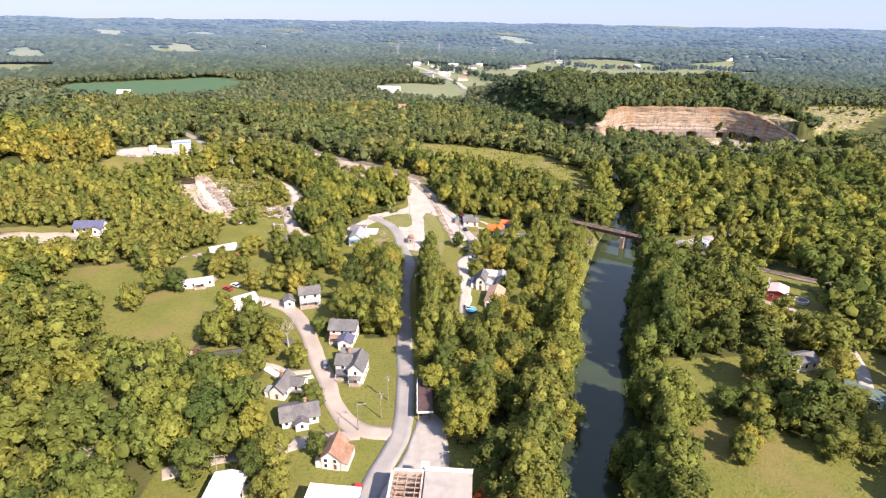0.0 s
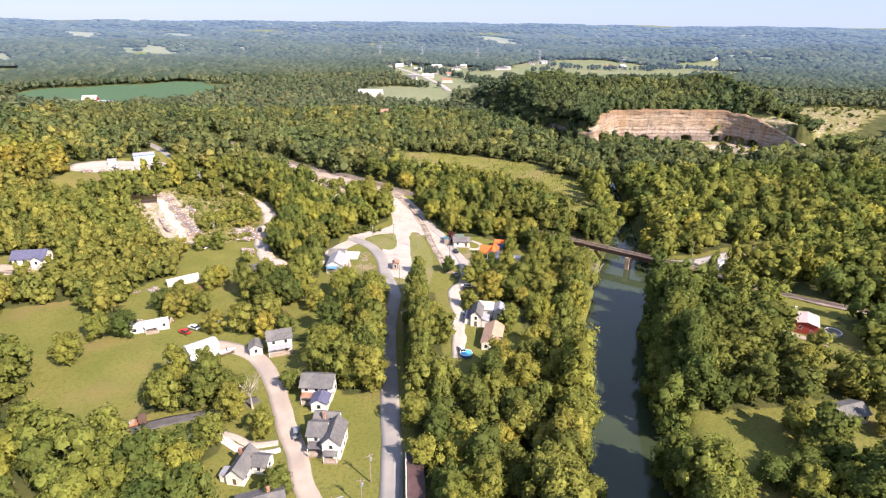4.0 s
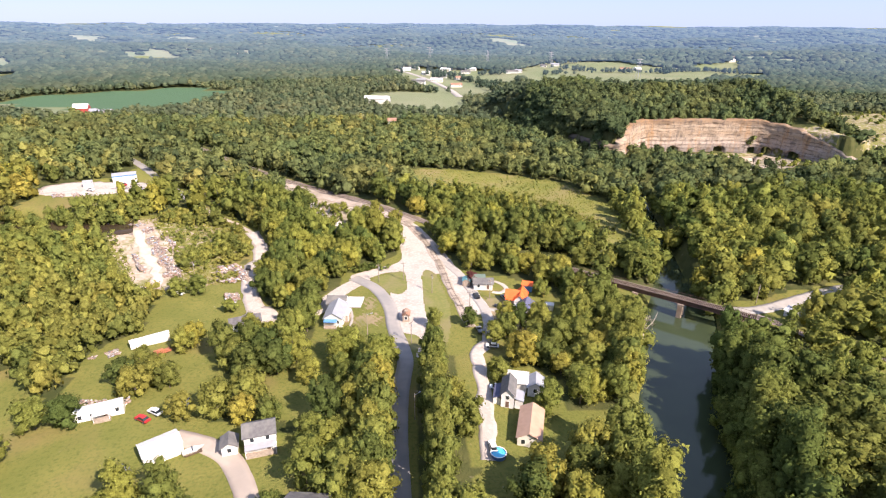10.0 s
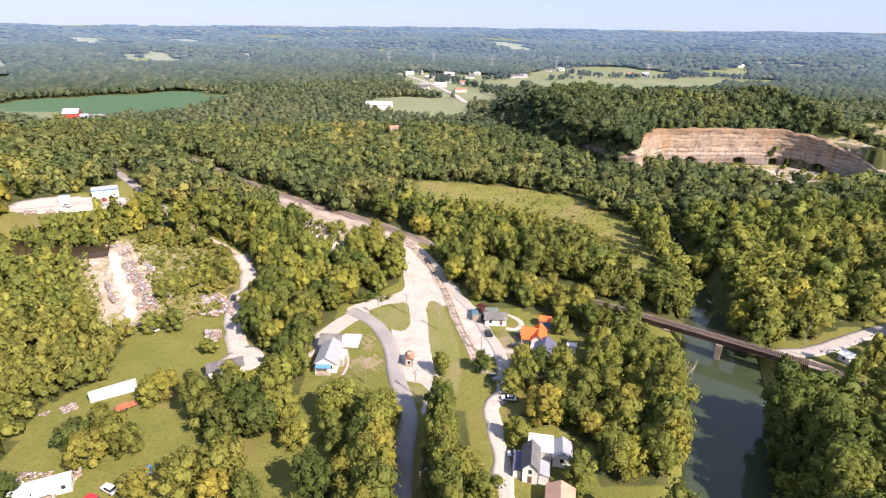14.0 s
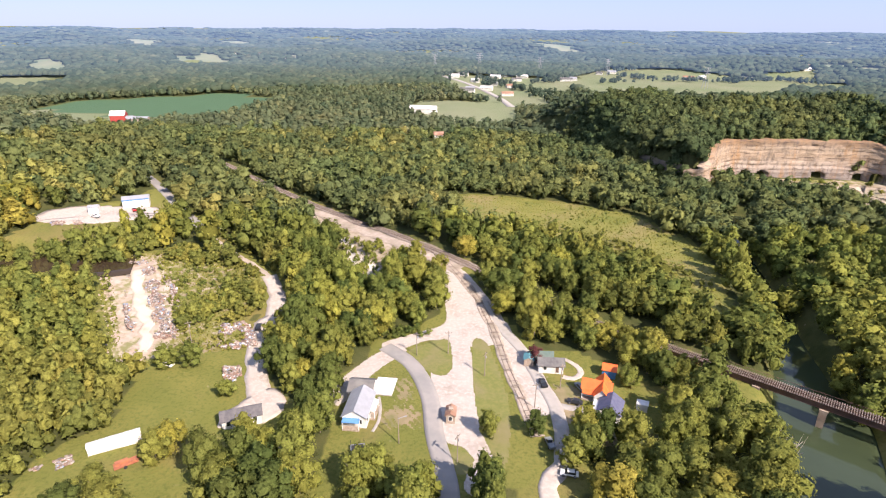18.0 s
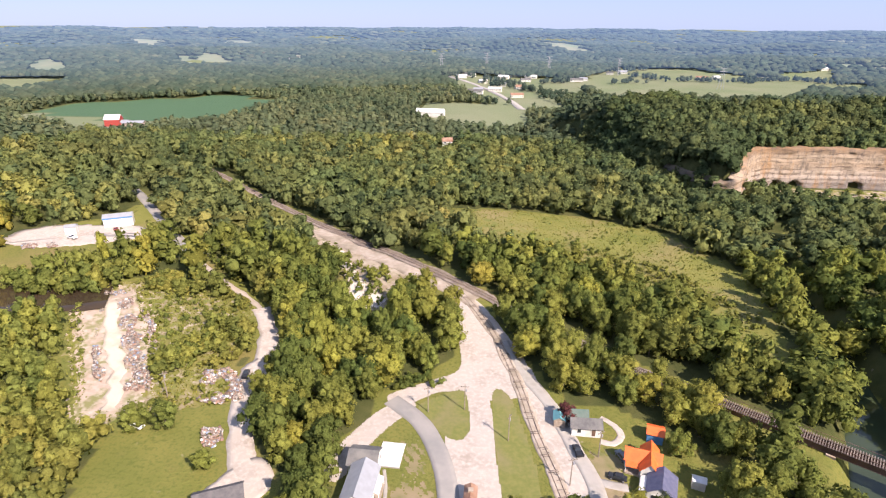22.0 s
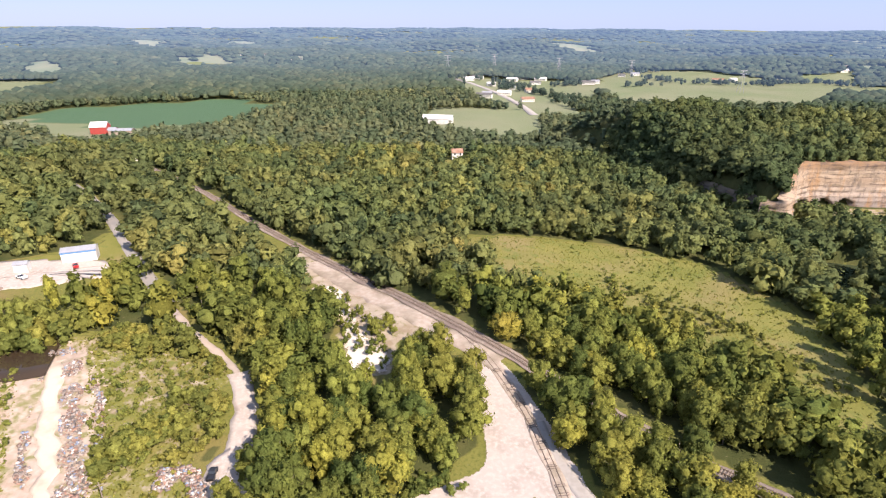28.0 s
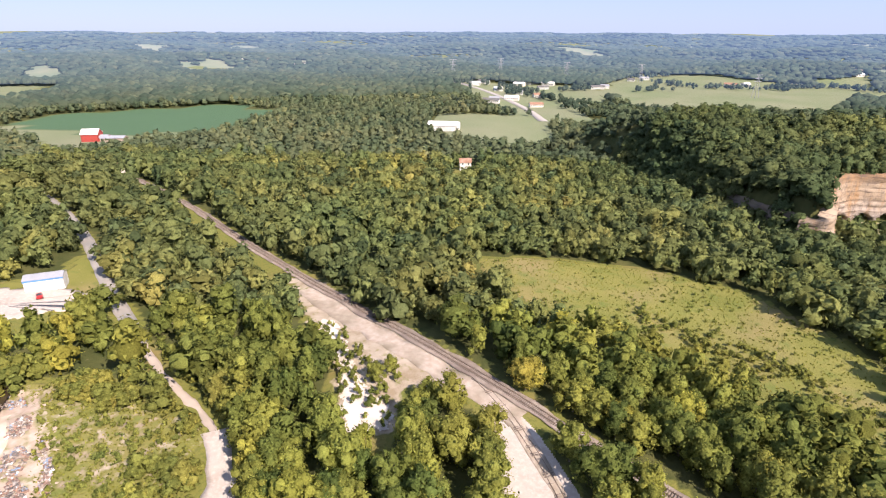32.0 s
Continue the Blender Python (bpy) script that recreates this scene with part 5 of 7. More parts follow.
def rail_line(pts, bed_width, label, lift=0.45, bed=None, sunk=0.0):
    strip("rail_bed", pts, bed_width, bed or M_BALLAST, lift, 0.3, 6, 2.0, label, "railway bed", height_of=rail_height)
    c = spline(pts, 1.5)
    d = np.gradient(c, axis=0)
    d /= np.linalg.norm(d, axis=1, keepdims=True)
    nrm = np.stack([-d[:, 1], d[:, 0]], 1)
    z = rail_height(c[:, 0], c[:, 1]) + lift + (0.33 if lift > 0.3 else 0.12)
    n = len(c)
    for side in (-0.75, 0.75):
        v = np.concatenate([np.c_[c + nrm * (side + o), z + h] for o, h in ((-0.06, -0.14), (-0.06, 0.02), (0.06, 0.02), (0.06, -0.14))])
        f = [(k * n + i, k * n + i + 1, (k + 1) * n + i + 1, (k + 1) * n + i) for k in range(3) for i in range(n - 1)]
        tagged(new("rail", mesh_from("rail", v, f, M_STEEL)), "dull brown steel rail", "rail", kind="structure")
    s = spline(pts, 0.62)
    e = np.gradient(s, axis=0)
    e /= np.linalg.norm(e, axis=1, keepdims=True)
    zz = rail_height(s[:, 0], s[:, 1]) + lift + (0.17 if lift > 0.3 else 0.02) - sunk * (1 + np.sin(s[:, 1] * 0.9) + np.sin(s[:, 1] * 2.3))
    V, F = [], []
    for i, (p, q, h) in enumerate(zip(s, e, zz)):
        w = np.array([-q[1], q[0]])
        k = len(V)
        for dz in (-0.15, 0.05):
            for a, b in ((-1.3, -0.12), (1.3, -0.12), (1.3, 0.12), (-1.3, 0.12)):
                xy = p + w * a + q * b
                V.append((xy[0], xy[1], h + dz))
        F += [(k + 4, k + 5, k + 6, k + 7), (k, k + 1, k + 5, k + 4), (k + 1, k + 2, k + 6, k + 5), (k + 2, k + 3, k + 7, k + 6), (k + 3, k, k + 4, k + 7)]
    tagged(new("sleepers", mesh_from("sleepers", V, F, M_TIE)), "weathered timber railway sleepers", "sleepers", kind="stuff")


rail_line([(300, 140), (230, 185), (180, 222), (150, 246), (131, 261.5)], 4.6, "brown railway ballast bed east of the river")
rail_line(RAIL[6:], 5.0, "brown railway ballast bed")
M_DIRTY = material("dirty_gravel", (0.33, 0.26, 0.205), 0.95, (0.40, 0.34, 0.28), 0.6, third=(0.22, 0.18, 0.13), scale3=0.12, bump=0.4, bump_scale=3, coords="World")
rail_line(SPUR, 3.6, "old spur track sunk in pale gravel", 0.10, M_DIRTY, 0.12)
strip("gravel_yard", [(-70, 430), (-48, 407), (-24, 385), (-8, 371), (6, 358)], 8, M_DIRTY, 0.2, 0.5, label="pale sandy service strip beside the railway", category="gravel")

bridge = thing("rail_bridge", 103, 283.75, -2.2, math.degrees(math.atan2(261.5 - 306, 131 - 75)), "rusty brown steel girder railway bridge on concrete piers", "bridge")
L = math.hypot(131 - 75, 306 - 261.5) / 2
for side in (-1.5, 1.5):
    bm = boxed(-L, L, side - 0.12, side + 0.12, -1.3, 0.35)
    box(bm, -L, L, side - 0.3, side + 0.3, 0.35, 0.42)
    box(bm, -L, L, side - 0.3, side + 0.3, -1.38, -1.3)
    for k in range(int(2 * L / 2.4)):
        box(bm, -L + 2.4 * k, -L + 2.4 * k + 0.12, side - 0.24, side + 0.24, -1.3, 0.35)
    part("girder", bm, M_RUST, bridge, "rusted plate girder with stiffeners")
bm = bmesh.new()
for k in range(int(2 * L / 0.6)):
    box(bm, -L + 0.6 * k, -L + 0.6 * k + 0.26, -2.1, 2.1, 0.44, 0.66)
part("deck", bm, M_TIE, bridge, "timber sleeper deck")
for side in (-0.75, 0.75):
    part("rail", boxed(-L, L, side - 0.06, side + 0.06, 0.66, 0.8), M_STEEL, bridge)
for side in (-2.0, 2.0):
    bm = boxed(-L, L, side - 0.04, side + 0.04, 1.5, 1.58)
    for k in range(int(2 * L / 3) + 1):
        box(bm, -L + 3 * k, -L + 3 * k + 0.07, side - 0.04, side + 0.04, 0.5, 1.55)
    part("railing", bm, M_RUST, bridge)
for u, deep, wide_ in ((-17.7, -5, 0.25), (-7.5, -10.5, 0.8), (10.0, -10.5, 0.8), (L - 4, -6, 0.6)):
    bm = boxed(u - wide_ - 0.3, u + wide_ + 0.3, -2.4, 2.4, -2.0, -1.38)
    for side in (-1.5, 1.5):
        for k in range(4):
            g = 1 + 0.06 * (3 - k)
            box(bm, u - wide_ * g, u + wide_ * g, side - 0.8 * g, side + 0.8 * g, -2.0 + deep / 4 * (k + 1), -2.0 + deep / 4 * k)
    if deep < -8:
        box(bm, u - wide_ * 0.7, u + wide_ * 0.7, -0.8, 0.8, -9.0, -4.5)
    part("pier", bm, M_PIER if wide_ > 0.3 else M_RUST, bridge, "stained concrete pier" if wide_ > 0.3 else "rusted steel bent")


# ---------------------------------------------------------------- buildings
M_WHITE = material("white_siding", (0.66, 0.65, 0.62), 0.7, (0.60, 0.58, 0.54), 0.8, third=(0.52, 0.49, 0.45), scale3=0.3)
M_CREAM = material("cream_siding", (0.68, 0.64, 0.56), 0.75, (0.60, 0.55, 0.48), 0.8)
M_REDWALL = material("red_boards", (0.36, 0.055, 0.045), 0.75, (0.28, 0.05, 0.04), 0.9)
M_BRICK = material("old_brick", (0.36, 0.18, 0.12), 0.9, (0.26, 0.13, 0.09), 0.9, third=(0.45, 0.34, 0.27), scale3=0.25)
M_LIMEWASH = material("limewashed_brick", (0.52, 0.47, 0.41), 0.9, (0.4, 0.31, 0.25), 0.7, third=(0.36, 0.2, 0.14), scale3=0.4, bump=0.2)
M_BLUE = material("blue_paint", (0.10, 0.25, 0.48), 0.6, (0.08, 0.20, 0.40), 0.8)
M_TEAL = material("teal_metal_roof", (0.12, 0.30, 0.32), 0.5, (0.10, 0.24, 0.26), 0.7)
M_ROOF_GREY = material("grey_shingles", (0.135, 0.13, 0.127), 0.9, (0.1, 0.096, 0.096), 1.2, third=(0.175, 0.165, 0.152), scale3=0.25, bump=0.3, bump_scale=6)
M_ROOF_DARK = material("dark_shingles", (0.085, 0.08, 0.085), 0.9, (0.13, 0.12, 0.12), 1.0, bump=0.3, bump_scale=6)
M_ROOF_BROWN = material("brown_shingles", (0.28, 0.155, 0.10), 0.9, (0.22, 0.12, 0.08), 1.0, third=(0.34, 0.22, 0.16), scale3=0.3, bump=0.3, bump_scale=6)
M_ROOF_TAN = material("tan_metal_roof", (0.42, 0.27, 0.19), 0.6, (0.36, 0.23, 0.16), 0.6)
M_ROOF_ORANGE = material("orange_metal_roof", (0.80, 0.15, 0.035), 0.5, (0.66, 0.12, 0.03), 0.7)
M_ROOF_WHITE = material("white_metal_roof", (0.66, 0.65, 0.64), 0.45, (0.58, 0.56, 0.53), 0.5, third=(0.60, 0.55, 0.48), scale3=0.15)
M_ROOF_SILVER = material("light_grey_metal_roof", (0.30, 0.305, 0.325), 0.45, (0.26, 0.265, 0.28), 0.6)
M_ROOF_GREEN = material("green_shingles", (0.09, 0.13, 0.11), 0.85, (0.12, 0.15, 0.13), 1.0)
M_ROOF_BLUE = material("slate_blue_roof", (0.08, 0.085, 0.14), 0.8, (0.11, 0.11, 0.17), 1.0)
M_ROOF_RED = material("red_metal_roof", (0.42, 0.07, 0.06), 0.5, (0.36, 0.06, 0.05), 0.6)
M_ROOF_PINK = material("pale_pink_metal_roof", (0.52, 0.40, 0.37), 0.45, (0.46, 0.35, 0.32), 0.5)
M_MAROON = material("dark_maroon_roof", (0.075, 0.045, 0.045), 0.85, (0.11, 0.06, 0.055), 0.8, third=(0.05, 0.035, 0.035), scale3=0.2)
M_GLASS = material("window_glass", (0.03, 0.035, 0.04), 0.08, spec=0.6)
M_TRIM = material("white_trim", (0.80, 0.79, 0.77), 0.6, (0.72, 0.70, 0.67), 2)
M_DOOR = material("dark_door", (0.12, 0.07, 0.05), 0.6, (0.16, 0.10, 0.07), 2)
M_WOOD = material("grey_timber", (0.26, 0.20, 0.15), 0.9, (0.36, 0.30, 0.24), 1.5)
M_BLACK = material("black_rubber", (0.02, 0.02, 0.022), 0.8, (0.035, 0.035, 0.035), 3)


def gable(parent, x0, x1, y0, y1, eave, ridge, axis, wall, roof, over=0.45, storeys=1, z0=-0.6, windows=True, doors=(), chimney=None, face=("x0", "x1", "y0", "y1")):
    """A gabled block: walls with their gable ends, a roof of two slabs with eaves, windows with frames and panes, doors."""
    bm = bmesh.new()
    cx, cy = (x0 + x1) / 2, (y0 + y1) / 2
    ring = [(x0, y0), (x1, y0), (x1, y1), (x0, y1)]
    lo = [bm.verts.new((*p, z0)) for p in ring]
    hi = [bm.verts.new((*p, eave)) for p in ring]
    for i in range(4):
        bm.faces.new((lo[i], lo[(i + 1) % 4], hi[(i + 1) % 4], hi[i]))
    if axis == "y":
        a, b = bm.verts.new((cx, y0, ridge)), bm.verts.new((cx, y1, ridge))
        bm.faces.new((hi[0], hi[1], a))
        bm.faces.new((hi[2], hi[3], b))
    else:
        a, b = bm.verts.new((x0, cy, ridge)), bm.verts.new((x1, cy, ridge))
        bm.faces.new((hi[3], hi[0], a))
        bm.faces.new((hi[1], hi[2], b))
    part("wall", bm, wall, parent)
    half = (x1 - x0) / 2 if axis == "y" else (y1 - y0) / 2
    slope = (ridge - eave) / half
    bm = bmesh.new()
    th = 0.16
    for s in (-1, 1):
        v = []
        for dz in (0.02, th):
            for u, e in ((0, -1), (0, 1), (half + over, 1), (half + over, -1)):
                z = ridge - slope * u + dz
                if axis == "y":
                    v.append(bm.verts.new((cx + s * u, cy + e * ((y1 - y0) / 2 + over), z)))
                else:
                    v.append(bm.verts.new((cx + e * ((x1 - x0) / 2 + over), cy + s * u, z)))
        for f in ((3, 2, 1, 0), (4, 5, 6, 7), (0, 1, 5, 4), (1, 2, 6, 5), (2, 3, 7, 6), (3, 0, 4, 7)):
            bm.faces.new([v[i] for i in f])
    bmesh.ops.recalc_face_normals(bm, faces=bm.faces)
    part("roof", bm, roof, parent)
    if windows:
        sh = eave / storeys
        for side in face:
            length = (y1 - y0) if side[0] == "x" else (x1 - x0)
            n = max(1, int(length / 2.7))
            for k in range(n):
                for st in range(storeys):
                    u = (k + 0.5) / n
                    zc = sh * st + sh * 0.56
                    if side in doors and k == n // 2 and st == 0:
                        w, z_lo, z_hi, nm = 0.5, 0.05, 2.1, "door"
                    else:
                        w, z_lo, z_hi, nm = 0.48, zc - 0.62, zc + 0.62, "window"
                    bmf, bmp = bmesh.new(), bmesh.new()
                    for bmx, g, o in ((bmf, 0.1, 0.05), (bmp, 0.0, 0.08)):
                        if side == "x0" or side == "x1":
                            X, s = (x0, -1) if side == "x0" else (x1, 1)
                            Y = y0 + length * u
                            box(bmx, min(X, X + s * o), max(X, X + s * o), Y - w - g, Y + w + g, z_lo - g, z_hi + g)
                        else:
                            Y, s = (y0, -1) if side == "y0" else (y1, 1)
                            X = x0 + length * u
                            box(bmx, X - w - g, X + w + g, min(Y, Y + s * o), max(Y, Y + s * o), z_lo - g, z_hi + g)
                    fr = part(nm, bmf, M_TRIM, parent)
                    part("pane" if nm == "window" else "door_leaf", bmp, M_GLASS if nm == "window" else M_DOOR, fr)
    if chimney:
        X, Y = chimney
        bm = boxed(X - 0.4, X + 0.4, Y - 0.4, Y + 0.4, eave - 0.5, ridge + 0.9)
        box(bm, X - 0.5, X + 0.5, Y - 0.5, Y + 0.5, ridge + 0.9, ridge + 1.05)
        part("chimney", bm, M_BRICK, parent)


def lean_to(parent, x0, x1, y0, y1, z_high, z_low, high_side, roof, wall=None, posts=True):
    """A single-pitch porch roof on posts, or on walls."""
    bm = bmesh.new()
    zz = {"x0": (z_high, z_low, z_low, z_high), "x1": (z_low, z_high, z_high, z_low), "y0": (z_high, z_high, z_low, z_low), "y1": (z_low, z_low, z_high, z_high)}[high_side]
    ring = [(x0, y0), (x1, y0), (x1, y1), (x0, y1)]
    v = [bm.verts.new((*p, z)) for p, z in zip(ring, zz)] + [bm.verts.new((*p, z + 0.14)) for p, z in zip(ring, zz)]
    for f in ((3, 2, 1, 0), (4, 5, 6, 7), (0, 1, 5, 4), (1, 2, 6, 5), (2, 3, 7, 6), (3, 0, 4, 7)):
        bm.faces.new([v[i] for i in f])
    part("porch_roof", bm, roof, parent)
    if wall:
        part("wall", boxed(x0 + 0.2, x1 - 0.2, y0 + 0.2, y1 - 0.2, -0.6, min(zz) - 0.01), wall, parent)
    elif posts:
        for p, z in zip(ring, zz):
            X, Y = p[0] + (0.15 if p[0] == x0 else -0.15), p[1] + (0.15 if p[1] == y0 else -0.15)
            part("post", boxed(X - 0.07, X + 0.07, Y - 0.07, Y + 0.07, -0.5, z), M_TRIM, parent)
        part("porch_floor", boxed(x0, x1, y0, y1, -0.5, 0.25), M_WOOD, parent)


def house(x, y, turn, label, name="house", category="house", dz=0.3, size=1.0):
    ob = thing(name, x, y, hz(x, y) + dz, turn, label, category)
    ob.scale = (size, size, size)
    return ob


h = house(-12, 160, -8, "two-storey white house with grey shingle roofs", size=0.86)
gable(h, -0.5, 4.5, -7, 2, 5.2, 7.6, "y", M_WHITE, M_ROOF_GREY, storeys=2, doors=("y0",))
gable(h, -5.5, -0.5, -4, 2.5, 5.0, 7.0, "x", M_WHITE, M_ROOF_GREY, storeys=2, face=("x0", "y0", "y1"))
part("link_roof", boxed(-5.9, 1.6, 2.6, 4.2, 3.0, 3.2), M_ROOF_BLUE, h, "dark flat link roof")
part("wall", boxed(-5.7, 1.4, 2.55, 4.3, -0.6, 3.0), M_WHITE, h)
gable(h, -6, 1, 4.3, 8.8, 3.2, 4.8, "x", M_WHITE, M_ROOF_GREY, chimney=(-3, 5), face=("x0", "y1"))
lean_to(h, -5, -0.5, -6.6, -4.1, 3.0, 2.6, "y1", M_ROOF_DARK)
lean_to(h, 0, 4, -8.8, -7.05, 2.8, 2.4, "y1", M_ROOF_GREY)
h = house(-17.5, 177, -6, "two-storey white house with a broad brown-grey roof", size=0.9)
gable(h, -4.5, 4.5, -1, 6, 5.2, 7.2, "x", M_WHITE, M_ROOF_GREY, 0.7, storeys=2, doors=("y0",))
gable(h, -0.5, 4.2, -6, -1, 3.0, 4.2, "y", M_WHITE, M_ROOF_BLUE, face=("y0", "x1"))
lean_to(h, -4.4, -0.6, -3.2, -1.05, 2.8, 2.4, "y1", M_ROOF_BROWN)
h = house(-33, 204, 14, "two-storey white house with a dark grey roof", size=0.92)
gable(h, -4, 4, -2.5, 3.5, 5.4, 7.4, "x", M_WHITE, M_ROOF_GREY, storeys=2, doors=("y0",))
lean_to(h, -4, 4, -4.6, -2.55, 3.0, 2.5, "y1", M_ROOF_SILVER)
gable(h, -10, -6, -1.5, 3, 2.6, 3.8, "y", M_WHITE, M_ROOF_GREY, face=("y0",))
h = house(-31, 151, -12, "white one-storey house with a grey roof", size=0.8)
gable(h, -2.6, 2.6, -5, 5, 3.0, 5.6, "y", M_WHITE, M_ROOF_GREY, doors=("y0",), chimney=(-1.2, 2))
gable(h, 2.6, 7.0, 0, 5, 2.8, 4.4, "x", M_WHITE, M_ROOF_GREY, face=("x1", "y0"))
lean_to(h, -5, -2.65, -4.6, -1, 2.6, 2.2, "x1", M_ROOF_SILVER, M_WHITE)
h = house(-24, 139.5, 16, "low white house with a wide grey shingle roof", size=0.8)
gable(h, -6, 5.5, -4, 4.5, 2.9, 5.0, "x", M_WHITE, M_ROOF_GREY, 0.7, doors=("y0",), chimney=(2, 1.5))
gable(h, -2, 2, -6.5, -4, 2.7, 3.6, "y", M_WHITE, M_ROOF_DARK, face=("y0",))
h = house(-13, 124, -10, "white gabled house with a rust-brown shingle roof", size=0.74)
gable(h, -3, 3, -4, 5, 4.2, 7.0, "y", M_WHITE, M_ROOF_BROWN, storeys=2, doors=("y0",))
lean_to(h, 3.05, 5.6, -4, 4.5, 3.3, 2.3, "x0", M_ROOF_BROWN, M_WHITE)
lean_to(h, -5.2, -3.05, -4, 4.5, 3.3, 2.3, "x1", M_ROOF_DARK, M_WHITE)
h = house(-35, 108, -3, "long white metal-roofed shop building", "shop_building", "building")
gable(h, -3.5, 3.5, -12, 9, 3.4, 4.2, "y", M_CREAM, M_ROOF_WHITE, 0.3, doors=("y1",))
h = house(-12, 104, -8, "flat-roofed white building with a blue front", "shop_building", "building")
part("wall", boxed(-5.5, 5.5, -8, 8, -0.6, 4.0), M_WHITE, h)
part("parapet", box(box(box(boxed(-5.6, 5.6, -8.1, -7.8, 4.0, 4.5), -5.6, 5.6, 7.8, 8.1, 4.0, 4.5), -5.6, -5.3, -7.8, 7.8, 4.0, 4.5), 5.3, 5.6, -7.8, 7.8, 4.0, 4.5), M_TRIM, h)
part("roof", boxed(-5.3, 5.3, -7.8, 7.8, 4.0, 4.15), M_ROOF_WHITE, h)
part("blue_front", boxed(5.6, 5.75, -6, 7, 1.0, 3.6), M_BLUE, h, "blue painted shop front")
# the roofless brick building and its neighbour
h = house(2.5, 108, -6, "roofless old brick building with bare rafters", "ruined_building", "building")
for nm, dims in (("wall", (-2.2, -1.8, -9, 7, -0.6, 5.2)), ("wall", (4.4, 4.8, -9, 7, -0.6, 5.2)), ("wall", (-1.8, 4.4, 6.6, 7, -0.6, 5.6)), ("wall", (-1.8, 4.4, -9, -8.6, -0.6, 5.2))):
    part(nm, boxed(*dims), M_LIMEWASH, h, "flaking limewashed brick wall")
part("floor", boxed(-1.8, 4.4, -8.6, 6.6, -0.4, 0.3), M_BRICK, h)
part("coping", boxed(-2.3, -1.7, -9, 7, 5.2, 5.45), M_ROOF_WHITE, h)
part("front_coping", boxed(-1.7, 4.9, 6.5, 7.1, 5.6, 5.85), M_ROOF_WHITE, h)
for k in range(11):
    bm = boxed(-1.8, 4.4, -8 + 1.35 * k, -7.8 + 1.35 * k, 4.6, 4.9)
    part("rafter", bm, M_WOOD, h, "bare grey rafter")
for k in range(3):
    part("purlin", boxed(-0.8 + 2.0 * k, -0.6 + 2.0 * k, -8.4, 6.4, 4.9, 5.05), M_WOOD, h)
rng = np.random.default_rng(4)
for k in range(14):
    X, Y = rng.uniform(-1.5, 2.2), rng.uniform(-8, 5.6)
    part("fallen_board", boxed(X, X + rng.uniform(0.3, 2.2), Y, Y + rng.uniform(0.2, 0.5), 0.3, 0.3 + rng.uniform(0.2, 1.2)), M_WOOD if k % 2 else M_BRICK, h)
h = house(13, 108, -6, "flat-roofed grey building beside the ruin", "warehouse", "building")
part("wall", boxed(-5.4, 5.0, -10, 6.5, -0.6, 5.0), M_LIMEWASH, h)
part("roof", boxed(-5.3, 4.9, -9.9, 6.4, 5.0, 5.15), M_CONCRETE, h, "patched pale concrete roof")
part("parapet", boxed(-5.5, 5.1, 6.4, 6.9, 5.0, 5.9), M_ROOF_WHITE, h)
part("sign_tower", boxed(-6.4, -4.6, 6.9, 9.0, -0.6, 5.4), M_ROOF_WHITE, h)
h = thing("scrap_stack", 20, 109, hz(20, 109), -8, "stack of orange-red machinery and crates beside the warehouse", "scrap")
for k in range(16):
    X, Y = rng.uniform(-1.6, 1.6), rng.uniform(-8, 6)
    part("crate", boxed(X - 0.6, X + 0.6, Y - 0.5, Y + 0.5, -0.2, rng.uniform(0.6, 2.6)), M_ROOF_ORANGE if k % 3 else M_ROOF_RED, h)
h = house(8.6, 144, 0, "long dark open shed with a pale end beam", "open_shed", "shed", 0)
part("roof", boxed(-2, 2, -6.6, 7.5, 2.9, 3.05), M_MAROON, h)
part("fascia", boxed(-2.1, 2.1, -6.8, -6.6, 2.6, 3.15), M_TRIM, h, "white end beam")
part("edge_beam", boxed(-2.2, -2.0, -6.8, 7.5, 2.6, 3.15), M_TRIM, h)
for X in (-1.8, 1.8):
    for Y in (-6.3, -1.6, 3.0, 7.2):
        part("post", boxed(X - 0.09, X + 0.09, Y - 0.09, Y + 0.09, -0.5, 2.9), M_WOOD, h)

h = house(-78, 216.5, 22, "long white mobile home with an awning", "mobile_home", "mobile home", size=0.88)
gable(h, -6.5, 6.5, -1.9, 1.9, 2.7, 3.2, "x", M_WHITE, M_ROOF_WHITE, 0.15, doors=("y0",))
lean_to(h, -1.5, 3, -4.2, -1.95, 2.5, 2.2, "y1", M_ROOF_WHITE)
h = house(-80, 252.5, 31, "long white trailer at the edge of the trees", "mobile_home", "mobile home")
gable(h, -5.8, 5.8, -1.1, 1.1, 2.1, 2.4, "x", M_WHITE, M_ROOF_WHITE, 0.1, windows=False)
h = house(-56.5, 202, 36, "large white metal shed", "metal_shed", "shed", size=0.82)
gable(h, -5.4, 5.4, -3.6, 3.6, 3.4, 4.8, "x", M_WHITE, M_ROOF_WHITE, 0.2, windows=False)
part("roller_door", boxed(5.42, 5.5, -1.6, 1.6, -0.3, 2.9), M_ROOF_SILVER, h)
h = house(149, 211, -35, "red board barn with a pale pinkish metal roof", "barn", "barn", size=0.85)
gable(h, -4, 4, -5, 5, 4.4, 5.4, "y", M_REDWALL, M_ROOF_PINK, doors=("y0",))
part("chimney", boxed(-4.9, -4.05, 3.6, 4.5, -0.5, 7.2), M_WHITE, h, "tall white chimney stack")
part("store_box", boxed(4.2, 5.8, -7, -5.6, -0.5, 1.1), M_WHITE, h)
h = house(126, 163, 12, "low house with a grey roof among trees")
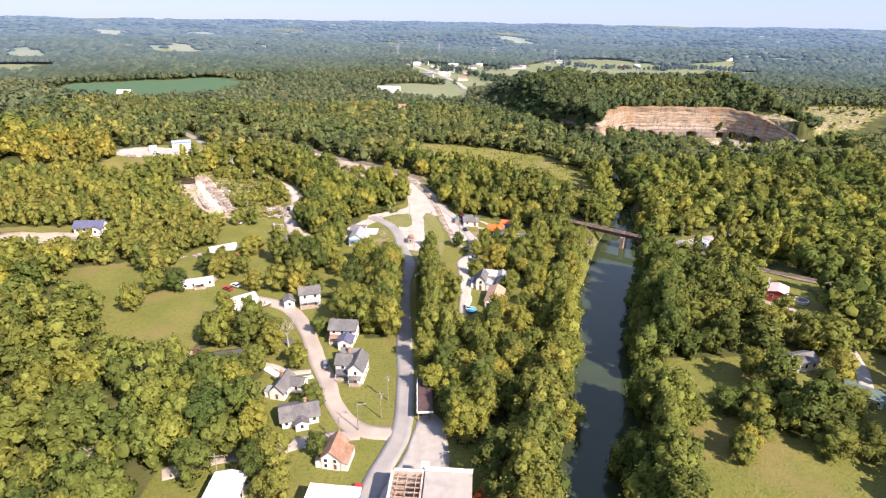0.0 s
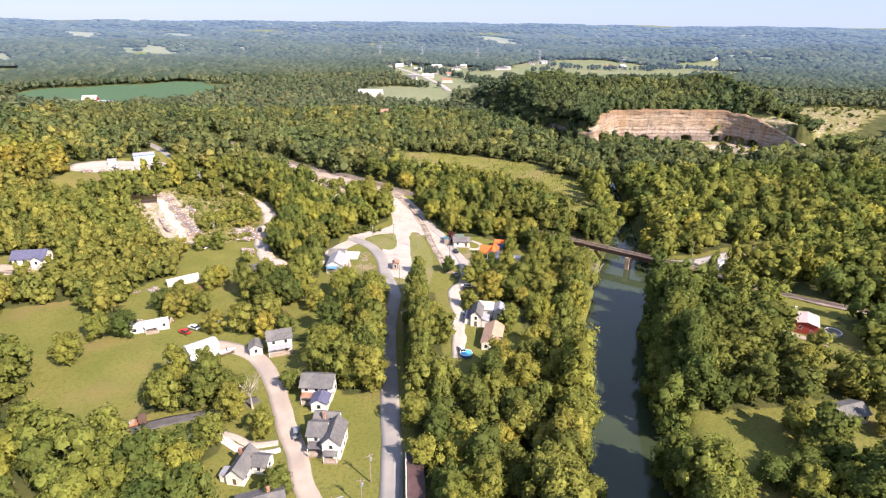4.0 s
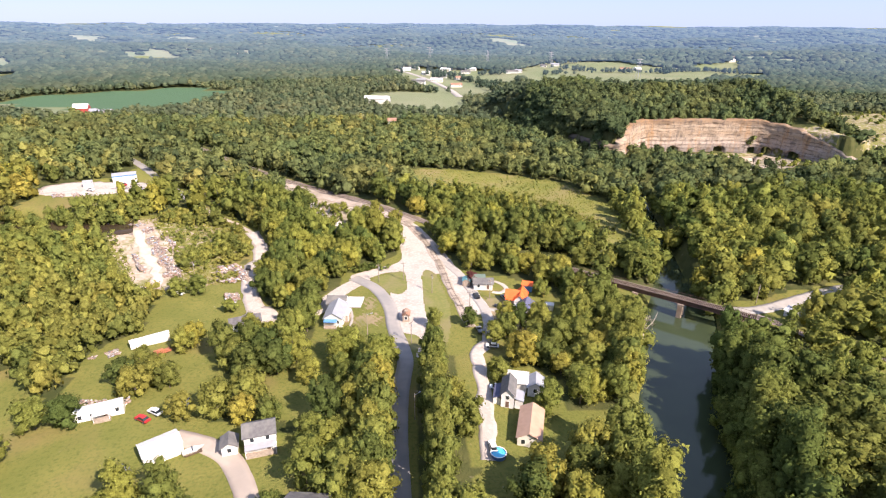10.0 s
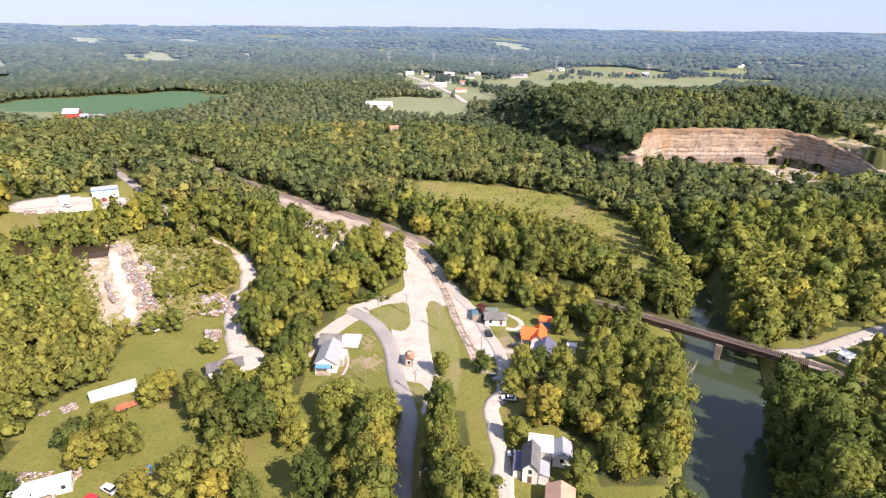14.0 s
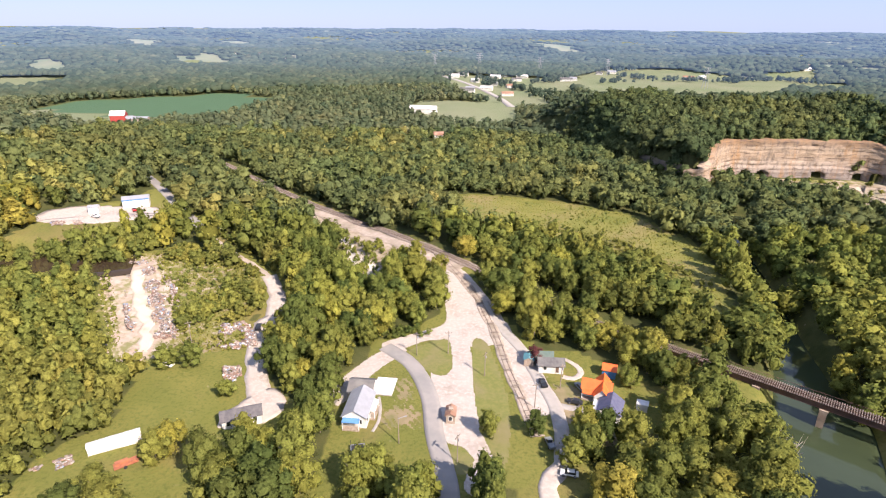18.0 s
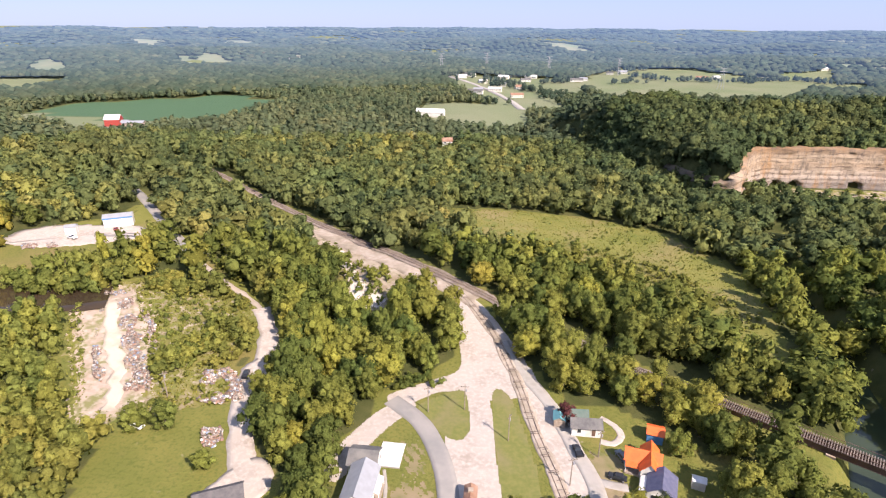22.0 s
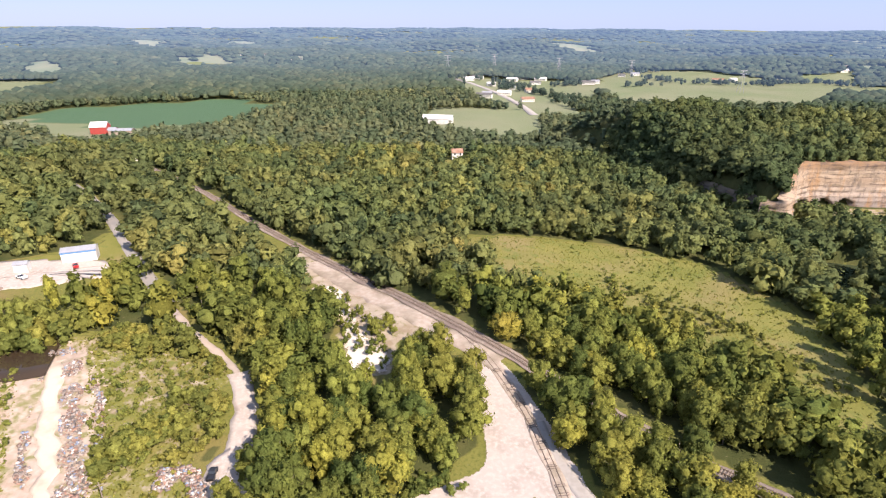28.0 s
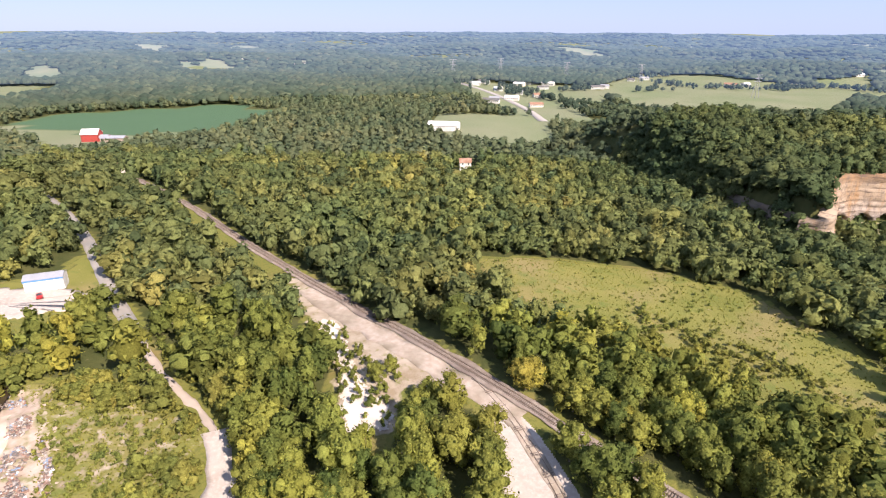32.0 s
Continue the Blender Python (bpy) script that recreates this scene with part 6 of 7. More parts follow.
gable(h, -4.5, 4.5, -3, 3, 2.8, 4.4, "x", M_CREAM, M_ROOF_GREY)
h = house(135, 147, -42, "house with a grey-green metal roof", size=0.8)
gable(h, -6, 6, -3.6, 3.6, 2.8, 4.6, "x", M_CREAM, M_ROOF_GREEN)
h = house(32.5, 221, -14, "white riverside house with slate and grey side roofs")
gable(h, -1.8, 1.8, -4, 3.5, 4.4, 6.2, "y", M_WHITE, M_ROOF_GREY, storeys=2, doors=("y0",))
lean_to(h, -4.2, -1.85, -3.4, 3, 3.1, 2.3, "x1", M_ROOF_BLUE, M_WHITE)
lean_to(h, 1.85, 4.6, -3.8, 1, 3.1, 2.3, "x0", M_ROOF_SILVER, M_WHITE)
gable(h, -0.5, 5, 4.2, 9.8, 2.8, 3.3, "x", M_WHITE, M_ROOF_WHITE, face=("x1",))
gable(h, 5.4, 9.6, 3.0, 8.4, 2.8, 4.2, "y", M_WHITE, M_ROOF_SILVER, face=("y0",))
h = house(36, 207, -16, "long cream house with a tan metal roof")
gable(h, -2.9, 2.9, -6.5, 5.5, 3.0, 4.6, "y", M_CREAM, M_ROOF_TAN, doors=("y0",))
h = house(34.5, 294, -3, "white house with a dark green roof")
gable(h, -3.8, 3.8, -2.8, 0.8, 2.8, 4.3, "x", M_WHITE, M_ROOF_GREY, 0.5, doors=("y0",))
gable(h, -4.2, 0.8, 0.9, 4.4, 2.7, 4.2, "x", M_WHITE, M_ROOF_GREEN, face=("x0", "y1"))
h = house(28, 296, -8, "small teal-roofed garden shed", "garden_shed", "shed")
gable(h, -1.5, 1.5, -1.8, 1.8, 2.2, 3.0, "y", M_WOOD, M_TEAL, 0.25, windows=False)
h = house(46, 281, -18, "white cross-gabled house with a bright orange roof", size=0.9)
gable(h, -4.5, 4.5, -1.5, 3, 3.2, 5.4, "x", M_WHITE, M_ROOF_ORANGE, doors=("y0",))
gable(h, -0.4, 4.0, -4.5, 5, 3.2, 5.6, "y", M_WHITE, M_ROOF_ORANGE, face=("y0", "y1"))
lean_to(h, -4.4, -0.5, -3.6, -1.55, 2.8, 2.3, "y1", M_ROOF_ORANGE)
h = house(52.5, 291.5, -18, "blue shed with an orange roof", "garden_shed", "shed")
gable(h, -2, 2, -2, 2, 2.4, 3.4, "x", M_BLUE, M_ROOF_ORANGE, 0.3, windows=False)
h = house(48, 273, -22, "white house with a slate grey roof")
gable(h, -3, 3, -3.4, 3.4, 3.0, 5.0, "y", M_WHITE, M_ROOF_BLUE, doors=("y0",))
lean_to(h, -4.8, -3.05, -3, 2, 2.6, 2.1, "x1", M_ROOF_WHITE)
h = house(-21.8, 270, -5, "white house with a light grey metal roof and blue porch")
gable(h, -3.2, 3.2, -6.5, 4.5, 3.3, 5.3, "y", M_WHITE, M_ROOF_SILVER, 0.4, doors=("x1",), face=("x1", "x0", "y0"))
gable(h, -4.6, 2.2, 4.6, 11, 3.0, 4.8, "x", M_WHITE, M_ROOF_GREY, 0.4, face=("x1",))
lean_to(h, -3, 1.6, -8.1, -6.55, 2.8, 2.4, "y1", M_BLUE)
lean_to(h, 3.25, 4.8, -3, 2.5, 2.7, 2.3, "x0", M_ROOF_WHITE)
h = thing("concrete_pad", -16.5, 282, hz(-16.5, 282), -6, "bright white concrete pad on the grass", "concrete pad")
part("slab", boxed(-3, 3, -4.2, 4.2, -0.3, 0.3), M_ROOF_WHITE, h)
part("kerb", boxed(-3.15, 3.15, -4.35, -4.22, -0.3, 0.36), M_CONCRETE, h)
h = house(3.3, 268, -4, "small brown timber hut with a raised roof light", "track_hut", "hut", 0.35)
gable(h, -1.2, 1.2, -1.9, 1.9, 2.4, 3.1, "y", M_WOOD, M_ROOF_BROWN, 0.35)
part("cupola", boxed(-0.6, 0.6, -0.5, 0.5, 2.7, 3.6), M_WOOD, h)
h = house(-53, 265, 21, "low white house with a dark shingle roof", "small_house")
gable(h, -5, 5, -2.2, 2.2, 2.7, 4.2, "x", M_WHITE, M_ROOF_DARK, doors=("y0",))
h = house(-157, 410, 24, "white and blue metal works shed", "works_shed", "shed")
gable(h, -6, 6, -3, 3, 4.0, 5.0, "x", M_WHITE, M_ROOF_SILVER, 0.2, windows=False)
part("blue_trim", boxed(-6.1, 6.1, -3.12, -3.02, 3.3, 4.0), M_BLUE, h, "blue band under the eaves")
for X in (-3.5, 0.5):
    part("roller_door", boxed(X, X + 3, -3.1, -3.02, -0.3, 3.0), M_TRIM, h)
h = house(-170, 396, 20, "small white metal shed", "works_shed", "shed")
gable(h, -2.2, 2.2, -1.8, 1.8, 2.8, 3.6, "x", M_WHITE, M_ROOF_SILVER, 0.2, windows=False)
h = house(-145, 269, 6, "low house with a slate-blue roof")
gable(h, -6, 6, -3.5, 3.5, 2.8, 5.0, "x", M_CREAM, M_ROOF_BLUE, 0.6, doors=("y0",))
gable(h, 2, 6, -6, -3.5, 2.6, 4.0, "y", M_CREAM, M_ROOF_BLUE, face=("y0",))
h = house(148, 266, 15, "small white hipped hut by the road", "hut", "hut")
gable(h, -2, 2, -1.8, 1.8, 2.2, 3.4, "y", M_WHITE, M_ROOF_WHITE, 0.4, doors=("y0",))
h = house(58, 276, -20, "small white tool shed", "tool_shed", "shed")
gable(h, -1.5, 1.5, -1.1, 1.1, 2.0, 2.7, "x", M_WHITE, M_ROOF_WHITE, 0.15, windows=False)
h = house(-10, 626, 5, "white two-storey house above the trees")
gable(h, -4, 4, -3.5, 3.5, 5.6, 7.8, "x", M_WHITE, M_ROOF_BROWN, storeys=2, face=("y0",))
h = house(-347, 725, 12, "red gabled barn with a white lower wing", "barn", "barn")
gable(h, -7, 7, -6, 6, 6.5, 10.5, "x", M_REDWALL, M_ROOF_WHITE, 0.5, windows=False)
gable(h, 7, 14, -5, 5, 3.5, 5, "x", M_REDWALL, M_ROOF_SILVER, 0.4, windows=False)
h = house(-325, 722, 8, "low grey farm shed", "farm_shed", "shed")
gable(h, -10, 10, -5, 5, 3.5, 5, "x", M_WOOD, M_ROOF_SILVER, 0.4, windows=False)
h = house(-32, 790, -8, "long white metal-roofed farm building", "farm_building", "building")
gable(h, -15, 15, -8, 8, 5, 8, "x", M_WHITE, M_ROOF_WHITE, 0.5, windows=False)


def far_house(x, y, turn, w, d, roof, wall=M_WHITE):
    g = thing("far_house", x, y, hz(x, y), turn, "small far-off pale house with a pitched roof", "house", "far town houses")
    gable(g, -w / 2, w / 2, -d / 2, d / 2, 4.0, 6.5, "x", wall, roof, 0.5, z0=-1.5, face=("y0",))


rng = np.random.default_rng(12)
roofs = [M_ROOF_WHITE, M_ROOF_GREY, M_ROOF_SILVER, M_ROOF_BROWN, M_ROOF_WHITE, M_ROOF_GREY]
# x, y, length: along the highway first, then the farmsteads farther out
for k, (x, y, w) in enumerate([(55, 1067, 20), (23, 1011, 22), (28, 1034, 14), (83, 1004, 18), (110, 1332, 26), (183, 1376, 44), (214, 1379, 24), (215, 1248, 26), (232, 1262, 14), (-18, 1318, 22), (3, 1245, 18),
                               (-40, 1304, 16), (85, 1296, 20), (121, 1238, 18), (70, 1150, 16), (100, 1120, 18), (40, 1180, 14), (20, 1290, 20), (140, 1310, 22), (320, 1417, 14), (355, 1447, 18), (480, 1330, 22),
                               (510, 1336, 14), (805, 1473, 34), (780, 1440, 16), (-90, 960, 15), (-75, 979, 12), (-140, 1472, 18), (-329, 1240, 22), (-443, 1718, 26), (-587, 1740, 30), (-560, 1722, 22), (-978, 1640, 26),
                               (-235, 575, 13), (-54, 648, 12), (640, 1340, 14), (-300, 1235, 14), (-540, 1760, 24)]):
    far_house(float(x), float(y), float(rng.uniform(-25, 25)), float(w), float(rng.uniform(8, 12)), roofs[k % 6], M_CREAM if k % 3 == 0 else M_WHITE)


# ---------------------------------------------------------------- vehicles, poles and yard things
def paint(name, col):
    return material(name, col, 0.35, tuple(c * 0.9 for c in col), 2, spec=0.5)


PAINTS = {"red": paint("red_car_paint", (0.42, 0.03, 0.03)), "white": paint("white_car_paint", (0.75, 0.75, 0.74)), "grey": paint("grey_car_paint", (0.18, 0.19, 0.2)), "blue": paint("blue_car_paint", (0.08, 0.16, 0.36)),
          "black": paint("black_car_paint", (0.02, 0.02, 0.022))}


def car(x, y, turn, colour, pickup=False):
    c = thing("pickup_truck" if pickup else "car", x, y, hz(x, y) + 0.24, turn, f"parked {colour} {'pickup truck' if pickup else 'saloon car'} on the ground", "car", "parked vehicles")
    p = PAINTS[colour]
    bm = boxed(-0.9, 0.9, -2.2, 2.2, 0.35, 0.85)
    bmesh.ops.bevel(bm, geom=bm.edges[:], offset=0.12, segments=2, affect="EDGES")
    part("body", bm, p, c)
    bm = bmesh.new()
    y0, y1 = (-0.2, 1.3) if pickup else (-1.6, 1.1)
    v = [bm.verts.new(q) for q in ((-0.82, y0, 0.85), (0.82, y0, 0.85), (0.82, y1, 0.85), (-0.82, y1, 0.85), (-0.66, y0 + 0.4, 1.4), (0.66, y0 + 0.4, 1.4), (0.66, y1 - 0.6, 1.4), (-0.66, y1 - 0.6, 1.4))]
    for f in ((0, 1, 5, 4), (1, 2, 6, 5), (2, 3, 7, 6), (3, 0, 4, 7), (4, 5, 6, 7)):
        bm.faces.new([v[i] for i in f])
    part("windows", bm, M_GLASS, c)
    part("roof", boxed(-0.66, 0.66, y0 + 0.4, y1 - 0.6, 1.4, 1.46), p, c)
    if pickup:
        part("bed", box(box(boxed(-0.9, -0.8, -2.2, -0.3, 0.85, 1.1), 0.8, 0.9, -2.2, -0.3, 0.85, 1.1), -0.8, 0.8, -2.2, -2.1, 0.85, 1.1), p, c)
    for X in (-0.85, 0.85):
        for Y in (-1.35, 1.4):
            bm = bmesh.new()
            bmesh.ops.create_cone(bm, cap_ends=True, segments=14, radius1=0.34, radius2=0.34, depth=0.22, matrix=pose(X, Y, 0.34, 0, 90, 0))
            w = part("wheel", bm, M_BLACK, c)
            bm = bmesh.new()
            bmesh.ops.create_cone(bm, cap_ends=True, segments=10, radius1=0.18, radius2=0.18, depth=0.24, matrix=pose(X, Y, 0.34, 0, 90, 0))
            part("hub", bm, M_ROOF_SILVER, w)
    return c


for x, y, turn, col, pk in ((-83.7, 287, 70, "white", False), (-7, 114, -14, "red", False), (-57, 320, 70, "red", False), (-57, 316, 80, "grey", False), (-64, 312, 10, "black", True), (-60, 309, 30, "grey", False), (-66, 214, 60, "red", False),
                            (-64, 217, 60, "white", False), (-58, 222, 20, "blue", True), (-63, 196, 60, "grey", True), (-37, 112, 5, "blue", False), (-19.5, 106, -6, "black", True), (-24, 281, 30, "grey", False),
                            (39, 277, 70, "black", False), (30, 226, 80, "white", True), (29, 259, 10, "grey", True), (25, 200, 5, "white", False), (42, 284, 20, "grey", False), (-21, 163, 10, "grey", False), (-31, 118, 5, "white", True),
                            (31, 285, 8, "black", True), (32, 249, 80, "white", False), (-154, 402, 40, "red", True), (-166, 390, 70, "white", True)):
    car(x, y, turn, col, pk)

M_POLE = material("utility_pole_wood", (0.20, 0.155, 0.12), 0.95, (0.30, 0.25, 0.2), 2)


def utility_pole(x, y, turn, tall=9.0, lamp=False):
    p = thing("street_lamp" if lamp else "utility_pole", x, y, hz(x, y), turn, "wooden pole with a lamp arm" if lamp else "weathered wooden utility pole with a crossarm", "pole", "utility poles")
    bm = bmesh.new()
    bmesh.ops.create_cone(bm, cap_ends=True, segments=8, radius1=0.16, radius2=0.1, depth=tall + 0.6, matrix=pose(0, 0, tall / 2 - 0.3))
    part("pole", bm, M_POLE, p)
    if lamp:
        part("arm", boxed(0, 1.9, -0.04, 0.04, tall - 0.7, tall - 0.6), M_ROOF_SILVER, p)
        part("lamp_head", boxed(1.6, 2.3, -0.14, 0.14, tall - 0.78, tall - 0.6), M_ROOF_SILVER, p)
    else:
        part("crossarm", boxed(-1.1, 1.1, -0.06, 0.06, tall - 0.8, tall - 0.66), M_POLE, p)
        for X in (-1, -0.4, 0.4, 1):
            part("insulator", boxed(X - 0.05, X + 0.05, -0.05, 0.05, tall - 0.66, tall - 0.48), M_GLASS, p)
        part("transformer", boxed(0.16, 0.5, -0.18, 0.18, tall - 2.2, tall - 1.4), M_ROOF_SILVER, p)


for k, (x, y, lamp) in enumerate(((-3, 139, False), (-8.5, 134.5, True), (-1.5, 146, False), (5.6, 212, True), (5, 252, False), (2.2, 300, False), (-8, 299, False), (-10, 258, True), (-12.5, 129.5, False), (-46, 122, False), (-38, 118, False),
                                  (27, 274, False), (36, 284, False), (-54, 292, False), (-70, 363, False), (-98, 385, False), (-122, 410, False), (-82, 300, False), (140, 276, False), (13.5, 288, False))):
    utility_pole(x, y, 15.0 * (k % 5), 8.5, lamp)

pool = thing("swimming_pool", 26, 197.5, hz(26, 197.5), 0, "round blue above-ground swimming pool", "pool")
bm = bmesh.new()
bmesh.ops.create_cone(bm, cap_ends=False, segments=28, radius1=1.9, radius2=1.9, depth=1.6, matrix=pose(0, 0, 0.4))
part("wall", bm, PAINTS["blue"], pool)
bm = bmesh.new()
bmesh.ops.create_circle(bm, cap_ends=True, segments=28, radius=1.85, matrix=pose(0, 0, 1.0))
part("pool_water", bm, material("pool_water", (0.05, 0.42, 0.66), 0.05, (0.10, 0.52, 0.74), 0.8, spec=0.5), pool, "clear blue water")
bm = bmesh.new()
for k in range(28):
    a, b = 2 * math.pi * k / 28, 2 * math.pi * (k + 1) / 28
    q = [bm.verts.new((r * math.cos(g), r * math.sin(g), 1.22)) for r, g in ((1.8, a), (2.02, a), (2.02, b), (1.8, b))]
    bm.faces.new(q)
part("rim", bm, M_TRIM, pool)
ring = thing("stock_pool", 156.5, 207, hz(156.5, 207), 0, "round grey pool with a thick white rim", "pool")
bm = bmesh.new()
bmesh.ops.create_cone(bm, cap_ends=False, segments=30, radius1=2.6, radius2=2.6, depth=1.5, matrix=pose(0, 0, 0.35))
part("wall", bm, M_ROOF_WHITE, ring)
bm = bmesh.new()
bmesh.ops.create_circle(bm, cap_ends=True, segments=30, radius=2.45, matrix=pose(0, 0, 0.85))
part("cover", bm, M_ROOF_GREY, ring, "grey pool cover")
bm = bmesh.new()
for k in range(30):
    a, b = 2 * math.pi * k / 30, 2 * math.pi * (k + 1) / 30
    q = [bm.verts.new((r * math.cos(g), r * math.sin(g), 1.12)) for r, g in ((2.35, a), (2.75, a), (2.75, b), (2.35, b))]
    bm.faces.new(q)
part("rim", bm, M_ROOF_WHITE, ring)

tr = thing("trampoline", -20, 254.5, hz(-20, 254.5), 12, "dark trampoline with a net on poles", "trampoline")
part("mat", boxed(-1.5, 1.5, -1.5, 1.5, 0.82, 0.9), M_BLACK, tr)
part("frame", box(box(box(boxed(-1.8, 1.8, -1.8, -1.55, 0.78, 0.95), -1.8, 1.8, 1.55, 1.8, 0.78, 0.95), -1.8, -1.55, -1.55, 1.55, 0.78, 0.95), 1.55, 1.8, -1.55, 1.55, 0.78, 0.95), PAINTS["grey"], tr)
for X in (-1.7, 1.7):
    for Y in (-1.7, 1.7):
        part("leg", boxed(X - 0.05, X + 0.05, Y - 0.05, Y + 0.05, -0.2, 2.4), M_BLACK, tr)

trl = thing("flatbed_trailer", -74, 246.5, hz(-74, 246.5) + 0.1, -52, "rust-orange flatbed farm trailer on the grass", "trailer")
M_RUSTY = material("rust_orange_paint", (0.40, 0.15, 0.07), 0.8, (0.28, 0.10, 0.06), 1.0)
part("bed", boxed(-1.1, 1.1, -2.6, 2.6, 0.6, 0.85), M_RUSTY, trl)
part("drawbar", boxed(-0.1, 0.1, 2.6, 4.2, 0.55, 0.7), M_RUSTY, trl)
part("cargo", box(boxed(-0.9, 0.2, -2.2, 0.6, 0.85, 1.5), 0.1, 0.9, 0.8, 2.2, 0.85, 1.25), M_RUSTY, trl)
for X in (-1.15, 1.15):
    bm = bmesh.new()
    bmesh.ops.create_cone(bm, cap_ends=True, segments=12, radius1=0.4, radius2=0.4, depth=0.25, matrix=pose(X, -0.3, 0.4, 0, 90, 0))
    part("wheel", bm, M_BLACK, trl)
strip("driveway", [(-78, 160), (-66, 165), (-54, 170), (-42, 174), (-34, 178)], 3.6, material("dark_asphalt", (0.075, 0.07, 0.07), 0.9, (0.11, 0.10, 0.10), 0.5, coords="World"), 0.12, 0.12, label="dark asphalt driveway under trees", category="driveway")
strip("stone_path", [(-51, 163), (-45, 164), (-39, 162), (-33, 158), (-28, 157), (-24, 158)], 1.8, M_ROOF_WHITE, 0.1, 0.2, label="curved path of white stones", category="path")
strip("stone_path", [(38, 290), (41, 289), (44, 292), (43, 296), (40, 299)], 1.8, M_GRAVEL, 0.1, 0.15, label="curved white gravel garden path", category="path")
strip("concrete_walk", [(-17.6, 277), (-16.6, 272), (-16.4, 266), (-17.4, 262)], 0.9, M_CONCRETE, 0.1, 0.04, label="narrow concrete garden walk", category="path")
strip("driveway", [(33, 276), (37, 275), (41, 274.5)], 2.6, M_CONCRETE, 0.1, 0.1, label="short concrete driveway", category="driveway")
strip("driveway", [(128, 226), (138, 215), (144, 206), (150, 200)], 3.0, M_PALE, 0.1, 0.12, label="pale driveway to the barn", category="driveway")
strip("driveway", [(150, 172), (145, 160), (140, 152)], 4.0, M_CONCRETE, 0.1, 0.1, label="pale concrete driveway", category="driveway")
flat2 = thing("flatbed_truck", -63, 167.5, hz(-63, 167.5) + 0.2, -66, "old maroon flatbed truck on the driveway", "truck")
part("bed", boxed(-1.2, 1.2, -4, 1.6, 0.9, 1.15), M_RUSTY, flat2)
part("cab", boxed(-1.1, 1.1, 1.8, 3.6, 0.5, 2.3), M_RUST, flat2)
part("windscreen", boxed(-0.95, 0.95, 3.6, 3.66, 1.5, 2.1), M_GLASS, flat2)
part("load", box(boxed(-1.0, 0.6, -3.5, -1.0, 1.15, 1.9), -0.6, 1.0, -0.8, 1.0, 1.15, 1.6), M_WOOD, flat2)
for X in (-1.1, 1.1):
    for Y in (-2.8, 2.6):
        bm = bmesh.new()
        bmesh.ops.create_cone(bm, cap_ends=True, segments=12, radius1=0.48, radius2=0.48, depth=0.28, matrix=pose(X, Y, 0.48, 0, 90, 0))
        part("wheel", bm, M_BLACK, flat2)
boat = thing("boat", -49, 202, hz(-49, 202) + 0.5, -60, "small white boat on a trailer", "boat")
bm = bmesh.new()
v = [bm.verts.new(q) for q in ((-0.9, -2.4, 0.8), (0.9, -2.4, 0.8), (1.0, 0.6, 0.85), (0, 2.8, 1.0), (-1.0, 0.6, 0.85), (-0.5, -2.3, 0.1), (0.5, -2.3, 0.1), (0.5, 0.6, 0.1), (0, 2.1, 0.4), (-0.5, 0.6, 0.1))]
for f in ((0, 1, 2, 3, 4), (9, 8, 7, 6, 5), (0, 5, 6, 1), (1, 6, 7, 2), (2, 7, 8, 3), (3, 8, 9, 4), (4, 9, 5, 0)):
    bm.faces.new([v[i] for i in f])
part("hull", bm, M_ROOF_WHITE, boat)
part("windscreen", boxed(-0.7, 0.7, -0.1, 0.1, 0.9, 1.4), M_GLASS, boat)
part("trailer_frame", boxed(-0.8, 0.8, -2, 2, -0.2, 0.05), M_STEEL, boat)


# ---------------------------------------------------------------- rubble, scrub and grass
DUMP_TRACK = [(-126, 349, 0), (-116, 331.5, 0), (-105, 315, 0), (-97.5, 302, 0), (-95, 293, 0)]


def rubble(name, poly, count, lo, hi, cols, label, seed, rise=0.0):
    """Heaps of broken boards, blocks and scrap in one loose mass."""
    rng = np.random.default_rng(seed)
    px, py = np.array([p[0] for p in poly]), np.array([p[1] for p in poly])
    V, F, done = [], [], 0
    xs, ys = rng.uniform(px.min(), px.max(), count * 6), rng.uniform(py.min(), py.max(), count * 6)
    clump = np.sin(xs / 2.3 + 1) * np.sin(ys / 2.9) + 0.5 * np.sin(xs / 1.1 + ys / 1.7)
    ok = inside(poly, xs, ys) & (clump > -0.25) & (along(DUMP_TRACK, xs, ys)[0] > 2.2)
    xs, ys, clump = xs[ok][:count], ys[ok][:count], clump[ok][:count]
    zs = height(xs, ys) + rise * np.maximum(clump, 0)
    for x, y, z in zip(xs, ys, zs):
        s = rng.uniform(lo, hi, 3) * (1, 0.6, 0.35)
        R = np.array(Euler(rng.uniform(-0.5, 0.5, 3) + (0, 0, rng.uniform(0, 6.28))).to_matrix())
        c = np.array([(a, b, d) for d in (-1, 1) for a, b in ((-1, -1), (1, -1), (1, 1), (-1, 1))]) * s / 2
        k = len(V)
        V.extend(map(tuple, c @ R.T + (x, y, z + s[2] * 0.4 + 0.15)))
        F += [(k + 4, k + 5, k + 6, k + 7), (k, k + 1, k + 5, k + 4), (k + 1, k + 2, k + 6, k + 5), (k + 2, k + 3, k + 7, k + 6), (k + 3, k, k + 4, k + 7)]
    return tagged(new(name, mesh_from(name, V, F, cols)), label, "rubble", kind="stuff")


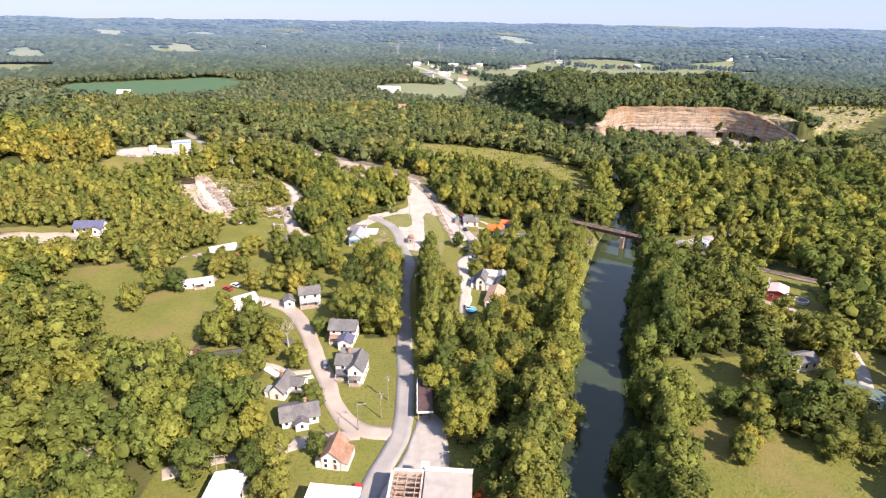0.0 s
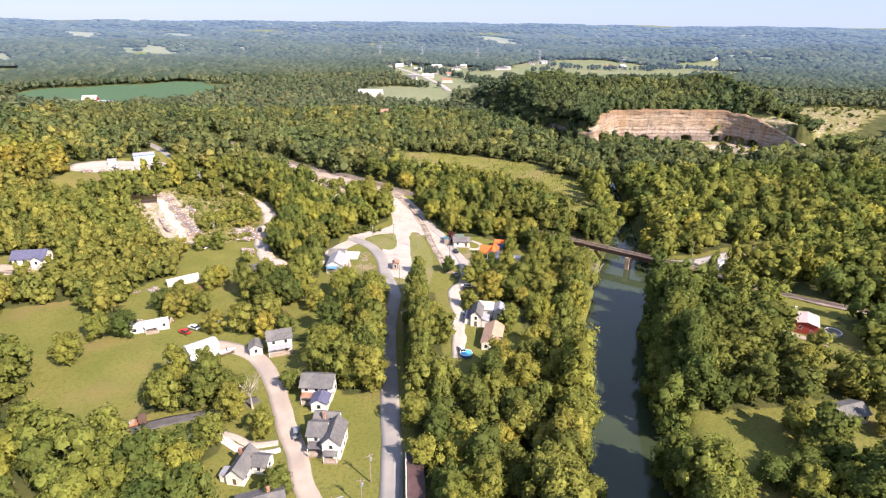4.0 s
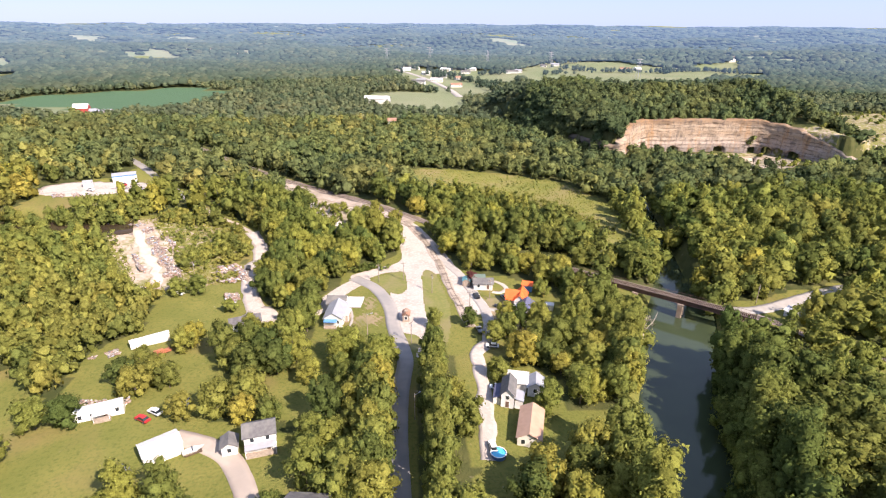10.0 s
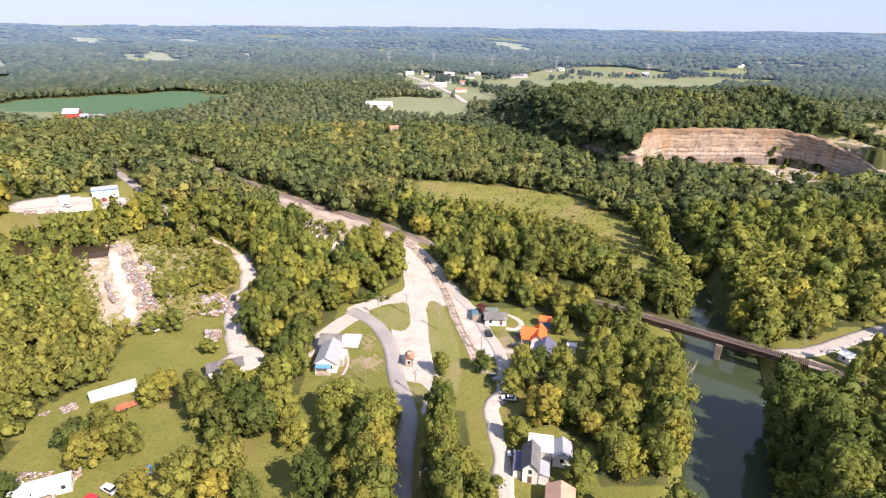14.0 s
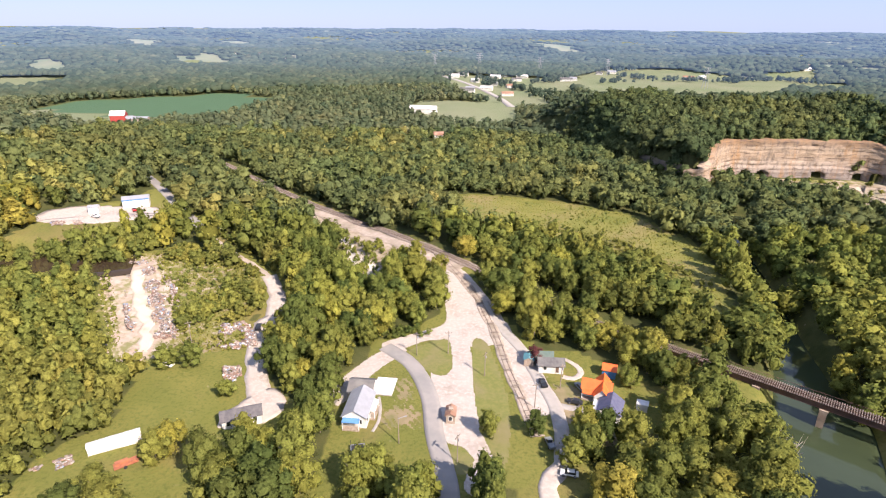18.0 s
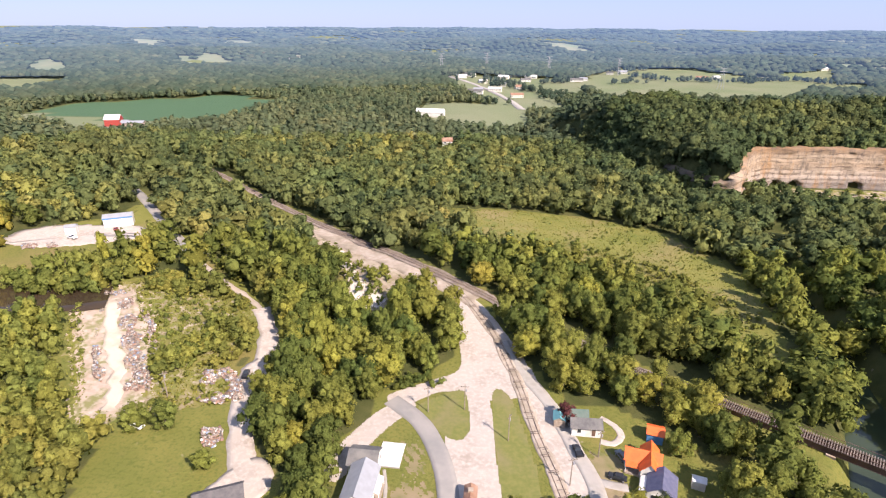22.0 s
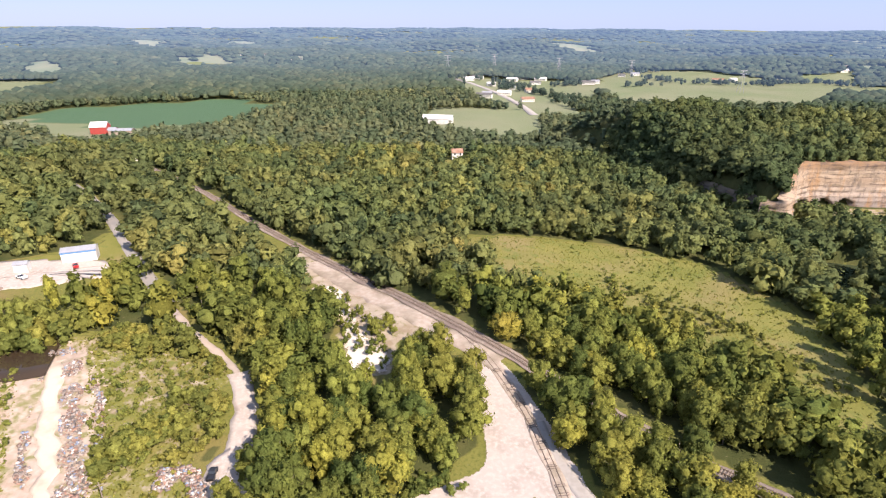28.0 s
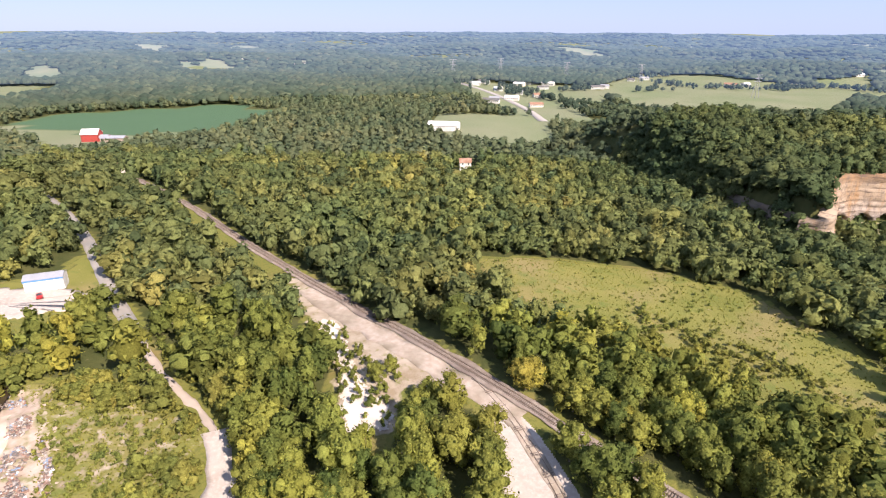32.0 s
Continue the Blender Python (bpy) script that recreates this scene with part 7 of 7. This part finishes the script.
def scrap_material():
    m = bpy.data.materials.new("mixed_scrap")
    m.use_nodes = True
    nt = m.node_tree
    b = nt.nodes["Principled BSDF"]
    b.inputs["Roughness"].default_value = 0.8
    g = nt.nodes.new("ShaderNodeNewGeometry")
    ramp = nt.nodes.new("ShaderNodeValToRGB")
    ramp.color_ramp.interpolation = "CONSTANT"
    e = ramp.color_ramp.elements
    e[0].position, e[0].color = 0.0, (0.36, 0.32, 0.28, 1)
    e[1].position, e[1].color = 0.93, (0.56, 0.54, 0.51, 1)
    for pos, c in ((0.14, (0.25, 0.2, 0.16)), (0.34, (0.2, 0.125, 0.095)), (0.52, (0.3, 0.25, 0.215)), (0.64, (0.13, 0.11, 0.1)), (0.76, (0.3, 0.18, 0.13)), (0.87, (0.2, 0.25, 0.33))):
        k = e.new(pos)
        k.color = (*c, 1)
    nt.links.new(g.outputs["Random Per Island"], ramp.inputs[0])
    nt.links.new(ramp.outputs[0], b.inputs["Base Color"])
    return m


M_SCRAP = scrap_material()
rubble("rubble", [(-134, 356), (-130, 360), (-120, 350), (-103, 335), (-93, 316), (-88, 302), (-96, 300), (-106, 305), (-114, 318), (-124, 338)], 1900, 0.25, 1.15, M_SCRAP, "scattered rubble and scrap on bare ground", 5, 0.8)
rubble("rubble", [(-78, 313), (-66, 313), (-61, 301), (-66, 298), (-73, 299)], 900, 0.3, 1.3, M_SCRAP, "heap of pale scrap and household junk", 6, 1.2)
rubble("rubble", [(-67, 288), (-62, 289), (-59.5, 283), (-64, 281)], 220, 0.3, 1.1, M_SCRAP, "small heap of pale scrap", 7, 0.8)
rubble("rubble", [(-46, 225), (-47, 231), (-42, 231), (-41, 226)], 160, 0.2, 0.9, M_SCRAP, "pile of junk by the tree", 8, 0.6)
rubble("rubble", [(-96, 243), (-88, 249), (-86, 246), (-94, 240)], 140, 0.3, 1.0, M_SCRAP, "line of clutter at the wood's edge", 9, 0.4)
rubble("rubble", [(-86, 214), (-86, 222), (-74, 224), (-72, 221), (-82, 217)], 160, 0.3, 1.2, M_SCRAP, "clutter behind the mobile home", 10, 0.4)
rubble("rubble", [(-180, 380), (-168, 384), (-166, 380), (-178, 376)], 120, 0.4, 1.4, M_SCRAP, "rusty scrap at the yard's edge", 11, 0.4)


def bushes(name, polys, count, lo, hi, lib, label, seed, patchy=0.0, mat=None):
    rng = np.random.default_rng(seed)
    X, Y = [], []
    for poly in polys:
        px, py = np.array([p[0] for p in poly]), np.array([p[1] for p in poly])
        xs, ys = rng.uniform(px.min(), px.max(), count * 5), rng.uniform(py.min(), py.max(), count * 5)
        # more of them where one already stands
        k = max(3, int(count * (0.55 - 0.4 * max(patchy, 0))))
        reach = 0.045 * math.hypot(np.ptp(px), np.ptp(py))
        cx, cy = rng.uniform(px.min(), px.max(), k), rng.uniform(py.min(), py.max(), k)
        pick, loose = rng.integers(0, k, len(xs)), rng.uniform(size=len(xs)) < 0.3
        xs = np.where(loose, xs, cx[pick] + rng.normal(size=len(xs)) * reach)
        ys = np.where(loose, ys, cy[pick] + rng.normal(size=len(xs)) * reach)
        ok = inside(poly, xs, ys)
        for line, gap in KEEP_OFF:
            d, _ = along([(*p[:2], 0) for p in line], xs, ys)
            ok &= d > gap * 0.75
        ok &= along(DUMP_TRACK, xs, ys)[0] > 8.5
        X.append(xs[ok][:count])
        Y.append(ys[ok][:count])
    X, Y = np.concatenate(X), np.concatenate(Y)
    w = rng.uniform(lo, hi, len(X))
    return joined_trees(name, X, Y, w * rng.uniform(1.3, 2.2, len(X)), w, lib, label, mat)


CEDAR_LIB = [crown(421 + k, 6, 70, 0.15, False, "cone") for k in range(4)]
BUSH_LIB = [crown(401 + k, 4, 46, 0.26, False) for k in range(6)]
bushes("field_scrub", [ROUGH["hill_field"]], 300, 0.25, 0.8, BUSH_LIB, "low scrub in the rough pasture", 21, 0.9, mat=M_YOUNG)
bushes("field_scrub", [[(40, 412), (62, 404), (90, 370), (102, 340), (112, 350), (104, 380), (80, 414), (52, 430)]], 170, 0.5, 1.7, BUSH_LIB, "blackberry and saplings on the lower pasture", 29, 0.2, mat=M_YOUNG)
bushes("dump_scrub", [[(-80, 340), (-70, 340), (-67, 326), (-72, 314), (-82, 316), (-86, 330)], [(-92, 322), (-84, 322), (-82, 312), (-90, 306)], [(-112, 366), (-96, 358), (-100, 350), (-118, 358)]], 38, 1.6, 3.3, MID_LIB, "young yellow-green saplings round the rubble", 22, -0.5, mat=M_YOUNG)
bushes("dump_weeds", [ROUGH["dump_ground"]], 420, 0.35, 1.2, BUSH_LIB, "knee-high weeds over the dump", 25, 0.4, mat=M_YOUNG)
bushes("sand_scrub", [[(-64, 402), (-54, 408), (-26, 372), (-24, 352), (-42, 350), (-48, 384)]], 75, 0.8, 1.7, CEDAR_LIB, "small cedars and scrub on the sand", 23, 0.1)
bushes("hedge_scrub", [[(24, 330), (30, 330), (34, 345), (22, 345)], [(-30, 306), (-4, 311), (-4, 316), (-30, 314)]], 40, 0.8, 1.8, BUSH_LIB, "scrubby wood edge", 24, -0.4)


bushes("lane_scrub", [[(-114, 386), (-106, 388), (-70, 354), (-78, 346)]], 90, 0.8, 2.2, BUSH_LIB, "weeds and saplings closing in on the old lane", 26, -0.6)
bushes("quarry_scrub", [[(200, 530), (210, 546), (340, 528), (366, 500), (330, 470), (240, 470)]], 60, 1.0, 3.0, BUSH_LIB, "scrub on the quarry spoil", 27, -0.2)
bushes("bench_scrub", [ROUGH["quarry_bench"]], 90, 1.0, 2.8, BUSH_LIB, "scrub on the brown quarry bench", 28, -0.2)


def hedge(line, width, count, lo, hi, label, seed):
    """Trees strung along a line, thicker in some stretches."""
    rng = np.random.default_rng(seed)
    c = spline(line, 4.0)
    k = (rng.beta(0.9, 0.9, count) * (len(c) - 1)).astype(int)
    xy = c[k] + rng.normal(size=(count, 2)) * width / 2
    w = rng.uniform(lo, hi, count)
    # far hedges also use the leaves with haze painted in
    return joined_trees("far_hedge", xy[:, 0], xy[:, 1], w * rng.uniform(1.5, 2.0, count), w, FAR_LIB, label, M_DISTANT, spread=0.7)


for seed, (line, width, count) in enumerate([([(28, 912), (40, 918), (50, 913)], 14, 16), ([(-30, 985), (-13, 951), (9, 922)], 26, 34), ([(104, 1120), (120, 1073), (136, 1009), (143, 938)], 22, 60),
                                             ([(160, 1010), (189, 979), (232, 940), (263, 904)], 22, 60), ([(360, 1385), (380, 1300), (443, 1262), (520, 1250), (560, 1290)], 26, 90), ([(279, 1216), (315, 1220)], 14, 16),
                                             ([(160, 1200), (190, 1240), (225, 1290)], 20, 36), ([(660, 1330), (680, 1280), (690, 1220)], 16, 26), ([(560, 1330), (600, 1300), (640, 1320)], 18, 26),
                                             ([(-60, 1010), (-50, 1100), (-30, 1200), (-10, 1280)], 40, 90), ([(60, 1130), (78, 1180), (60, 1240)], 30, 40), ([(240, 1440), (330, 1480), (420, 1510)], 24, 50)]):
    hedge(line, width, count, 4.2, 7.2, "hedgerow trees between the far pastures", 60 + seed)


def grass_tufts(name, polys, count, size, label, seed):
    """Short tufts of three blades each, thinly spread."""
    rng = np.random.default_rng(seed)
    V, F = [], []
    for poly in polys:
        px, py = np.array([p[0] for p in poly]), np.array([p[1] for p in poly])
        xs, ys = rng.uniform(px.min(), px.max(), count * 3), rng.uniform(py.min(), py.max(), count * 3)
        ok = inside(poly, xs, ys) & (along(DUMP_TRACK, xs, ys)[0] > 8)
        xs, ys = xs[ok][:count], ys[ok][:count]
        zs = height(xs, ys)
        for x, y, z in zip(xs, ys, zs):
            for b in range(2):
                a, s = rng.uniform(0, 6.28), size * rng.uniform(0.6, 1.4)
                k = len(V)
                V += [(x - s * math.cos(a), y - s * math.sin(a), z - 0.05), (x + s * math.cos(a), y + s * math.sin(a), z - 0.05), (x + rng.uniform(-s, s), y + rng.uniform(-s, s), z + s * 1.3)]
                F.append((k, k + 1, k + 2))
    me = mesh_from(name, V, F, M_WOODS)
    at = me.attributes.new("tint", "FLOAT", "FACE")
    at.data.foreach_set("value", rng.uniform(0.6, 1.0, len(F)).astype(np.float32))
    tagged(new(name, me), label, "grass", kind="stuff")


grass_tufts("field_grass", [ROUGH["hill_field"]], 2600, 0.3, "tall rough pasture grass", 31)
grass_tufts("dump_grass", [ROUGH["dump_ground"]], 2500, 0.3, "weeds among the rubble", 32)


# ---------------------------------------------------------------- far pylons
def pylon(x, y, tall=34.0):
    p = thing("pylon", x, y, hz(x, y), 20, "grey lattice power pylon", "pylon", "far pylons")
    bm = bmesh.new()
    for sx in (-1, 1):
        for sy in (-1, 1):
            for k in range(5):
                z0, z1 = tall * k / 5, tall * (k + 1) / 5
                r0, r1 = 3.6 * (1 - 0.17 * k), 3.6 * (1 - 0.17 * (k + 1))
                q = [bm.verts.new((sx * r + dx, sy * r + dy, z)) for r, z in ((r0, z0), (r1, z1)) for dx, dy in ((-0.2, -0.2), (0.2, -0.2), (0.2, 0.2), (-0.2, 0.2))]
                for f in ((0, 1, 5, 4), (1, 2, 6, 5), (2, 3, 7, 6), (3, 0, 4, 7)):
                    bm.faces.new([q[i] for i in f])
    part("mast", bm, M_ROOF_SILVER, p)
    for z in (tall * 0.72, tall * 0.86, tall):
        part("arm", boxed(-7, 7, -0.25, 0.25, z - 0.3, z + 0.3), M_ROOF_SILVER, p)


for x, y in ((-40, 1420), (60, 1480), (190, 1420), (330, 1390), (430, 1130)):
    pylon(x, y)
